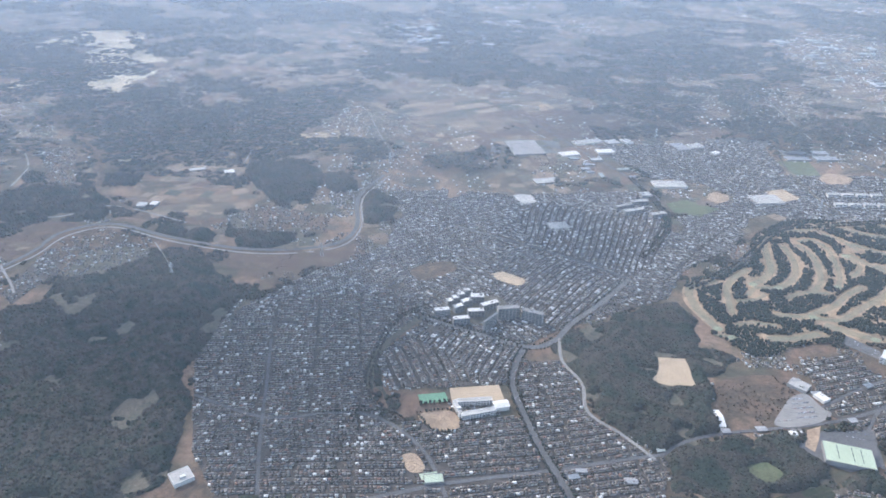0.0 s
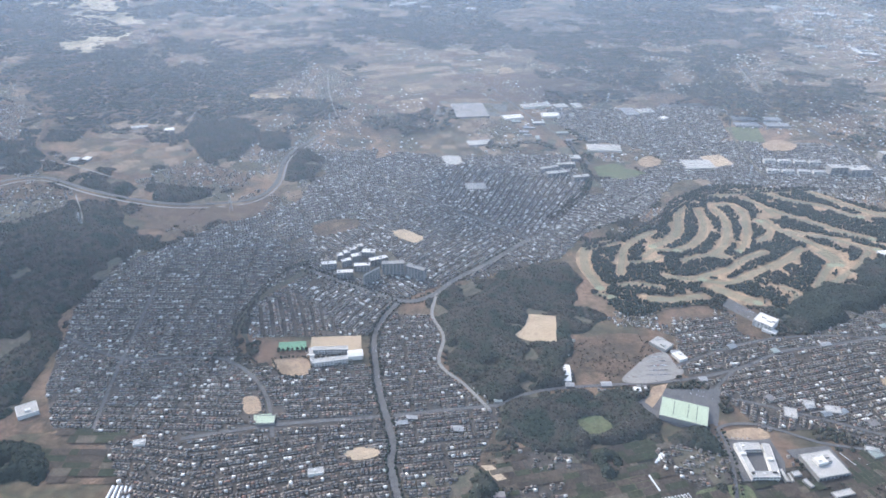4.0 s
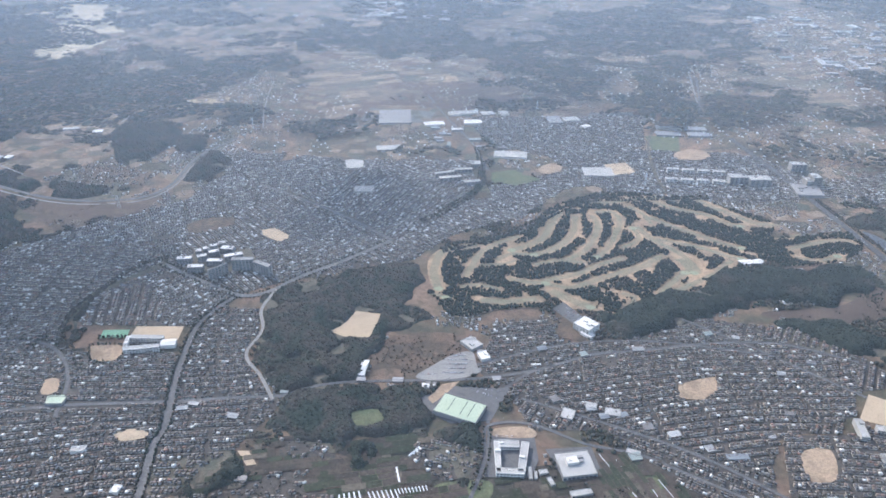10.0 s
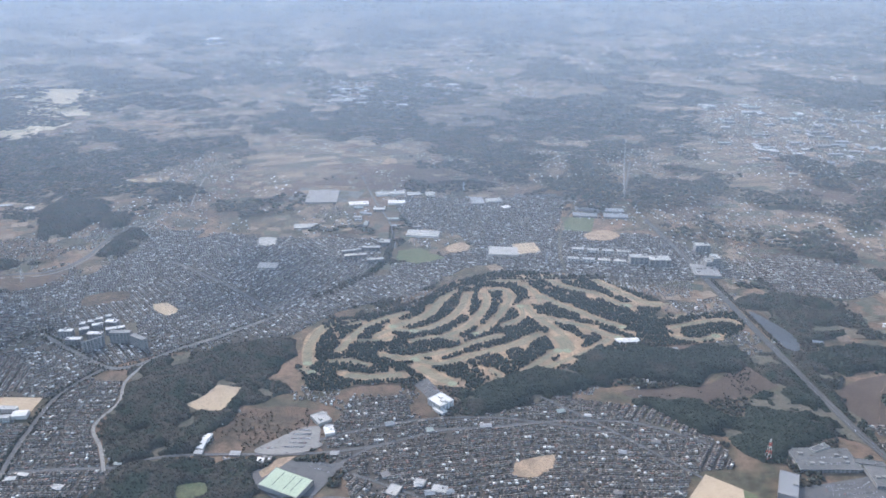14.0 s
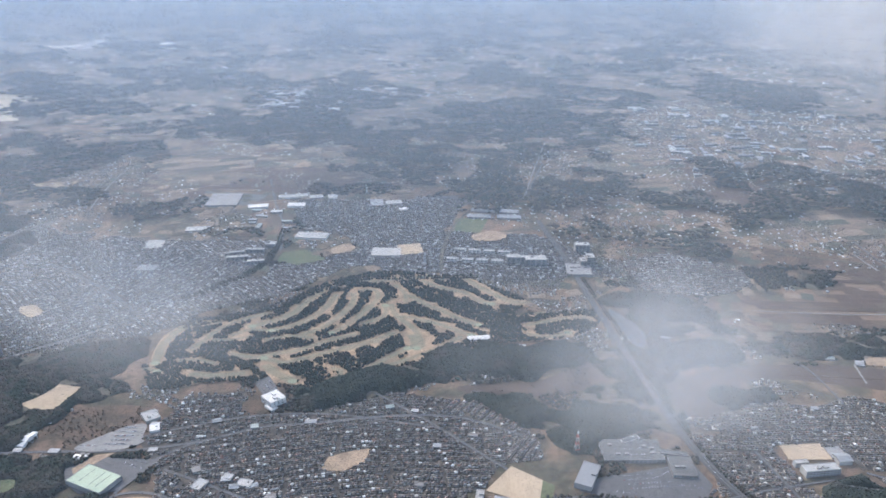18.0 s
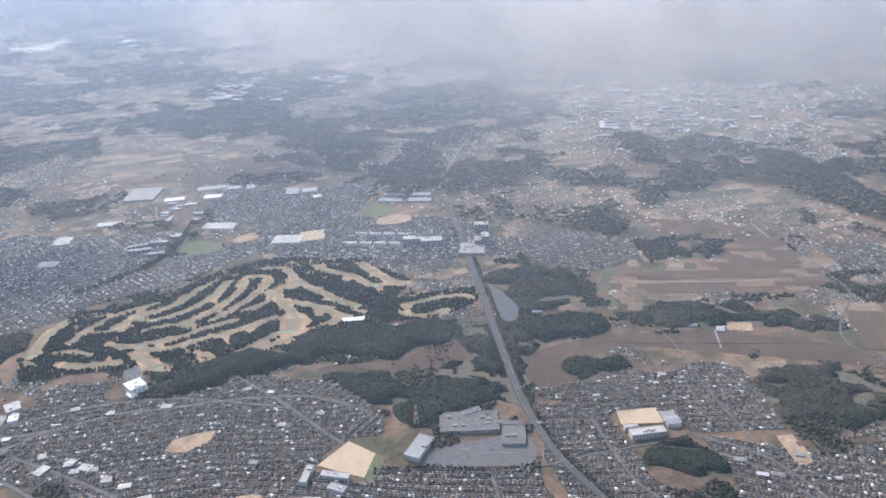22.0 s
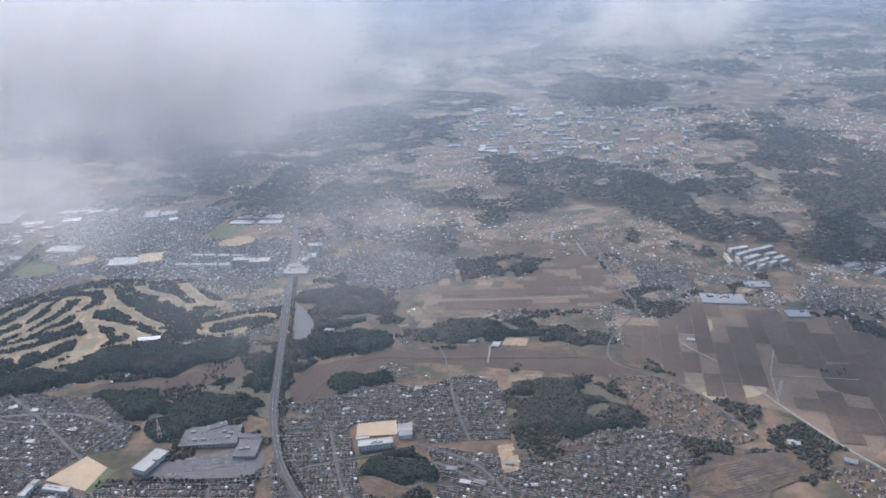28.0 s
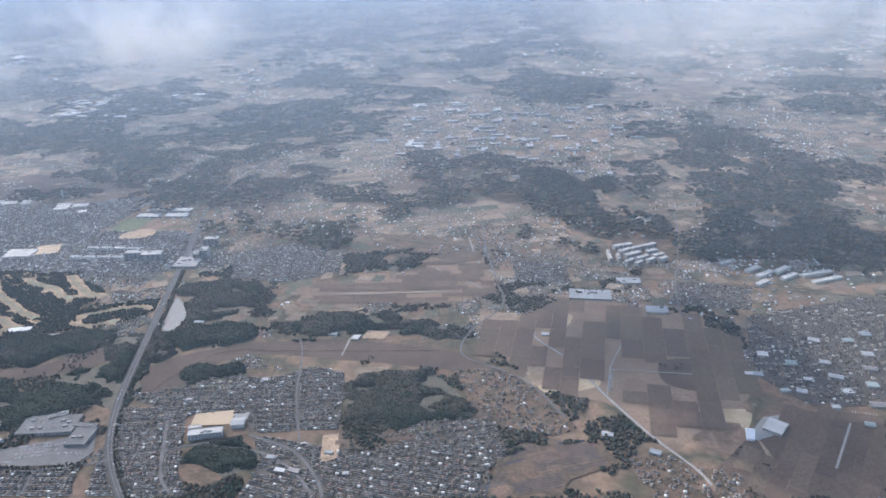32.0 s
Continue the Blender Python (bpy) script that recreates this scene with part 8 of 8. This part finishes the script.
cloud(576, 613, 74, 231, 15.0, 4, WISP, "pale thin cloud with soft edges", seed=19, deep=8)
cloud(710, 760, 93, 237, 14.0, 12, WISP, "pale thin cloud with soft edges", seed=8, deep=8)
cloud(380, 390, -24, 230, 4.4, 10, VEIL, "shred of cloud below the flight", seed=9, deep=1.5)
cloud(379, 389, -22, 231, 4.4, 7, VEIL, "shred of cloud below the flight", seed=25, deep=1.5)
cloud(362, 369, -26, 234, 4.0, 7, VEIL, "thin shred of cloud beside the flight", seed=20, deep=1.5)


# higher clouds, whose shade lies on the land
def cloud_body(name, thick):
    m = bpy.data.materials.new(name)
    m.use_nodes = True
    t, link = m.node_tree, m.node_tree.links.new
    t.nodes.remove(t.nodes["Principled BSDF"])
    clear, lit, mix = (t.nodes.new("ShaderNode" + k) for k in ("BsdfTransparent", "BsdfDiffuse", "MixShader"))
    lit.inputs["Color"].default_value, mix.inputs[0].default_value = (0.85, 0.86, 0.88, 1), thick
    link(clear.outputs[0], mix.inputs[1]), link(lit.outputs[0], mix.inputs[2])
    link(mix.outputs[0], t.nodes["Material Output"].inputs["Surface"])
    return m


THIN, MIDDLING, THICK = cloud_body("thin_high_cloud", 0.12), cloud_body("middling_high_cloud", 0.2), cloud_body("thick_high_cloud", 0.8)


def high_cloud(x, y, wide, deep, count, seed, material=THIN):
    """A heap of flattened lumps above the flight, standing between the sun and the place x, y."""
    r, up = random.Random(seed), 340
    away = SUN_WAY * (up / math.tan(SUN_UP))
    ob = thing("cloud", x + away.x, y + away.y, 0, "fair-weather cloud high above the land", "cloud", "high clouds", up)
    for k in range(count):
        bm = bmesh.new()
        bmesh.ops.create_icosphere(bm, subdivisions=3, radius=1)
        for v in bm.verts:
            v.co *= 1 + 0.35 * noise.noise(v.co * 1.7 + Vector((k, seed, 0)))
        a, d = r.uniform(0, 6.28), math.sqrt(r.random())
        s = r.uniform(0.3, 0.5)
        bmesh.ops.transform(bm, matrix=Matrix.Translation((d * wide * 0.6 * math.cos(a), d * deep * 0.6 * math.sin(a), r.uniform(-5, 12))) @ Matrix.Diagonal((wide * s, deep * s, 14, 1)), verts=bm.verts)
        part("lump", bm, material, ob)


high_cloud(-102.8, 304.2, 95, 90, 22, 21, MIDDLING)
high_cloud(65.5, 456.2, 60, 70, 14, 22, MIDDLING)
high_cloud(-187.5, 318.1, 90, 70, 16, 23, MIDDLING)
high_cloud(800, 402, 100, 95, 34, 2, MIDDLING)
high_cloud(*[(851.8, 296.3)][0], 60, 40, 14, 12, THICK)
high_cloud(*[(209, 768)][0], 200, 90, 8, 3)
high_cloud(*[(937, 601)][0], 110, 80, 16, 5, THICK)
high_cloud(*[(222, 1034)][0], 260, 120, 8, 7)
high_cloud(*[(241, 1084)][0], 260, 120, 8, 8)
